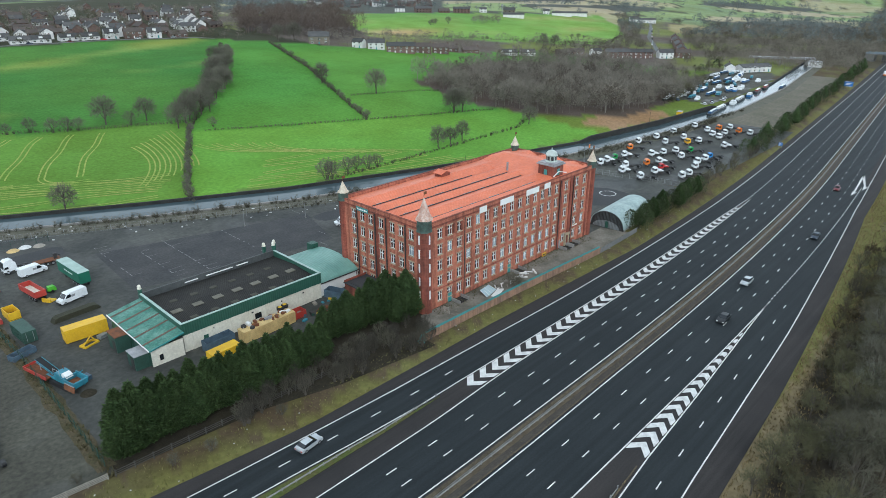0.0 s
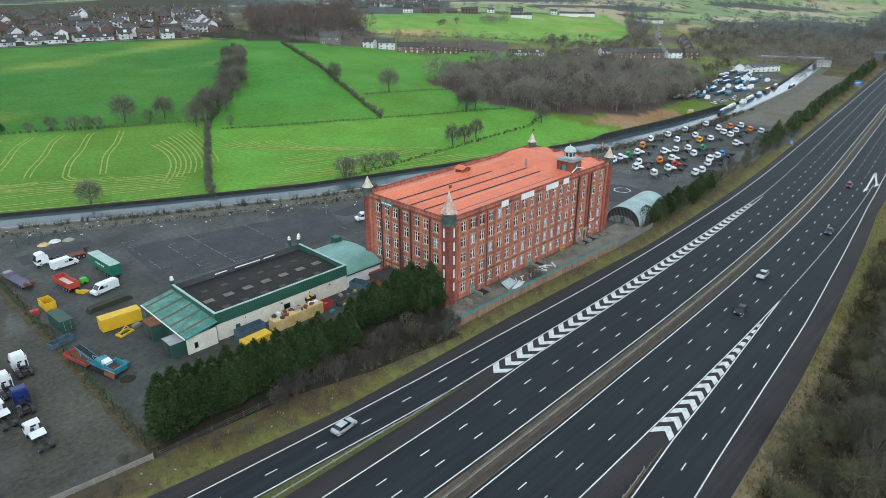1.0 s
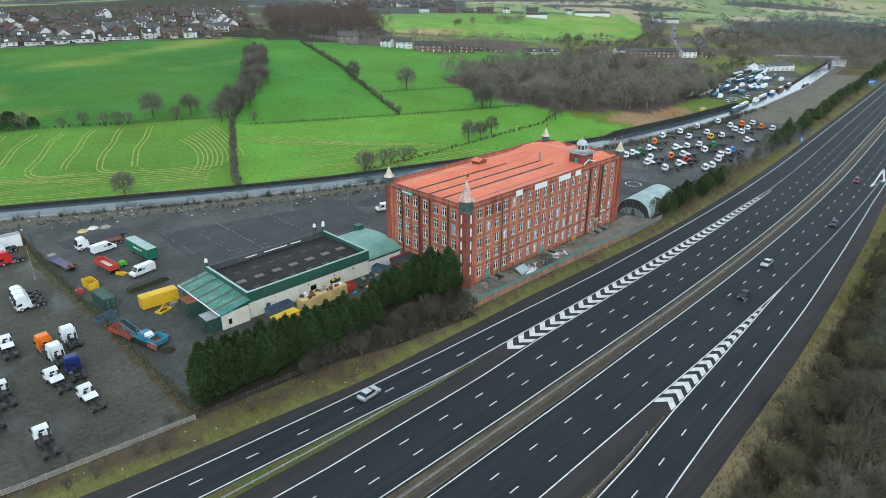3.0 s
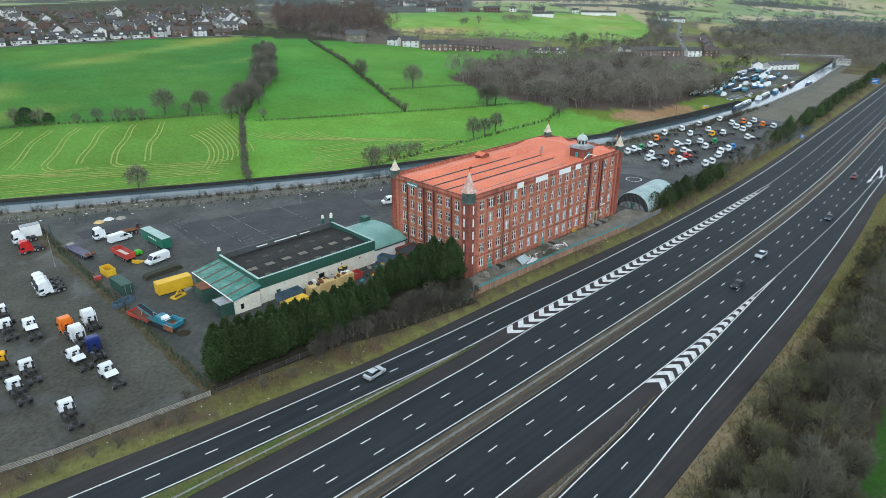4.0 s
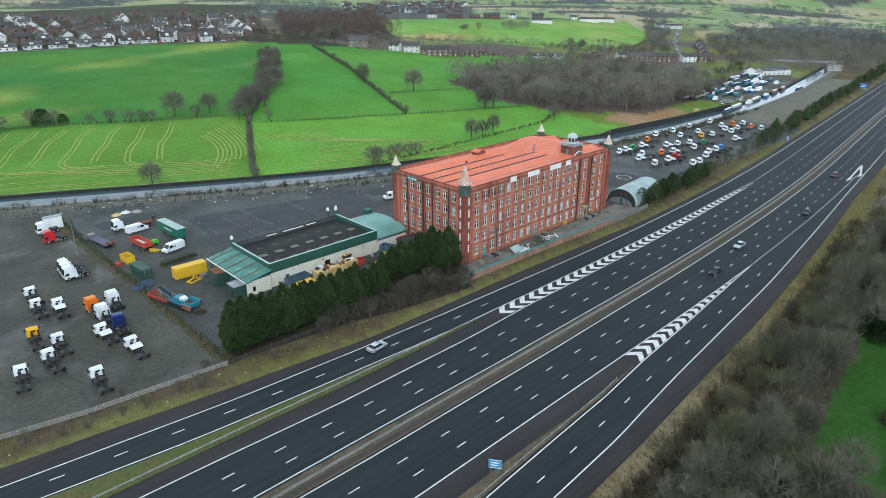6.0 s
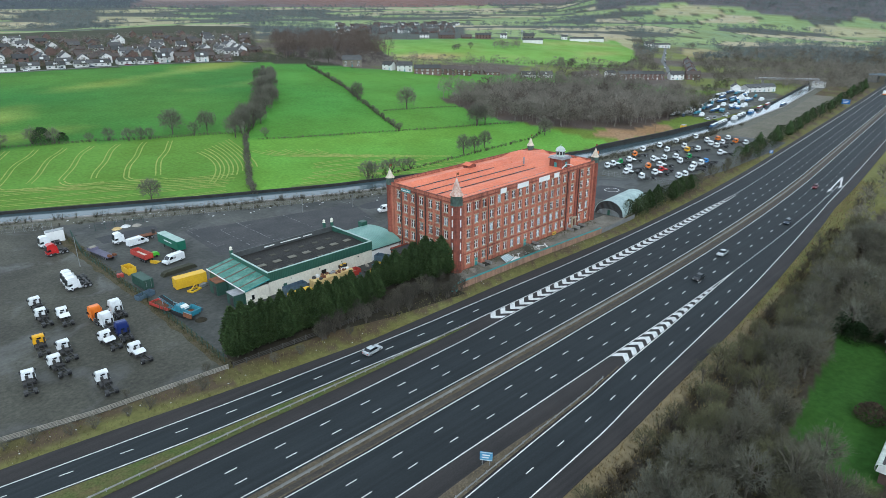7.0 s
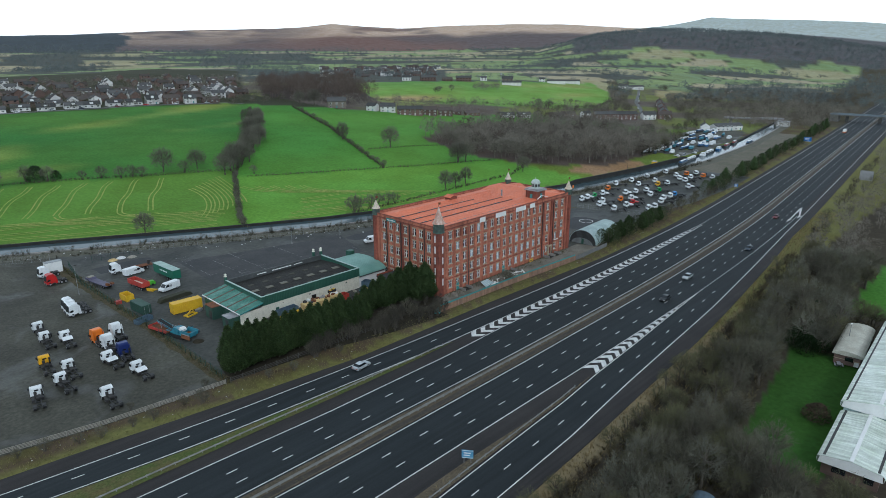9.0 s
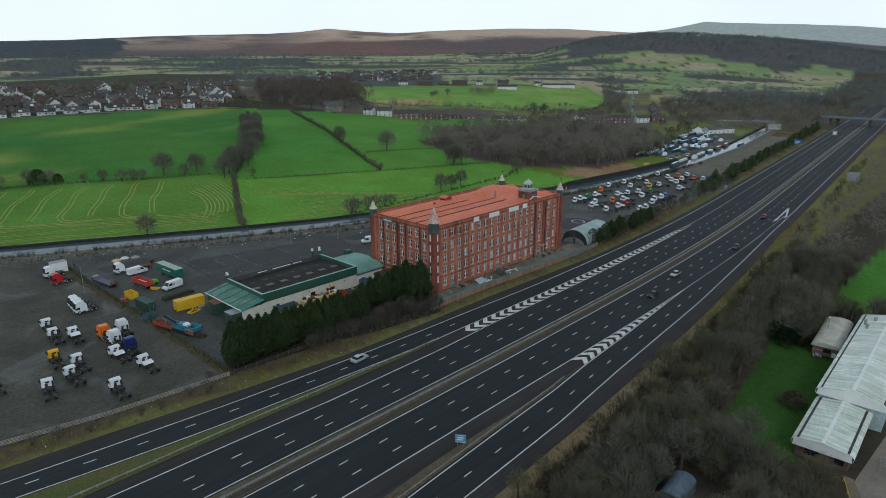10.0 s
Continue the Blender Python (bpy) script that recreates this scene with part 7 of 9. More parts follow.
def tree(kind, x, y, scale=1.0, turn=0.0, label="", group="", z=None):
    """A copy of one kind of tree or shrub, standing on the land."""
    at = pose(x, y, (land(x, y) if z is None else z), 0, 0, turn) @ Matrix.Diagonal((scale, scale, scale, 1))
    if kind not in tree_kinds:
        build = tree_recipes[kind]
        trunk, crown, m1, m2, name, cat, smooth = build()
        t = new(name, trunk.mesh("trunk", m1))
        part("crown", crown, m2, t)
        tagged(t, category=cat)
        tree_kinds[kind] = t
        t.matrix_basis = at
        return tagged(t, label=label, group=group)
    src = tree_kinds[kind]
    t = src.copy()
    scene.collection.objects.link(t)
    for c in src.children:
        o = c.copy()
        scene.collection.objects.link(o)
        o.parent = t
    t.matrix_basis = at
    return tagged(t, label=label, group=group)


def conifer(seed, h, r, count, blunt=1.6):
    rng = random.Random(seed)
    trunk = Geo().tube((0, 0, -0.1), (0, 0, h * 0.9), 0.17, 0.04, 6)
    g = Geo()
    low = 0.1 * h

    def radius(z, a):
        k = (z - low) / (h - low)
        lump = 1 + 0.28 * noise.noise((math.cos(a) * 1.3 + seed, math.sin(a) * 1.3, z * 0.45)) + 0.14 * noise.noise((math.cos(a) * 3, math.sin(a) * 3 + seed, z * 1.3))
        return r * max(0.02, (1 - k ** blunt)) * min(1, 0.55 + k * 3.0) * lump

    rings, n = 12, 12
    for i in range(rings):
        z = low + (h * 0.96 - low) * i / (rings - 1)
        g.v += [(radius(z, 2 * math.pi * j / n) * 0.72 * math.cos(2 * math.pi * j / n), radius(z, 2 * math.pi * j / n) * 0.72 * math.sin(2 * math.pi * j / n), z) for j in range(n)]
    g.f += [(i * n + j, i * n + (j + 1) % n, (i + 1) * n + (j + 1) % n, (i + 1) * n + j) for i in range(rings - 1) for j in range(n)]
    for k in range(count):
        z = low + (h - low) * (1 - math.sqrt(rng.random())) if rng.random() < 0.7 else rng.uniform(low, h)
        a = rng.uniform(0, 2 * math.pi)
        rr = radius(z, a) * rng.uniform(0.68, 1.04)
        p = Vector((rr * math.cos(a), rr * math.sin(a), z))
        d = Vector((math.cos(a + rng.uniform(-0.6, 0.6)), math.sin(a + rng.uniform(-0.6, 0.6)), rng.uniform(-0.1, 1.1))).normalized()
        s = d.cross(Vector((rng.uniform(-1, 1), rng.uniform(-1, 1), 1))).normalized()
        ln, w = rng.uniform(0.3, 0.7), rng.uniform(0.06, 0.13)
        up = Vector((0, 0, 0.06))
        g.add([tuple(p), tuple(p + d * ln * 0.45 + s * w + up), tuple(p + d * ln), tuple(p + d * ln * 0.45 - s * w + up), ], [(0, 1, 2), (0, 2, 3)])
    return trunk, g


def shrub_bush(seed, h, r, count):
    """Evergreen bush: stems and many small leaf clumps."""
    rng = random.Random(seed)
    stem, g = Geo(), Geo()
    for k in range(5):
        stem.tube((0, 0, -0.1), (rng.uniform(-r, r) * 0.6, rng.uniform(-r, r) * 0.6, h * 0.8), 0.05, 0.02, 4)
    for k in range(count):
        a, z = rng.uniform(0, 6.283), h * rng.random() ** 0.8
        rr = r * math.sqrt(max(0.05, 1 - (z / h) ** 2.2)) * rng.uniform(0.55, 1.05) * (1 + 0.3 * noise.noise((math.cos(a) * 2 + seed, math.sin(a) * 2, z)))
        p = Vector((rr * math.cos(a), rr * math.sin(a), z))
        d = Vector((rng.uniform(-1, 1), rng.uniform(-1, 1), rng.uniform(-0.3, 1))).normalized()
        s = d.orthogonal().normalized()
        w = rng.uniform(0.1, 0.22)
        g.add([tuple(p), tuple(p + d * w + s * w * 0.6), tuple(p + d * w * 2), tuple(p + d * w - s * w * 0.6)], [(0, 1, 2, 3)])
    return stem, g


hedge_leaf = mat("hedge_leaves", (0.034, 0.052, 0.019), (0.052, 0.066, 0.028), scale=0.4, rough=0.85, vary=0.3, island=0.35, each=0.2, spec=0.2)
tree_recipes = {
    "field_oak": lambda: (*dome_tree(18, 9.8, 0.5, 13, 9, 11, fork=0.14, thick=0.034, veil=1700), bark, field_twig, "bare_tree", "tree", False),
    "field_ash": lambda: (*dome_tree(19, 10.4, 0.42, 13, 9, 11, fork=0.14, thick=0.034, veil=1700), bark, field_twig, "bare_tree", "tree", False),
    "oak": lambda: (*dome_tree(11, 11.0, 0.46, 11, 8, 9, thick=0.026, veil=520), bark, twig, "bare_tree", "tree", False),
    "ash": lambda: (*dome_tree(12, 11.0, 0.40, 11, 8, 10, thick=0.028, veil=520), bark, twig_pale, "bare_tree", "tree", False),
    "birch": lambda: (*dome_tree(13, 10.0, 0.38, 11, 8, 9, thick=0.026, veil=520), bark, twig, "bare_tree", "tree", False),
    "alder": lambda: (*dome_tree(14, 9.0, 0.42, 11, 8, 9, thick=0.026, veil=520), bark, twig_olive, "bare_tree", "tree", False),
    "sallow": lambda: (*bare_tree(17, 7.5, 1.0, stems=2, depth=4, lean=0.5, thick=0.03), bark, twig_pale, "bare_tree", "tree", False),
    "thicket": lambda: (*dome_tree(15, 4.6, 0.5, 9, 6, 7, thick=0.022, stems=True, veil=350), bark, twig, "bare_shrub", "shrub", False),
    "scrub": lambda: (*dome_tree(16, 5.2, 0.36, 10, 7, 7, thick=0.022, stems=True, veil=300), bark, twig_dark, "bare_shrub", "shrub", False),
    "hedge_bush": lambda: (*dome_tree(26, 4.8, 0.58, 10, 7, 8, thick=0.03, stems=True, veil=450), bark, field_twig, "bare_shrub", "shrub", False),
    "verge_bush": lambda: (*dome_tree(28, 3.2, 0.55, 11, 8, 9, thick=0.016, stems=True, veil=520), bark, twig, "bare_shrub", "shrub", False),
    "lawn_bush": lambda: (*shrub_bush(34, 3.3, 2.7, 1700), bark, mat("russet_leaves", (0.075, 0.055, 0.035), (0.05, 0.04, 0.026), scale=0.5, rough=0.9, vary=0.3, island=0.35, spec=0.15), "leafy_bush", "shrub", False),
    "willow": lambda: (*dome_tree(27, 4.8, 0.5, 9, 6, 7, thick=0.022, stems=True, veil=350), bark, twig_olive, "bare_shrub", "shrub", False),
    "hedge_fir": lambda: (*conifer(24, 8.0, 2.8, 900, 2.0), bark, conifer_leaf, "conifer", "tree", False),
    "cypress": lambda: (*conifer(21, 9.4, 2.5, 4000, 1.7), bark, conifer_leaf, "conifer", "tree", False),
    "cypress_b": lambda: (*conifer(22, 8.9, 2.4, 3700, 1.9), bark, conifer_leaf, "conifer", "tree", False),
    "cypress_c": lambda: (*conifer(23, 9.8, 3.2, 4600, 2.0), bark, conifer_leaf, "conifer", "tree", False),
    "hedge_evergreen": lambda: (*shrub_bush(33, 6.0, 3.0, 1050), bark, hedge_leaf, "evergreen_bush", "shrub", False),
    "laurel": lambda: (*shrub_bush(31, 4.2, 2.6, 2200), bark, shrub_leaf, "evergreen_bush", "shrub", False),
}
prng = random.Random(77)


def jitter(v):
    return prng.uniform(-v, v)


# conifer screen before the warehouse and by the mill's corner
for k in range(20):
    x = -50.6 + 1.95 * k
    tree(("cypress", "cypress_b")[k % 2], x + jitter(0.4), 27.2 + 0.03 * k + jitter(0.6), prng.uniform(1.02, 1.18) * (1 - 0.01 * k), prng.uniform(0, 360), "dense dark green cypress in a tall screen hedge", "cypress screen", 0)
for k in range(14):
    x = -49.0 + 2.4 * k
    tree(("cypress_b", "cypress")[k % 2], x + jitter(0.4), 30.8 + jitter(0.5), prng.uniform(1.0, 1.12) * (1 - 0.014 * k), prng.uniform(0, 360), "dense dark green cypress in a tall screen hedge", "cypress screen", 0)
for x, y, s, kind in ((-9.0, 32.6, 0.9, "cypress_b"), (-6.2, 32.2, 0.95, "cypress"), (-3.4, 32.0, 0.98, "cypress_c"), (-0.4, 31.6, 0.98, "cypress"), (2.6, 31.2, 1.05, "cypress_c"), (6.0, 30.8, 1.15, "cypress_c"), (8.6, 30.9, 1.0, "cypress"), (3.8, 33.6, 1.0, "cypress"), (9.6, 28.4, 1.12, "cypress_c"), (6.2, 27.6, 0.95, "cypress_b")):
    tree(kind, x, y, s, prng.uniform(0, 360), "dense dark green cypress beside the mill corner", "cypress clump", 0)
for k in range(66):
    x = -34 + 44 * prng.random()
    low = 20.6 - 0.13 * max(0, x + 30) if x < 0 else 16.8
    tree(("scrub", "thicket", "scrub", "scrub")[k % 4], x, low + prng.random() * (26.0 - low), prng.uniform(0.6, 0.95), prng.uniform(0, 360), "leafless brown scrub below the cypress trees", "scrub by the slip road", 0)
for x, y, s in ((-61, 20.5, 0.75), (-64, 22.4, 0.5), (-70.5, 21.3, 0.62), (-74, 22, 0.5), (-79.5, 22.4, 0.6), (-83, 23.5, 0.5), (-88, 25.4, 0.6), (-92, 26.5, 0.45), (-46, 20.2, 0.5), (-40.5, 19.0, 0.55), (-28, 18.8, 0.5), (-57.5, 26.4, 0.45), (-72, 28.5, 0.4), (36.6, 19.0, 0.95), (37.6, 21.4, 0.8)):
    tree("verge_bush", x, y, s * 1.5, prng.uniform(0, 360), "small leafless bush on the roadside verge", "verge bushes", 0)

# hedge along the far verge
for k in range(24):
    x = 91 + 2.1 * k
    tree(("hedge_evergreen", "hedge_evergreen", "cypress_c", "hedge_evergreen")[k % 4], x, table(LEFT_EDGE, x) + bend(x) + 7.2 + jitter(1.2), prng.uniform(0.8, 1.1) * (0.68 if k % 4 == 2 else 1.0), prng.uniform(0, 360), "dark evergreen in the hedge above the motorway", "motorway hedge", 0)
for k in range(32):
    x = 138 + 3.3 * k
    tree(("scrub", "thicket", "willow")[k % 3], x, table(LEFT_EDGE, x) + bend(x) + 7.5 + jitter(2.2), prng.uniform(0.75, 1.1), prng.uniform(0, 360), "leafless scrub in the hedge above the motorway", "motorway hedge", 0)
for k in range(74):
    x = 205 + 4.75 * k + jitter(1.5)
    y = table(LEFT_EDGE, x) + bend(x) + 8 + jitter(2.2)
    tree(("hedge_evergreen", "hedge_fir", "hedge_evergreen", "hedge_evergreen", "willow")[k % 5], x, y, prng.uniform(0.85, 1.2), prng.uniform(0, 360), "dark evergreen in the long hedge above the motorway", "motorway hedge", 0)


# woodland beside the exit slip road
def clear_of(x, y):
    if -3 < x < 51 and -76 < y < -60.6 + 0.105 * x:
        return False
    if -1.5 < x < 72 and y < -63.5 and x > 44 or (x > -3 and x < 70 and y < -71):
        return False
    if -34 < x < -17 and -70 < y < -61.5:
        return False
    if -8 < x < 3 and y < -70 or (x > -14 and x < 2 and y < -82):
        return False
    return not (82 < x < 190 and -96 < y < -60)


count = 0
while count < 400:
    x, y = prng.uniform(-66, 120), 0.0
    edge_y = table(RIGHT_EDGE, x) + bend(x)
    y = edge_y - 3.2 - prng.random() ** 1.1 * 40
    if not clear_of(x, y):
        continue
    d = edge_y - y
    kind = prng.choice(("willow", "alder", "willow", "scrub", "alder")) if d < 10 else prng.choice(("ash", "birch", "alder", "oak", "alder", "sallow", "birch", "oak"))
    tree(kind, x, y, prng.uniform(0.55, 0.8) if d < 10 else prng.uniform(0.7, 1.05), prng.uniform(0, 360), "leafless tree in the wood beside the motorway" if d >= 9 else "leafless scrub at the edge of the roadside wood", "roadside wood")
    count += 1
for k in range(20):
    x = 112 + 12.4 * k + jitter(3)
    y = table(RIGHT_EDGE, x) + bend(x) - 4.0 - prng.random() * 9
    if clear_of(x, y):
        tree(("willow", "thicket", "willow", "scrub")[k % 4], x, y, prng.uniform(1.1, 1.6), prng.uniform(0, 360), "leafless scrub at the edge of the roadside wood", "roadside wood")
for x, y, s in ((49, -60, 1.1), (53, -62, 1.0), (52, -57, 1.1), (57, -60, 1.0), (61, -58, 1.0), (70, -60, 1.0), (76, -55, 0.9)):
    tree("laurel", x, y, s, prng.uniform(0, 360), "dark evergreen bush at the edge of the lawn", "evergreen bushes")

tree("lawn_bush", 19.6, -69.9, 0.95, 0, "dense round russet bush on the lawn", "")

# field trees and hedgerows
for kind, x, y, s in (("field_oak", 28, 243, 1.5), ("field_oak", 44, 238, 1.25), ("hedge_bush", 0, 251, 1.50), ("hedge_bush", 7, 245, 1.50), ("hedge_bush", 12, 243, 1.50), ("hedge_bush", 16, 241, 1.38), ("hedge_bush", -8, 254, 1.12), ("field_oak", -18.2, 154.5, 1.04), ("field_oak", 163.7, 217, 1.56), ("field_ash", 154, 254, 1.30), ("field_oak", 167, 161, 1.49), ("field_oak", 173, 160, 1.43), ("field_oak", 170, 163, 1.30), ("field_ash", 118.8, 125, 1.04), ("field_ash", 126.4, 125, 0.85), ("field_ash", 134.6, 125.5, 0.98), ("hedge_bush", 59, 123, 1.88), ("hedge_bush", 61, 122.5, 1.62), ("hedge_bush", 69, 124, 1.50), ("hedge_bush", 73, 123.5, 1.50), ("hedge_bush", 78, 122.5, 1.38), ("hedge_bush", 82, 122, 1.25), ("field_oak", 181, 123.5, 1.10), ("hedge_bush", 36, 236, 1.50), ("hedge_bush", 62, 211, 1.12), ("hedge_bush", -43, 266, 2.00), ("field_oak", -50, 258, 1.43), ("laurel", -25, 267, 1.7), ("hedge_bush", -29, 268, 1.88), ("laurel", -17, 264, 1.0), ("hedge_bush", -21, 263, 1.75)):
    tree(kind, x, y, s, prng.uniform(0, 360), "leafless field tree standing alone in grass" if kind in ("field_oak", "field_ash", "ash", "birch") else "bush in a field hedge", "field trees")
for k in range(30):
    y = 139 + k * 2.6
    tree("hedge_bush", table(HEDGE_A, y) + jitter(0.8), y, prng.uniform(0.55, 0.8), prng.uniform(0, 360), "leafless bush in the hedge between two fields", "field hedge")
for k in range(30):
    y = 218 + k * 4.6 + jitter(2)
    tree(prng.choice(("field_oak", "field_ash")), table(HEDGE_A, y) + jitter(6), y, prng.uniform(1.0, 1.6), prng.uniform(0, 360), "leafless tree in the line between two fields", "field tree line")
for k in range(22):
    y = 182 + k * 9 + jitter(3)
    tree("hedge_bush", table(HEDGE_D, y) + jitter(1.5), y, prng.uniform(0.5, 1.1), prng.uniform(0, 360), "leafless bush in the hedge between two fields", "field hedge")


for kind, x, y, s in (("hedge_bush", 470, 478, 1.5), ("hedge_bush", 478, 482, 1.6), ("hedge_bush", 485, 485, 1.5), ("hedge_bush", 504, 483, 1.9), ("field_ash", 486, 333, 1.3), ("field_oak", 495, 326, 1.25), ("hedge_bush", 563, 350, 1.2), ("hedge_bush", 570, 346, 1.4), ("hedge_bush", 577, 343, 0.9)):
    tree(kind, x, y, s, prng.uniform(0, 360), "leafless tree standing in the far meadow" if "field" in kind else "leafless bush standing in the far meadow", "meadow trees")
tree("field_oak", 236, 402, 1.7, 40, "great leafless tree beside the old barn", "field trees")
tree("field_oak", 226, 410, 1.5, 90, "great leafless tree beside the old barn", "field trees")


def scatter_mesh(name, spots, maker, material, label, category):
    """One joined body of many small plants, for what nobody could count."""
    g = Geo()
    for x, y, s in spots:
        maker(g, x, y, land(x, y), s)
    return tagged(part(name, g, material), label, category, kind="stuff")


srng = random.Random(41)
wood_twig = mat("wood_twigs", (0.235, 0.212, 0.178), (0.155, 0.138, 0.112), scale=0.11, rough=0.95, vary=0.15, island=0.1, spec=0.1)


def spike(g, a, e, w):
    d = Vector(e) - Vector(a)
    u = d.cross(Vector((srng.uniform(-1, 1), srng.uniform(-1, 1), srng.uniform(-1, 1)))).normalized() * w
    g.add([tuple(Vector(a) - u), tuple(Vector(a) + u), tuple(e)], [(0, 1, 2)])


def brush(g, x, y, z, s):
    """A little bare bush: a fan of thin tapering stems with side twigs."""
    for k in range(12):
        a, t = srng.uniform(0, 6.283), srng.uniform(0.15, 0.9)
        l = s * srng.uniform(0.6, 1.1)
        e = Vector((x + l * math.cos(a) * t, y + l * math.sin(a) * t, z + l))
        spike(g, (x, y, z - 0.05), e, 0.05)
        for j in range(3):
            p = Vector((x, y, z)).lerp(e, srng.uniform(0.35, 0.95))
            spike(g, p, p + Vector((srng.uniform(-1, 1), srng.uniform(-1, 1), srng.uniform(-0.2, 1))) * l * 0.3, 0.05)


def crown_pattern(seed, count, length, width, wide=0.38, heart=0.35):
    """Corners of the twigs of one bare tree a metre high: slivers set over a lumpy rounded crown, with a trunk and limbs."""
    r = np.random.default_rng(seed)
    up = r.uniform(-0.7, 1.0, count)
    a = r.uniform(0, 2 * np.pi, count)
    q = np.sqrt(np.maximum(0.04, 1 - up * up))
    u = np.stack([q * np.cos(a), q * np.sin(a), up], 1)
    lobes = r.normal(size=(6, 3))
    lobes /= np.linalg.norm(lobes, axis=1)[:, None]
    bump = 0.72 + 0.3 * np.max(u @ lobes.T, axis=1)
    k = r.uniform(heart, 1.0, count) ** 0.6 * bump
    p = u * k[:, None] * np.array([wide, wide, 0.42]) + np.array([0, 0, 0.56])
    d = u * 0.8 + r.uniform(-0.7, 0.7, (count, 3)) + np.array([0, 0, 0.25])
    d /= np.linalg.norm(d, axis=1)[:, None]
    side = np.cross(d, r.normal(size=(count, 3)))
    side *= width / np.linalg.norm(side, axis=1)[:, None]
    e = p + d * (length * r.uniform(0.7, 1.3, count))[:, None]
    tris = np.stack([p - side, p + side, e], 1)
    stem = []
    for i in range(3):
        t = i * 2.09
        stem.append([(0.014 * math.cos(t), 0.014 * math.sin(t), -0.02), (0.014 * math.cos(t + 2.09), 0.014 * math.sin(t + 2.09), -0.02), (0, 0, 0.6)])
    for i in range(5):
        t, z = r.uniform(0, 6.28), r.uniform(0.22, 0.4)
        stem.append([(0.006, -0.006, z), (-0.006, 0.006, z), (0.26 * math.cos(t), 0.26 * math.sin(t), z + 0.3)])
    return np.concatenate([tris, np.array(stem)])


def stand(name, spots, patterns, material, label, category):
    """One joined body of many bare trees, each a turned and sized copy of one of a few patterns."""
    r = np.random.default_rng(len(spots))
    out = []
    for k, (x, y, s) in enumerate(spots):
        t, flat = r.uniform(0, 6.28), r.uniform(0.85, 1.15)
        c, n = math.cos(t) * flat, math.sin(t) * flat
        m = np.array([[c, -n, 0], [n, c, 0], [0, 0, r.uniform(0.88, 1.12)]]) * s
        out.append(patterns[k % len(patterns)].reshape(-1, 3) @ m.T + np.array([x, y, land(x, y)]))
    v = np.concatenate(out)
    me = bpy.data.meshes.new(name)
    me.from_pydata(v.tolist(), [], np.arange(len(v)).reshape(-1, 3).tolist())
    me.materials.append(material)
    return tagged(new(name, me), label, category, kind="stuff")


near_crowns = [crown_pattern(60 + i, 300, 0.085, 0.0105, 0.34 + 0.03 * i) for i in range(4)]
mid_crowns = [crown_pattern(70 + i, 115, 0.10, 0.015, 0.34 + 0.03 * i) for i in range(4)]
far_crowns = [crown_pattern(80 + i, 48, 0.13, 0.04, 0.4 + 0.03 * i, 0.12) for i in range(4)]
bush_crowns = [crown_pattern(90 + i, 80, 0.12, 0.045, 0.5 + 0.05 * i, 0.05) for i in range(3)]


def line_spots(table_xy, step, low, high, wobble):
    out = []
    for (a, b), (c, d) in zip(table_xy, table_xy[1:]):
        n = max(1, int(math.hypot(c - a, d - b) / step))
        out += [(a + (c - a) * i / n + srng.uniform(-wobble, wobble), b + (d - b) * i / n + srng.uniform(-wobble, wobble), srng.uniform(low, high)) for i in range(n)]
    return out


spots = line_spots(HEDGE_L, 1.1, 1.0, 1.9, 0.5) + line_spots(HEDGE_R, 0.9, 0.6, 1.5, 0.6) + line_spots(tuple((b, a) for a, b in HEDGE_A if 130 < a < 420), 0.8, 1.2, 2.6, 1.2)
spots += line_spots(tuple((b, a) for a, b in HEDGE_D), 0.7, 1.2, 2.8, 0.9) + line_spots(((148, 220), (201, 203)), 1.2, 0.8, 1.6, 0.4) + line_spots(((62, 122), (82, 122), (116, 122), (171, 123), (204, 137)), 0.8, 0.6, 1.5, 0.9)
scatter_mesh("hedgerow", spots, brush, twig, "ragged leafless hedgerows dividing the fields", "hedge")
spots = [(x, canal_y(x) - 8 + srng.uniform(-1.4, 1.0), srng.uniform(1.0, 3.0)) for x in [srng.uniform(-150, 300) for _ in range(520)] if noise.noise((x * 0.06, 0, 3)) > -0.28]
spots += [(x, canal_y(x) - 11 + srng.uniform(-1, 1), srng.uniform(1.0, 2.4)) for x in [srng.uniform(150, 262) for _ in range(140)]]
spots += [(x, canal_y(x) - 14 + srng.uniform(-2.5, 2.0), srng.uniform(0.5, 1.3)) for x in [srng.uniform(-110, 60) for _ in range(170)]]
scatter_mesh("towpath_scrub", spots, brush, twig, "low leafless scrub along the towpath", "shrub")
spots = []
while len(spots) < 900:
    x, y = srng.uniform(185, 475), srng.uniform(98, 305)
    if inside(WOOD, x, y):
        spots.append((x, y, srng.choice((7, 9, 11, 12, 14, 16)) * srng.uniform(0.9, 1.1) * (0.6 if y > 235 and x < 350 else 1)))
wood_dark = mat("wood_dark_twigs", (0.13, 0.113, 0.09), (0.09, 0.078, 0.062), scale=0.11, rough=0.95, vary=0.15, island=0.1, spec=0.1)
wood_pale = mat("wood_pale_twigs", (0.23, 0.21, 0.178), (0.165, 0.152, 0.125), scale=0.11, rough=0.95, vary=0.15, island=0.1, spec=0.1)
for shade, word, first, last in ((wood_twig, "brown", 0, 400), (wood_dark, "dark brown", 400, 610), (wood_pale, "pale grey", 610, 900)):
    stand("woodland", spots[first:last], near_crowns, shade, "dense leafless " + word + " trees of the wood beyond the canal", "wood")
spots = []
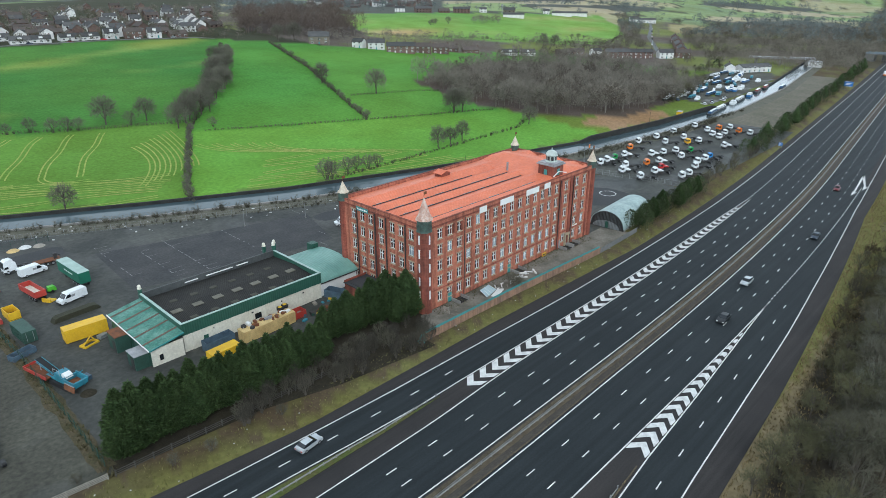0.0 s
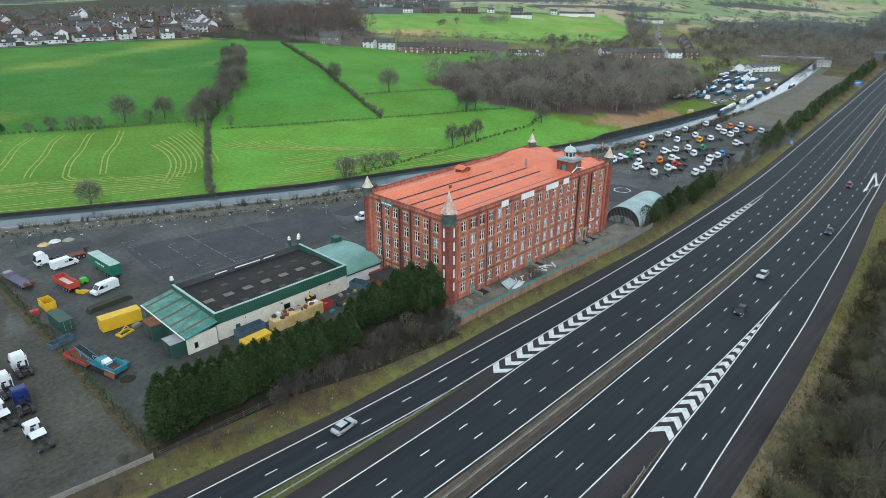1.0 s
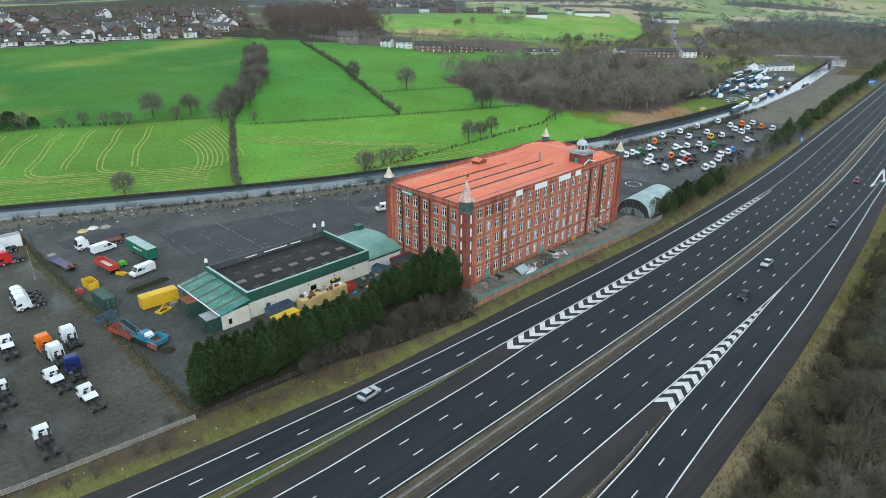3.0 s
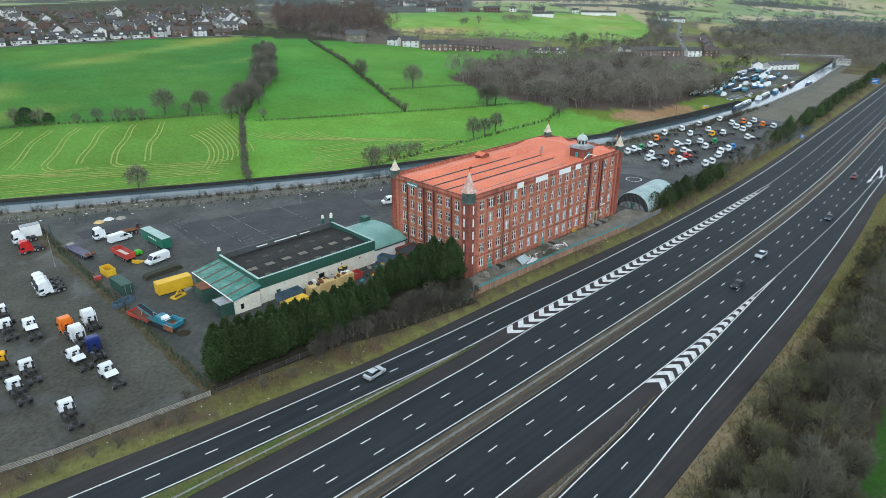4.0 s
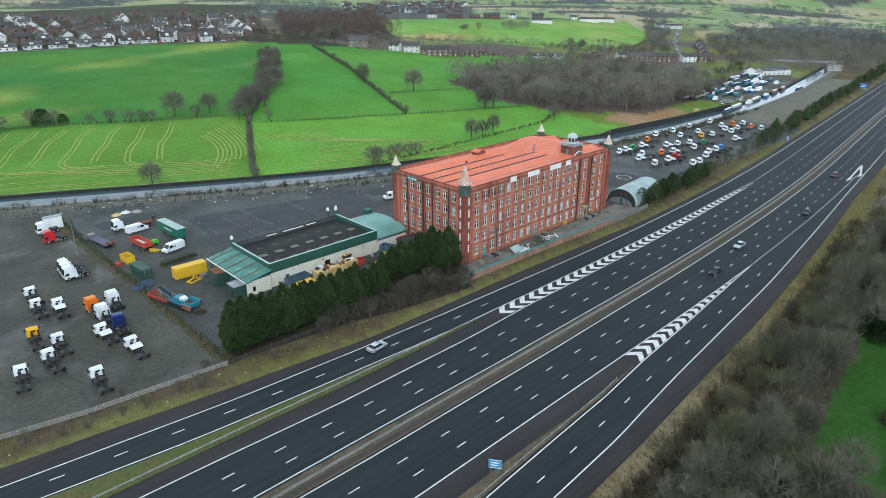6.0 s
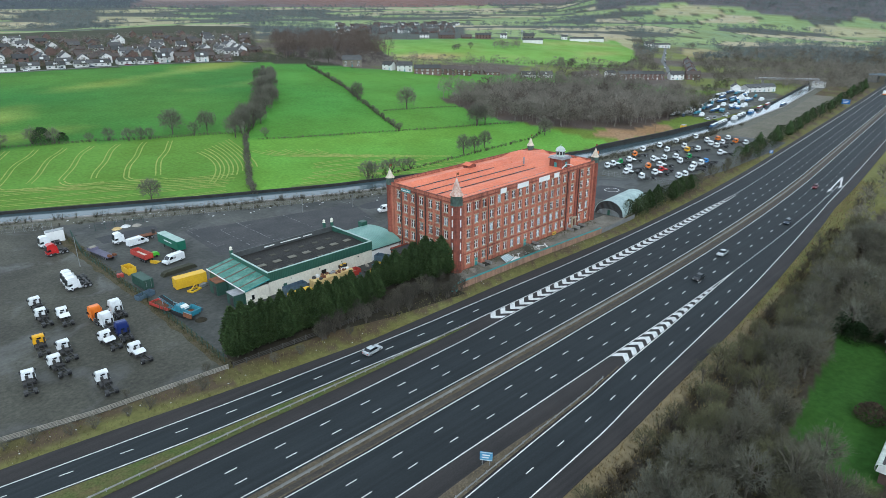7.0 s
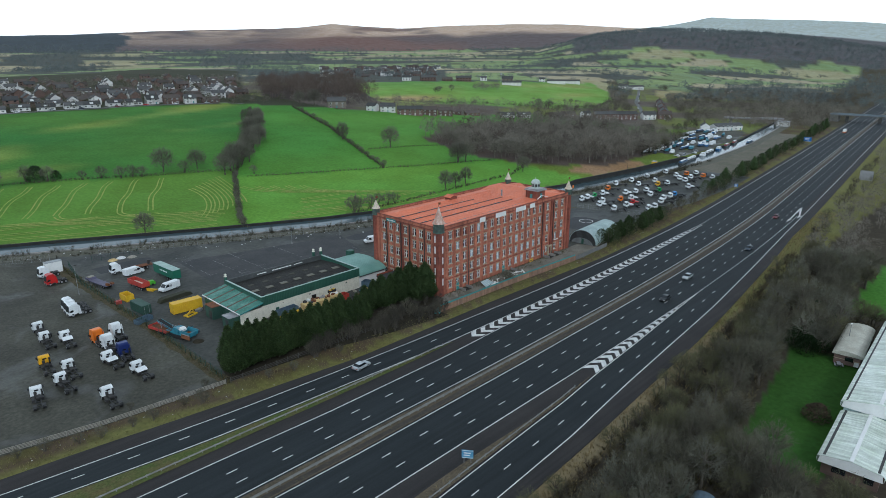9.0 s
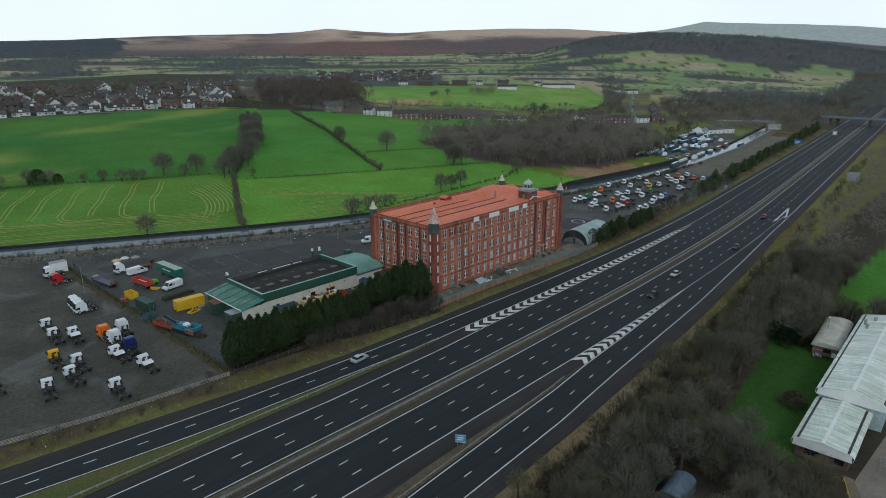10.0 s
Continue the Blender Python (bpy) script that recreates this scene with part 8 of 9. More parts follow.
while len(spots) < 150:
    x, y = srng.uniform(205, 450), srng.uniform(395, 645)
    if inside(BEECHES, x, y):
        spots.append((x, y, srng.uniform(13, 20)))
stand("woodland", spots, near_crowns, mat("grove_twigs", (0.15, 0.118, 0.098), (0.10, 0.08, 0.066), scale=0.08, rough=0.95, vary=0.15, island=0.1, spec=0.1), "tall leafless red-brown grove behind the old barn", "wood")
HILL_LANE = ((520, 224), (540, 236), (600, 270), (660, 307), (740, 346), (834, 394), (870, 420))


def by_lane(x, y):
    """Open ground along the lane out of the valley, its houses and the farm."""
    return 500 < x < 880 and -42 < y - table(HILL_LANE, x) < 12 or math.hypot(x - 812, y - 400) < 45 or (440 < x < 530 and 190 < y < 262)


spots = []
while len(spots) < 1500:
    x, y = srng.uniform(-260, 980), srng.uniform(80, 900)
    word = cover(x, y)[1]
    if word == "wood" and not inside(WOOD, x, y) and y > canal_y(x) + 4 and not (300 < x < 500 and y < 150) and (not (380 < x < 580 and 165 < y < 300) or srng.random() < 0.4) and (not by_lane(x, y) or srng.random() < 0.16):
        spots.append((x, y, srng.uniform(6, 12)))
    elif word == "town" and srng.random() < 0.6:
        spots.append((x, y, srng.uniform(4, 9)))
for _ in range(640):
    x = srng.uniform(110, 640)
    y = table(RIGHT_EDGE, x) + bend(x) - 6 - srng.random() * 75
    if clear_of(x, y):
        spots.append((x, y, srng.uniform(5, 10)))
for _ in range(240):
    x = srng.uniform(500, 760)
    spots.append((x, bend(x) + 14 + srng.random() * 90, srng.uniform(7, 12)))
spots += [(566 + srng.gauss(0, 12), 475 + srng.gauss(0, 7), srng.uniform(7, 10)) for _ in range(34)]
stand("town_trees", spots, mid_crowns, wood_twig, "bare trees among the houses and lanes", "trees")
spots = []
while len(spots) < 1000:
    x = srng.uniform(-170, 320)
    y = table(TOWN_EDGE, min(x, 190)) + 8 + srng.random() ** 1.5 * 380
    if cover(x, y)[1] == "town":
        spots.append((x, y, srng.uniform(2.5, 6.5)))
spots += line_spots(((335, 431), (421, 401), (447, 391), (496, 339), (560, 302), (640, 332)), 2.2, 2.0, 4.0, 1.2)
spots += line_spots(((190, 459), (240, 440), (258, 432)), 2.0, 1.6, 3.0, 0.8)
stand("garden_shrubs", spots, bush_crowns, mat("garden_evergreens", (0.075, 0.085, 0.05), (0.12, 0.11, 0.078), scale=0.12, rough=0.95, vary=0.25, island=0.25, spec=0.1), "dark garden hedges and evergreens among the houses", "shrubs")
spots = []
while len(spots) < 1700:
    x, y = srng.uniform(470, 1000), srng.uniform(60, 460)
    if cover(x, y)[1] == "wood" and y > bend(x) + 24 and not by_lane(x, y) and not (x < 590 and y < 160):
        spots.append((x, y, srng.uniform(4.5, 8.5)))
stand("valley_woods", spots, far_crowns, mat("valley_wood", (0.15, 0.135, 0.105), (0.09, 0.085, 0.062), scale=0.02, rough=0.95, fine=8, vary=0.25, island=0.25, spec=0.1), "bare brown woods filling the valley beyond the boatyard", "wood")
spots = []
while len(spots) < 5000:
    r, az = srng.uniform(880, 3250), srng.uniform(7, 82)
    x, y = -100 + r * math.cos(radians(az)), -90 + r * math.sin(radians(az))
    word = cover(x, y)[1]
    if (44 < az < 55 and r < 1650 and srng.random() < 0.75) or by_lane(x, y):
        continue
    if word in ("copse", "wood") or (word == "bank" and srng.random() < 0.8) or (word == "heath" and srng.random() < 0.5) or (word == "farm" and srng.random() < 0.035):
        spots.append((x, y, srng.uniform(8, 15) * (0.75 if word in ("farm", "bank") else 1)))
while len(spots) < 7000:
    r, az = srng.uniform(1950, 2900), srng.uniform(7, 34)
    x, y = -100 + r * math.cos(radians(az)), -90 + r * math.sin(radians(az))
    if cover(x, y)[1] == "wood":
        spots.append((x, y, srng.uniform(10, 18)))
# The cool grey-green tint puts distance haze into the trees' colour.
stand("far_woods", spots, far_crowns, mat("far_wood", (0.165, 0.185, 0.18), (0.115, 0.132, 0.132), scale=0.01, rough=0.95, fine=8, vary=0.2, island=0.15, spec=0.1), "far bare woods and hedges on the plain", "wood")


def tuft(g, x, y, z, s):
    for k in range(4):
        a = srng.uniform(0, 6.283)
        dx, dy = math.cos(a) * s * 0.5, math.sin(a) * s * 0.5
        g.add([(x - dy * 0.3, y + dx * 0.3, z), (x + dy * 0.3, y - dx * 0.3, z), (x + dx, y + dy, z + s)], [(0, 1, 2)])


spots = []
for _ in range(6500):
    x = srng.uniform(-100, 210)
    spots.append((x, table(LEFT_EDGE, x) + bend(x) + 0.3 + srng.random() ** 1.3 * 7, srng.uniform(0.12, 0.4)))
for _ in range(2200):
    x = srng.uniform(-100, 120)
    spots.append((x, srng.uniform(-14.7, -12.1) + bend(x), srng.uniform(0.1, 0.35)))
scatter_mesh("verge_grass", spots, tuft, tuft_mat, "rough olive grass along the road verges", "grass")
spots = []
for _ in range(6500):
    x = srng.uniform(-80, 200)
    spots.append((x, table(RIGHT_EDGE, x) + bend(x) - 0.3 - srng.random() ** 1.4 * 7, srng.uniform(0.15, 0.6)))
for _ in range(900):
    x = srng.uniform(-80, -2)
    lo = table(SLIP2_L, x) + 0.6
    spots.append((x, lo + srng.random() * 2.2 * ease(2, 50, -x), srng.uniform(0.12, 0.4)))
scatter_mesh("dry_verge_grass", spots, tuft, dry_tuft, "dry straw-coloured grass on the road edge", "grass")
spots = []
while len(spots) < 1500:
    x = srng.uniform(-66, 125)
    y = table(RIGHT_EDGE, x) + bend(x) - 3.0 - srng.random() ** 1.2 * 30
    if clear_of(x, y):
        spots.append((x, y, srng.uniform(0.9, 2.3)))
scatter_mesh("undergrowth", spots, brush, mat("bramble_twigs", (0.12, 0.105, 0.055), (0.085, 0.065, 0.045), scale=0.12, rough=0.95, vary=0.3, island=0.35, spec=0.1), "olive and brown brambles below the roadside trees", "undergrowth")
spots = []
for _ in range(1500):
    y = srng.uniform(24, 140)
    spots.append((-53.4 + srng.gauss(0, 0.5), y, srng.uniform(0.2, 0.7)))
for _ in range(1500):
    spots.append((srng.uniform(15, 78), 26.4 - srng.random() ** 2 * 3.0, srng.uniform(0.12, 0.45)))
for _ in range(700):
    x = srng.uniform(6, 69)
    spots.append((x, table(((5.6, 18.2), (35, 17.8), (69, 16.4)), x) + 0.4 + srng.random() ** 2 * 1.6, srng.uniform(0.1, 0.4)))
scatter_mesh("fence_weeds", spots, tuft, mat("dull_weeds", (0.085, 0.085, 0.038), (0.12, 0.10, 0.055), scale=0.3, rough=0.95, vary=0.3, island=0.4, spec=0.1), "weeds along the yard fence", "grass")


def scrap_of_paper(g, x, y, z, s):
    a = srng.uniform(0, 3)
    g.box(x - s, y - s * 0.6, z + 0.02, x + s, y + s * 0.6, z + 0.02 + s * 0.5, turn=a)


spots = [(x, table(LEFT_EDGE, x) + bend(x) + srng.uniform(0.5, 6), srng.uniform(0.05, 0.13)) for x in [srng.uniform(-95, 120) for _ in range(60)]]
spots += [(x, canal_y(x) - srng.uniform(9, 22), srng.uniform(0.12, 0.4)) for x in [srng.uniform(-60, 60) for _ in range(60)]]
scatter_mesh("litter", spots, scrap_of_paper, litter_mat, "scattered pale litter on verge and towpath", "litter")

# worn wheel tracks in the grass
tracks = Geo()


def track(points, w=0.55):
    for off in (-0.95, 0.95):
        pts = []
        for i, (x, y) in enumerate(points):
            a, b = points[max(0, i - 1)], points[min(len(points) - 1, i + 1)]
            d = Vector((b[0] - a[0], b[1] - a[1])).normalized()
            pts.append((x - d.y * off, y + d.x * off, d))
        k = len(tracks.v)
        for x, y, d in pts:
            for s in (-w / 2, w / 2):
                px, py = x - d.y * s, y + d.x * s
                tracks.v.append((px, py, land(px, py) + 0.1))
        tracks.f += [(k + 2 * i, k + 2 * i + 2, k + 2 * i + 3, k + 2 * i + 1) for i in range(len(pts) - 1)]


def bow(a, b, c, n=22):
    return [((1 - t) ** 2 * a[0] + 2 * t * (1 - t) * b[0] + t * t * c[0], (1 - t) ** 2 * a[1] + 2 * t * (1 - t) * b[1] + t * t * c[1]) for t in [i / n for i in range(n + 1)]]


for k in range(9):
    x0 = -62 + 10.5 * k
    top = (x0, table(HEDGE_L, x0) - 8)
    low = (x0 - 26, max(canal_y(x0 - 26) + 26, top[1] - 46))
    track([(top[0] + (low[0] - top[0]) * t, top[1] + (low[1] - top[1]) * t + 2.5 * math.sin(3 * t) + 1.2 * math.sin(9 * t + k)) for t in [i / 14 for i in range(15)]])
    if k % 2:
        track(bow(low, (low[0] - 2, low[1] - 9), (low[0] + 12, low[1] - 12)))
for k in range(6):
    off = 13 + 5.5 * k
    track([(x, canal_y(x) + off + 3 * math.sin(x * 0.03 + k) + 1.3 * math.sin(x * 0.11 + 2 * k)) for x in span(-95 + 9 * k, 8 + 2.5 * k, 6)])
for k in range(5):
    track(bow((24 + 5 * k, 205 + 3 * k), (26 + 3 * k, 180), (8 + 6 * k, 160 + 2 * k)))
    track(bow((44 + 6 * k, 192 - 4 * k), (46 + 4 * k, 172 - 3 * k), (75 + 9 * k, 158 - 8 * k)))
for k in range(6):
    off = 14 + 5.5 * k
    track([(x, canal_y(x) + off + 2 * math.sin(x * 0.04 + k) + 1.2 * math.sin(x * 0.13 + 2 * k)) for x in span(34 + 4 * k, 120 - 6 * k, 5)])
tagged(part("wheel_tracks", tracks, mat("worn_grass", (0.23, 0.325, 0.07), (0.33, 0.345, 0.10), scale=0.1, rough=0.95, spec=0.1)), "pale yellow-green wheel tracks across the field", "track", kind="stuff")


# ---- fences ----
rail_fence = thing("rail_fence", 0, 0, 0, label="weathered four-rail timber fence above the slip road", category="fence")
FENCE = ((-132, 38), (-96, 30), (-78, 26.4), (-54, 24.2))
me_post = Geo().box(-0.06, -0.06, -0.1, 0.06, 0.06, 1.12).mesh("post", pale_wood)
for x in span(-130, -54, 2.7):
    o = new("post", me_post)
    o.parent, o.location = rail_fence, (x, table(FENCE, x), 0)
xs = span(-130, -54, 2.7)
for k in range(4):
    for a, b in zip(xs, xs[1:]):
        z = 0.2 + 0.26 * k
        y0, y1 = table(FENCE, a), table(FENCE, b)
        part("rail", Geo().prism([(a, y0 - 0.12), (b, y1 - 0.12), (b, y1 - 0.08), (a, y0 - 0.08)], z, z + 0.14), pale_wood, rail_fence)
dark_wood = mat("dark_fence_timber", (0.085, 0.078, 0.07), (0.06, 0.055, 0.05), scale=0.8, rough=0.9, vary=0.2)
dark_fence = thing("rail_fence", 0, 0, 0, label="grey timber rail fence below the cypress screen", category="fence")
xs = span(-53, -6, 2.7)
me_dark_post = Geo().box(-0.07, -0.07, -0.1, 0.07, 0.07, 1.3).mesh("post", dark_wood)
for a in xs:
    o = new("post", me_dark_post)
    o.parent, o.location = dark_fence, (a, 23.9 - (a + 53) * 0.035, 0)
for k in range(3):
    for a, b in zip(xs, xs[1:]):
        z, y0, y1 = 0.4 + 0.35 * k, 23.78 - (a + 53) * 0.035, 23.78 - (b + 53) * 0.035
        part("rail", Geo().prism([(a, y0 - 0.03), (b, y1 - 0.03), (b, y1), (a, y0)], z, z + 0.1), dark_wood, dark_fence)

board_fence = thing("board_fence", 0, 0, 0, label="brown close-boarded fence topped with teal netting", category="fence")
me_board = Geo().box(-0.145, -0.02, 0, 0.145, 0.02, 1.75).mesh("board", fence_wood)
FENCE_B = ((5.6, 18.2), (35, 17.8), (69, 16.4), (90, 17.0))
for x in span(5.6, 68.9, 0.31):
    o = new("board", me_board)
    o.parent, o.location = board_fence, (x, table(FENCE_B, x) + prng.uniform(-0.01, 0.01), prng.uniform(-0.06, 0.04))
for a in span(5.6, 68.9, 3.0)[:-1]:
    y = table(FENCE_B, a + 1.5)
    part("rail", Geo().box(a, y + 0.06, 1.3, a + 2.98, y + 0.14, 1.42), grey_wood, board_fence)
    part("netting", Geo().box(a, y + 0.06, 1.66, a + 2.95, y + 0.22 + 0.12 * (int(a) % 3), 1.98, turn=0.012 * (int(a * 3) % 5 - 2)), teal_paint, board_fence, "crumpled teal netting")
net = thing("netting_heap", 5.0, 18.8, 0, label="heap of crumpled teal netting at the fence end", category="netting")
for k in range(9):
    part("fold", Geo().lathe(prng.uniform(-0.9, 0.9), prng.uniform(-0.6, 0.6), [(0.5, 0), (0.42, 0.5), (0.2, 0.9), (0.05, 1.0 + 0.1 * k)], 7), teal_paint, net)
grey_fence = thing("board_fence", 0, 0, 0, label="grey weathered board fence by the arched hut", category="fence")
me_grey = Geo().box(-0.2, -0.02, 0, 0.2, 0.02, 1.5).mesh("board", grey_wood)
for x in span(69.3, 90, 0.42):
    o = new("board", me_grey)
    o.parent, o.location = grey_fence, (x, table(FENCE_B, x), prng.uniform(-0.03, 0.03))


def mesh_fence(label, pts, h, m, step=2.5):
    """Steel mesh fence: posts, top and bottom wires, and upright pales."""
    f = thing("mesh_fence", 0, 0, 0, label=label, category="fence")
    for (a, b), (c, d) in zip(pts, pts[1:]):
        n = max(1, int(math.hypot(c - a, d - b) / step))
        run = Vector((c - a, d - b)) / n
        for i in range(n + 1):
            x, y = a + run.x * i, b + run.y * i
            part("post", Geo().box(x - 0.05, y - 0.05, 0, x + 0.05, y + 0.05, h), m, f)
        g = Geo()
        for z in (0.15, h * 0.5, h - 0.1):
            g.tube((a, b, z), (c, d, z), 0.02, 0.02, 3)
        for i in range(n * 6):
            x, y = a + run.x * i / 6, b + run.y * i / 6
            g.tube((x, y, 0.1), (x, y, h - 0.05), 0.012, 0.012, 3)
        part("mesh", g, m, f)
    return f


mesh_fence("dark green steel mesh fence dividing the two yards", [(-53.4, 27), (-53.3, 67), (-54.0, 89), (-54.6, 112), (-51.5, 134)], 2.1, container_green)
mesh_fence("tall steel fence along the towpath end of the lorry park", [(-120, 176), (-66, 151.5), (-54, 145)], 2.4, galv)
mesh_fence("steel mesh fence by the yard gate", [(-44.6, 133), (-30, 131.5)], 2.2, container_green)
mesh_fence("steel fence between the tarmac yard and the lorry park", [(134.5, 57.5), (141, 28)], 2.0, galv)
mesh_fence("galvanised fence between the towpath and the yard", [(-40, 140), (0, 121), (40, 103), (90, 86)], 1.8, galv, 4.0)


def lamp_post(x, y, h, label):
    p = thing("lamp_post", x, y, 0, prng.uniform(0, 90), label, "lamp post")
    part("pole", Geo().tube((0, 0, 0), (0, 0, h), 0.1, 0.06, 8), galv, p)
    part("base", Geo().box(-0.2, -0.2, 0, 0.2, 0.2, 0.4), concrete, p)
    part("lamp_head", Geo().box(-0.1, -0.15, h - 0.05, 0.9, 0.15, h + 0.12), dark_metal, p)


lamp_post(13.9, 102.6, 5.0, "short grey lamp post in the yard")
lamp_post(30.5, 95.6, 4.5, "short grey lamp post in the yard")
lamp_post(-57.9, 103.6, 9.0, "tall floodlight pole between the yards")
lamp_post(146, 70.0, 4.0, "short lamp post by the lorry park")


# ---- houses ----
house_kinds = {}


def house(kind, x, y, turn, label, group, z=None):
    """A small house: walls, gabled roof, chimney, windows and door; front towards its own -y."""
    if z is None:
        z = land(x, y) - 0.15
    if kind in house_kinds:
        return tagged(copy_thing(house_kinds[kind], pose(x, y, z, 0, 0, turn)), label=label, group=group)
    w, d, h, rise, wall_m, roof_m, chim = {
        "semi_white": (13, 8, 5.2, 2.6, house_white, slate, 2), "semi_brick": (13, 8, 5.2, 2.6, house_brick, tile_brown, 2), "bungalow": (13, 9, 2.8, 2.5, house_white, slate, 1), "bungalow_brick": (14, 8, 2.8, 2.4, house_brick, tile_brown, 1),
        "terrace": (22, 8, 5.4, 2.4, house_brick, slate, 4), "cottage": (9, 7, 4.8, 2.2, house_white, slate, 1), "barn": (16, 9, 6.0, 3.2, house_stone, slate, 1), "dormer": (10, 8.5, 4.6, 3.4, house_white, slate, 1), "shed_white": (28, 9, 4.2, 2.0, house_white, slate, 0), "dormer_brick": (11, 8.5, 4.8, 3.0, house_brick, slate, 1)}[kind.replace("_far", "")]
    t = thing("house", x, y, z, turn, label, "house", group)
    g = Geo().box(-w / 2, -d / 2, -1.2, w / 2, d / 2, h)
    for s in (-1, 1):
        g.add([(s * w / 2, -d / 2, h), (s * w / 2, d / 2, h), (s * w / 2, 0, h + rise)], [(0, 1, 2) if s > 0 else (2, 1, 0)])
    far = "_far" in kind
    for i in range(chim if far else 0):
        cx = -w / 2 + 0.6 + i * (w - 1.2) / max(1, chim - 1) if chim > 1 else w / 2 - 0.6
        g.box(cx - 0.4, -0.4, h + rise - 0.9, cx + 0.4, 0.4, h + rise + 1.0)
    part("wall", g, wall_m, t)
    o, e = 0.35, 0.45
    k = rise / (d / 2)
    part("roof", Geo().add([(sx * (w / 2 + o), y, zz) for sx in (-1, 1) for y, zz in ((-d / 2 - e, h - e * k), (0, h + rise), (d / 2 + e, h - e * k), (d / 2 + e, h - e * k + 0.22), (0, h + rise + 0.24), (-d / 2 - e, h - e * k + 0.22))], [(0, 1, 7, 6), (1, 2, 8, 7), (2, 3, 9, 8), (3, 4, 10, 9), (4, 5, 11, 10), (5, 0, 6, 11), (0, 5, 4, 1), (1, 4, 3, 2), (6, 7, 10, 11), (7, 8, 9, 10)]), roof_m, t)
    for i in range(0 if far else chim):
        cx = -w / 2 + 0.6 + i * (w - 1.2) / max(1, chim - 1) if chim > 1 else w / 2 - 0.6
        part("chimney", Geo().box(cx - 0.4, -0.4, h + rise - 0.9, cx + 0.4, 0.4, h + rise + 1.0).box(cx - 0.25, -0.15, h + rise + 1.0, cx + 0.25, 0.15, h + rise + 1.35), house_brick, t)
    n = max(2, int(w / 4.2))
    for level in () if far else ((1.4, 4.0) if h > 4 else (1.4,)):
        for i in range(n):
            cx = -w / 2 + (i + 0.5) * w / n
            if level < 2 and i % 2 == 1 and h > 4:
                part("door", Geo().box(cx - 0.45, -d / 2 - 0.07, 0, cx + 0.45, -d / 2 - 0.005, 2.0), white_paint if wall_m is house_brick else teal_paint, t)
                continue
            win = part("window", Geo().box(cx - 0.85, -d / 2 - 0.06, level - 0.65, cx + 0.85, -d / 2 - 0.005, level + 0.65).box(cx - 0.7, -d / 2 - 0.08, level - 0.52, cx - 0.06, -d / 2 - 0.062, level + 0.52).box(cx + 0.06, -d / 2 - 0.08, level - 0.52, cx + 0.7, -d / 2 - 0.062, level + 0.52), white_paint, t)
            win.data.materials.append(car_glass)
            for q in list(win.data.polygons)[6:]:
                q.material_index = 1
    if far and "shed" not in kind:
        g = Geo()
        for side in (-1, 1):
            for i in range(n):
                cx = -w / 2 + (i + 0.5) * w / n
                for z0 in (0.8, 3.4) if h > 4 else (0.8,):
                    g.box(cx - 0.8, side * (d / 2 + 0.04) - 0.035, z0, cx + 0.8, side * (d / 2 + 0.04) + 0.035, z0 + 1.2)
        tagged(part("glazing", g, car_glass, t), kind="stuff")
    if kind in ("dormer", "bungalow", "dormer_brick"):
        dorm = part("dormer", Geo().box(-1.6, -d / 2 + 0.6, h + 0.2, 1.6, -0.3, h + rise - 0.5), roof_m, t)
        if not far:
            part("window", Geo().box(-1.3, -d / 2 + 0.52, h + 0.5, 1.3, -d / 2 + 0.595, h + rise - 0.7), white_panel, dorm)
    house_kinds[kind] = t
    return t


hrng = random.Random(19)
LABELS = {"semi_white": "white rendered pair of houses with a grey tiled roof", "semi_brick": "red brick pair of houses with a brown tiled roof", "bungalow": "white bungalow with a dormer in its grey roof", "bungalow_brick": "brick bungalow with a brown tiled roof", "dormer": "white house with a dormer in its steep roof", "cottage": "white cottage with a slate roof", "dormer_brick": "brick house with a pale dormer in its slate roof"}
for row, (back, step) in enumerate(((15, 15.5), (38, 15), (61, 15), (85, 15.5), (111, 16), (139, 16.5), (170, 17.5), (206, 19), (250, 21), (305, 24), (375, 28), (460, 33))):
    x = -150 + row * 6
    while x < 200 + min(row, 5) * 13 + (max(0, row - 5) * 20):
        y = table(TOWN_EDGE, min(x, 190)) + back + hrng.uniform(-4, 4)
        if (x < 185 or row > 1) and hrng.random() < 0.9:
            kind = hrng.choice(("bungalow", "semi_white", "bungalow_brick", "bungalow", "dormer", "bungalow_brick", "semi_brick") if row == 0 else ("dormer_brick", "bungalow_brick", "semi_brick", "bungalow", "dormer_brick", "bungalow_brick", "semi_white", "bungalow_brick", "dormer"))
            house(kind + ("_far" if row > 1 else ""), x, y, hrng.uniform(-8, 8) - 8 + (90 if hrng.random() < (0.1 if row < 1 else 0.5) else 0), LABELS[kind], "suburban houses")
        x += step + hrng.uniform(-2, 4)
lane = Geo()
pts = [(x, table(TOWN_EDGE, x) + 4) for x in span(-180, 190, 10)]
for x, y in pts:
    lane.v += [(x, y - 2.6, land(x, y - 2.6) + 0.12), (x, y + 2.6, land(x, y + 2.6) + 0.12)]
lane.f = [(2 * i, 2 * i + 2, 2 * i + 3, 2 * i + 1) for i in range(len(pts) - 1)]
structure("lane", lane, mat("grey_lane", (0.16, 0.16, 0.16), (0.12, 0.12, 0.12), scale=0.2, rough=0.9), "grey lane along the top of the fields", "road")
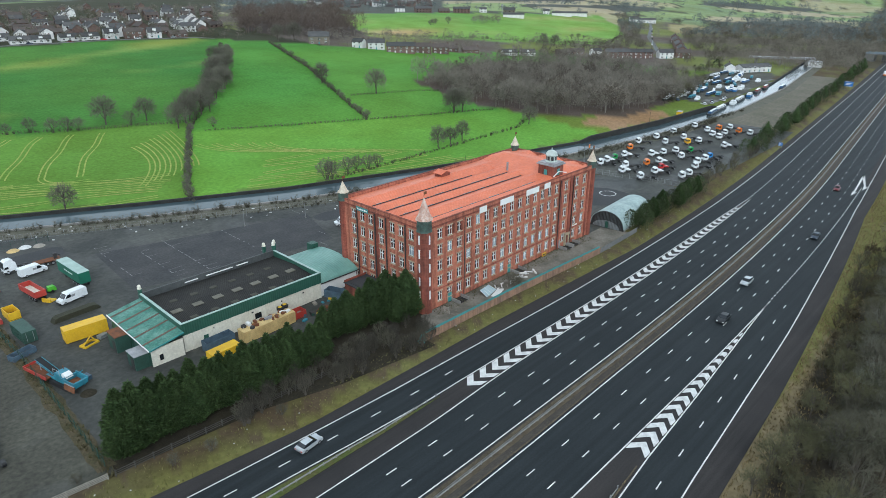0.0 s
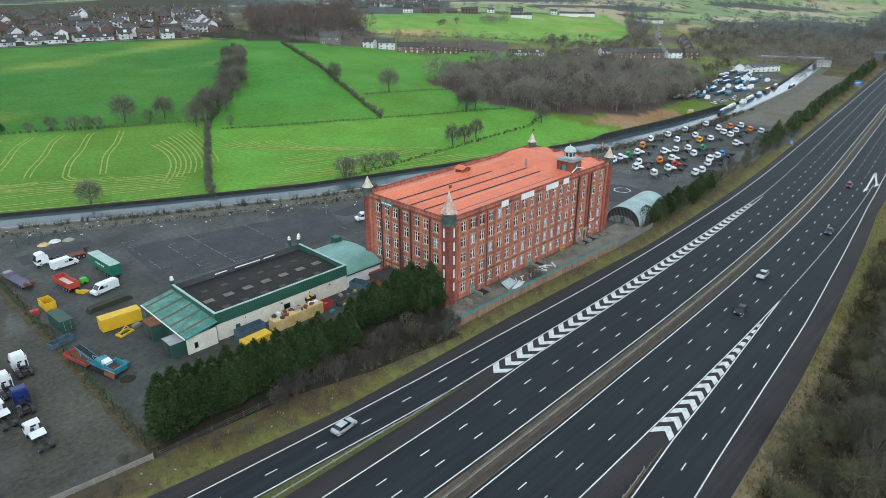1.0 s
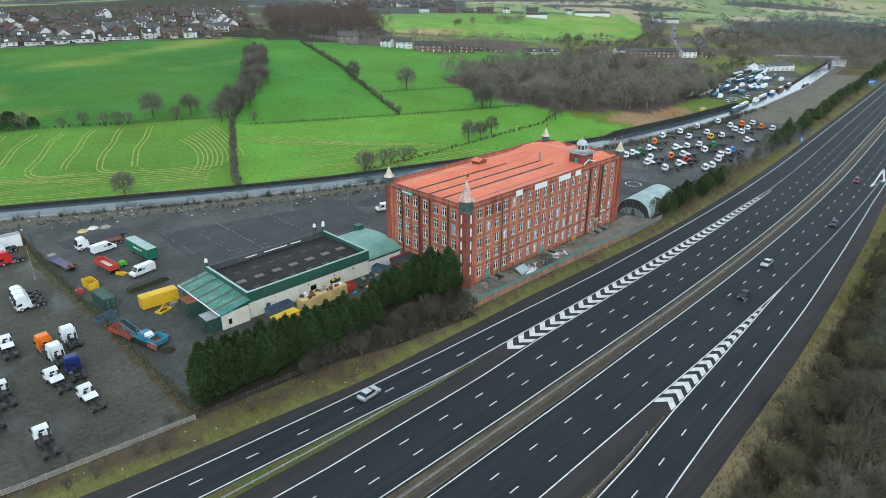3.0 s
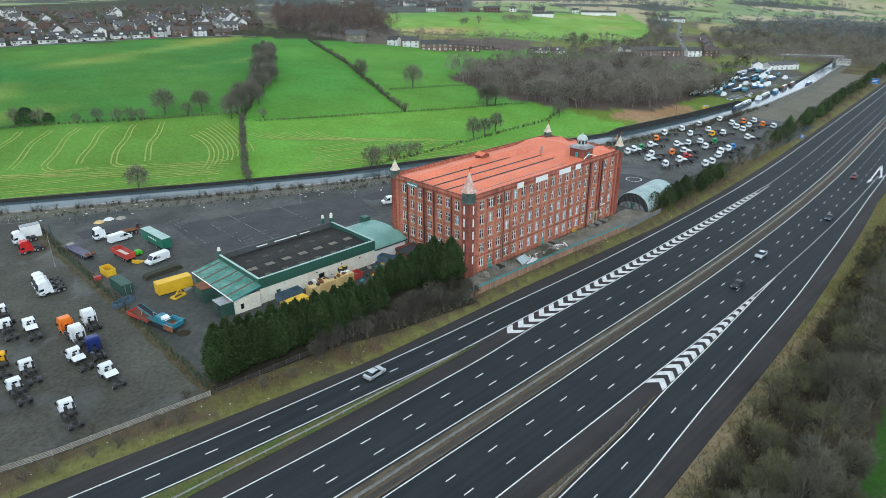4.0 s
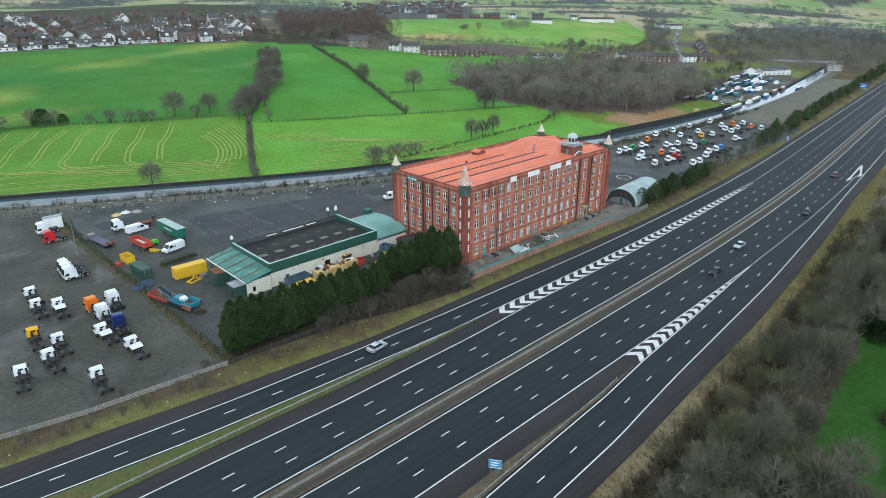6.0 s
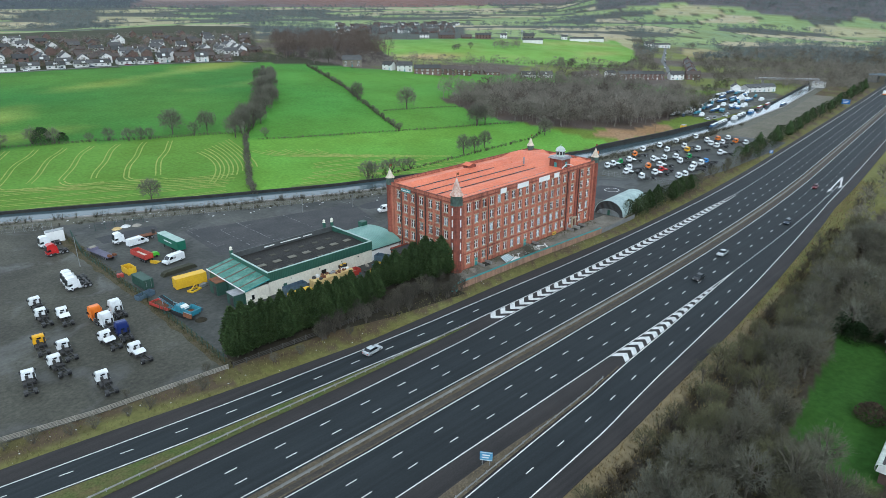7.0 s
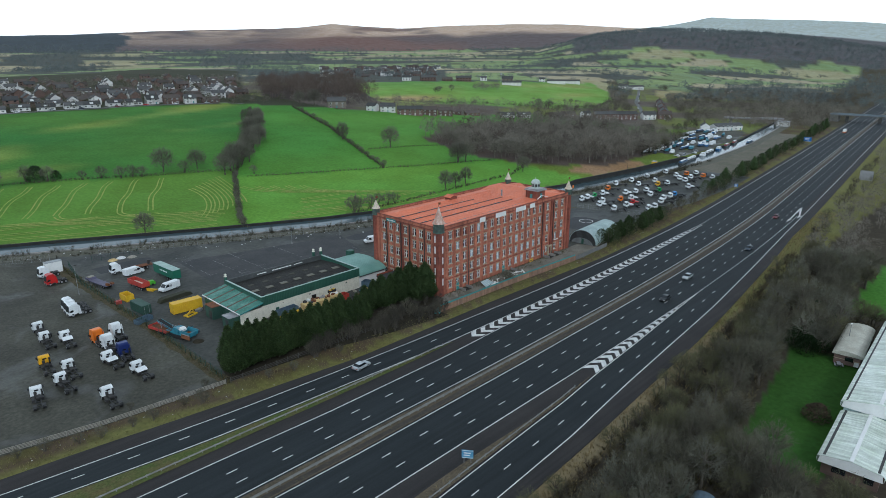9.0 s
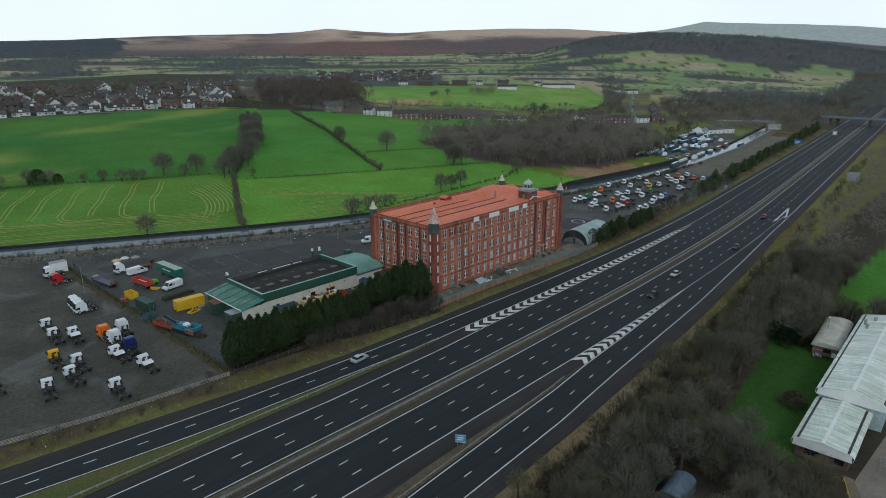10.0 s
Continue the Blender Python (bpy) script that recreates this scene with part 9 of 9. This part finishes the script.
for k in range(12):
    x = -100 + 24 * k + hrng.uniform(-4, 4)
    y = table(TOWN_EDGE, x) + 5.5
    car(x, y, hrng.uniform(-10, 6), (cab_paint["white"], silver, dark_blue, maroon, cab_paint["red"])[k % 5], "parked car by the lane above the fields", land(x, y) + 0.1)
house("barn", 244, 379, -38, "old gritstone barn at the head of the field", "hillside houses")
house("semi_white", 270, 340, -40, "large white house looking over the fields", "hillside houses")
house("cottage", 261, 350, -70, "white cottage beside the large white house", "hillside houses")
house("terrace", 277, 319, -42, "red brick terrace with white porches above the wood", "brick terraces")
for x, y in ((299, 317), (318, 316)):
    house("semi_brick", x, y, -42, "red brick pair of houses with white porches", "brick terraces")
for x, y, a in ((346, 332, -35), (364, 324, -35), (440, 278, -45), (458, 276, -45)):
    house("bungalow_brick", x, y, a, "low brick bungalow half hidden by trees", "hillside houses")
for x, y in ((394, 304), (411, 297)):
    house("bungalow", x, y, -42, "white bungalow half hidden by trees", "hillside houses")
house("cottage", 461, 257, -20, "white end house of the brick row by the lane", "valley houses")
for x, y in ((465, 238), (481, 224)):
    house("terrace", x, y, -44, "red brick terrace by the lane", "valley houses")
house("semi_white", 498, 208, -40, "white pair of houses by the lane", "valley houses")
house("semi_brick", 512, 198, -50, "red brick pair of houses by the lane", "valley houses")
for k in range(9):
    house(("terrace", "cottage", "semi_brick")[k % 3], 545 + 14 * k, 214 + 7.5 * k, 27 + (k % 2) * 4, ("brick terrace along the lane", "white cottage along the lane", "brick pair of houses along the lane")[k % 3], "valley houses")
hill_lane = Geo()
pts = [(540, 236), (600, 270), (660, 307), (740, 346), (834, 394), (870, 420)]
for x, y in pts:
    hill_lane.v += [(x + 0.9, y - 1.8, land(x, y) + 0.4), (x - 0.9, y + 1.8, land(x, y) + 0.4)]
hill_lane.f = [(2 * i, 2 * i + 2, 2 * i + 3, 2 * i + 1) for i in range(len(pts) - 1)]
structure("hill_lane", hill_lane, mat("pale_lane", (0.16, 0.17, 0.17), (0.12, 0.125, 0.125), scale=0.2, rough=0.9), "pale lane climbing out of the valley", "road")
for k in range(7):
    x = 590 + 27 * k
    y = 264 + 13.9 * k
    car(x, y + 3, 29, (cab_paint["white"], silver, dark_blue)[k % 3], "car parked along the valley lane", land(x, y) + 0.45)
house("shed_white", 471, 121, -27, "long white canalside building with a slate roof", "boatyard buildings")
house("cottage", 452, 132, 30, "brick and white cottage beside the boatyard", "boatyard buildings")
house("semi_white", 817, 412, -50, "white farmhouse among far fields", "far houses")
house("shed_white", 832, 402, -50, "long white farm building among far fields", "far houses")
for k in range(110):
    az, r = hrng.uniform(44.5, 54.5), hrng.uniform(1080, 1620)
    x, y = -100 + r * math.cos(radians(az)), -90 + r * math.sin(radians(az))
    house(hrng.choice(("cottage_far", "semi_brick_far", "semi_brick_far", "bungalow_brick_far", "semi_white_far")), x, y, hrng.uniform(-70, 10), "far village house with a grey roof", "far village")
for kind, x, y, a, word in (("semi_white_far", 546, 612, -45, "white house with a tower at the head of the meadow"), ("terrace_far", 566, 588, -30, "low brown building at the head of the meadow"), ("bungalow_brick_far", 590, 572, -35, "brick house at the head of the meadow"), ("terrace_far", 612, 560, -40, "brick row at the head of the meadow"), ("cottage_far", 650, 554, -40, "white house at the head of the meadow"), ("barn_far", 668, 522, -50, "grey farm shed at the head of the meadow"), ("shed_white_far", 646, 497, -50, "long white farm shed in the meadow"), ("cottage_far", 745, 514, -55, "white house at the head of the meadow"), ("shed_white_far", 752, 492, -55, "long white shed at the head of the meadow"), ("shed_white_far", 782, 485, -55, "long white shed at the head of the meadow"), ("cottage_far", 930, 290, -60, "white farmhouse among bare trees")):
    house(kind, x, y, a, word, "far village")
mast = thing("mast", 655, 524, land(655, 524), 0, "slim pale mast beside the farm shed", "mast")
part("pole", Geo().tube((0, 0, 0), (0, 0, 14), 0.5, 0.3, 6), lead_grey, mast)
part("antenna", Geo().box(-0.9, -0.9, 11, 0.9, 0.9, 13.4), lead_grey, mast)

# ---- boatyard ----
boat_kinds = {}


def boat(kind, x, y, turn, label, z=0.0):
    if kind in boat_kinds:
        return tagged(copy_thing(boat_kinds[kind], pose(x, y, z, 0, 0, turn)), label=label)
    t = thing("boat", x, y, z, turn, label, "boat", "boats in the boatyard")
    l, hull, top = {"narrow_blue": (16, boat_dark, boat_blue), "narrow_white": (18, boat_dark, boat_white), "narrow_red": (14, boat_dark, boat_red), "cruiser": (8, boat_white, boat_white), "cruiser_blue": (9, boat_blue, boat_white), "covered": (13, boat_dark, cyan_paint)}[kind]
    b = 1.05 if "narrow" in kind or kind == "covered" else 1.35
    part("hull", Geo().prism([(-l / 2, -b), (l / 2 - 2, -b), (l / 2, 0), (l / 2 - 2, b), (-l / 2, b), (-l / 2 - 0.6, 0)], 0.1, 1.15), hull, t)
    cab = part("cabin", Geo().prism([(-l / 2 + 1.2, -b + 0.12), (l / 2 - 3, -b + 0.12), (l / 2 - 3, b - 0.12), (-l / 2 + 1.2, b - 0.12)], 1.15, 2.15, [(-l / 2 + 1.3, -b + 0.3), (l / 2 - 3.3, -b + 0.3), (l / 2 - 3.3, b - 0.3), (-l / 2 + 1.3, b - 0.3)]), top, t)
    part("roof", Geo().box(-l / 2 + 1.3, -b + 0.32, 2.15, l / 2 - 3.3, b - 0.32, 2.22), boat_white if kind != "covered" else top, t)
    for s in (-1, 1):
        g = Geo()
        for i in range(int((l - 5) / 3.2)):
            x0 = -l / 2 + 2 + i * 3.2
            g.box(x0, s * (b - 0.17) - 0.03, 1.45, x0 + 1.5, s * (b - 0.17) + 0.03, 1.9)
        if g.v:
            tagged(part("glazing", g, car_glass, cab), kind="stuff")
    boat_kinds[kind] = t
    return t


brng = random.Random(23)
for x, y, a, k in ((280, 73.5, 8, "narrow_blue"), (296, 75.5, 6, "narrow_white"), (318, 77, 6, "cruiser"), (332, 78.5, 6, "narrow_white"), (352, 80, 8, "cruiser_blue"), (372, 82, 8, "narrow_red"), (392, 84, 10, "narrow_red"), (400, 76, 8, "narrow_blue")):
    boat(k, x, y, a, "narrowboat moored on the canal" if "narrow" in k else "small cruiser moored on the canal", 0.1)
for k in range(58):
    u, v = brng.random(), brng.random()
    x = 312 + 140 * u
    y = 89 + 12 * u + 33 * v
    kind = brng.choice(("cruiser", "narrow_blue", "narrow_white", "cruiser_blue", "covered", "cruiser", "narrow_blue"))
    boat(kind, x, y, 12 + brng.uniform(-14, 14), {"cruiser": "white cabin cruiser laid up ashore", "cruiser_blue": "blue and white cruiser laid up ashore", "covered": "boat under a cyan sheet laid up ashore"}.get(kind, "narrowboat laid up ashore in the boatyard"), land(x, y))
for k in range(12):
    x, y = 300 + 8 * k + brng.uniform(-3, 3), 84.5 + brng.uniform(0, 4)
    if k < 5:
        car(x, y, brng.uniform(0, 90), (cab_paint["white"], silver, dark_blue)[k % 3], "car parked beside the boatyard", land(x, y))
ycab = thing("site_cabin", 262, 84, land(262, 84), 10, "small yellow cabin at the wood's edge", "cabin")
part("body", Geo().box(-2, -1.2, 0, 2, 1.2, 2.3), yellow_paint, ycab)
part("roof", Geo().box(-2.1, -1.3, 2.3, 2.1, 1.3, 2.42), lead_grey, ycab)
yard = Geo()
YARD = ((300, 84), (420, 90), (474, 106), (474, 142), (400, 140), (326, 122))
yx, yy = span(296, 478, 6), span(82, 144, 4)
yard.v = [(x, y, land(x, y) + 0.12) for x in yx for y in yy]
yard.f = [(i * len(yy) + j, (i + 1) * len(yy) + j, (i + 1) * len(yy) + j + 1, i * len(yy) + j + 1) for i in range(len(yx) - 1) for j in range(len(yy) - 1) if inside(YARD, yx[i] + 3, yy[j] + 2)]
structure("boatyard", yard, yard_dirt, "stony ground of the boatyard", "yard")
for k in range(30):
    x, y = 300 + 6.2 * k, 0
    y = (126 if x < 400 else 146) + 0.2 * (x - 400) * (x < 400) + brng.uniform(-3, 5)
    tree(("hedge_evergreen", "willow", "alder")[k % 3], x, y, brng.uniform(0.7, 1.2), brng.uniform(0, 360), "tree at the edge of the boatyard", "boatyard trees")

# ---- bridge, signs and far masts ----
dark_concrete = mat("stained_concrete", (0.17, 0.165, 0.15), (0.1, 0.098, 0.09), scale=0.4, rough=0.9, vary=0.25)
parapet_blue = mat("blue_grey_parapet", (0.2, 0.24, 0.27), (0.15, 0.18, 0.2), scale=0.4, rough=0.8, vary=0.2)
br = thing("road_bridge", 622, 44, 0, 0, "grey concrete road bridge over the motorway", "bridge")
part("deck", Geo().box(-5, -75, 5.9, 5, 32, 6.6), dark_concrete, br)
for s in (-1, 1):
    part("parapet", Geo().box(s * 5 - 0.15, -75, 6.6, s * 5 + 0.15, 32, 7.6), parapet_blue, br)
for y in (-9.5, -45, 18):
    part("pier", Geo().box(-0.6, y - 1.4, 0, 0.6, y + 1.4, 5.9), dark_concrete, br)
for y in (-75, 25):
    part("abutment", Geo().box(-5, y, -1, 5, y + 7, 5.9), dark_concrete, br)
vi = thing("viaduct", 540, 122, 0, -62, "pale grey viaduct crossing behind the boatyard", "bridge")
part("deck", Geo().box(-26, -3, 4.5, 26, 3, 6.0), lead_grey, vi)
for x in (-20, 0, 20):
    part("pier", Geo().box(x - 1, -2, -1, x + 1, 2, 4.5), concrete, vi)
wc = thing("white_shed", 540, 95, 0, 10, "white shed beside the far hedge", "shed")
part("body", Geo().box(-5, -5, 0, 5, 5, 4.2), house_white, wc)
part("roof", Geo().box(-5.2, -5.2, 4.2, 5.2, 5.2, 4.5), lead_grey, wc)


def road_sign(x, y, turn, w, h, low, board_m, label, bars=True, posts=2):
    s = thing("road_sign", x, y, 0, turn, label, "road sign")
    for k in range(posts):
        px = (-w * 0.3 + k * w * 0.6) if posts > 1 else 0
        part("post", Geo().tube((px, 0.08, 0), (px, 0.08, low + h), 0.06, 0.06, 6), galv, s)
    b = part("board", Geo().box(-w / 2, -0.03, low, w / 2, 0.03, low + h), board_m, s)
    if bars:
        part("border", Geo().box(-w / 2 + 0.06, -0.05, low + 0.06, w / 2 - 0.06, -0.032, low + 0.14).box(-w / 2 + 0.06, -0.05, low + h - 0.14, w / 2 - 0.06, -0.032, low + h - 0.06), white_panel, b)
        for k in range(2):
            part("letter_bar", Geo().box(-w * 0.32, -0.05, low + h * (0.3 + 0.28 * k), w * (0.2 + 0.1 * k), -0.032, low + h * (0.42 + 0.28 * k)), white_panel, b)


pale_blue_sign = mat("pale_blue_sign", (0.12, 0.33, 0.52), scale=1, rough=0.5, vary=0.05)
road_sign(-38.9, -31.3, -55, 2.0, 1.6, 1.1, pale_blue_sign, "small pale blue sign on two posts on the island")
road_sign(223.4, 20.8, -80, 1.6, 1.5, 1.2, sign_blue, "small square blue sign on the verge")
road_sign(423, 42.8, -82, 5.2, 3.2, 2.2, sign_blue, "large blue motorway direction sign")
road_sign(285, -23.2, 95, 6.0, 5.0, 1.6, lead_grey, "large sign seen from its grey back", False)
for x, y in ((104, 96), (232, 86)):
    p = thing("marker_post", x, y, land(x, y), 0, "thin post standing in the field", "post")
    part("pole", Geo().tube((0, 0, 0), (0, 0, 6), 0.08, 0.06, 6), dark_metal, p)
fp = thing("flag_post", 156, 74, 0, 0, "short post with an orange and white marker by the canal", "post")
part("pole", Geo().tube((0, 0, 0), (0, 0, 3.2), 0.08, 0.08, 6), galv, fp)
part("marker", Geo().box(-0.4, -0.1, 3.2, 0.4, 0.1, 4.6), cab_paint["orange"], fp)
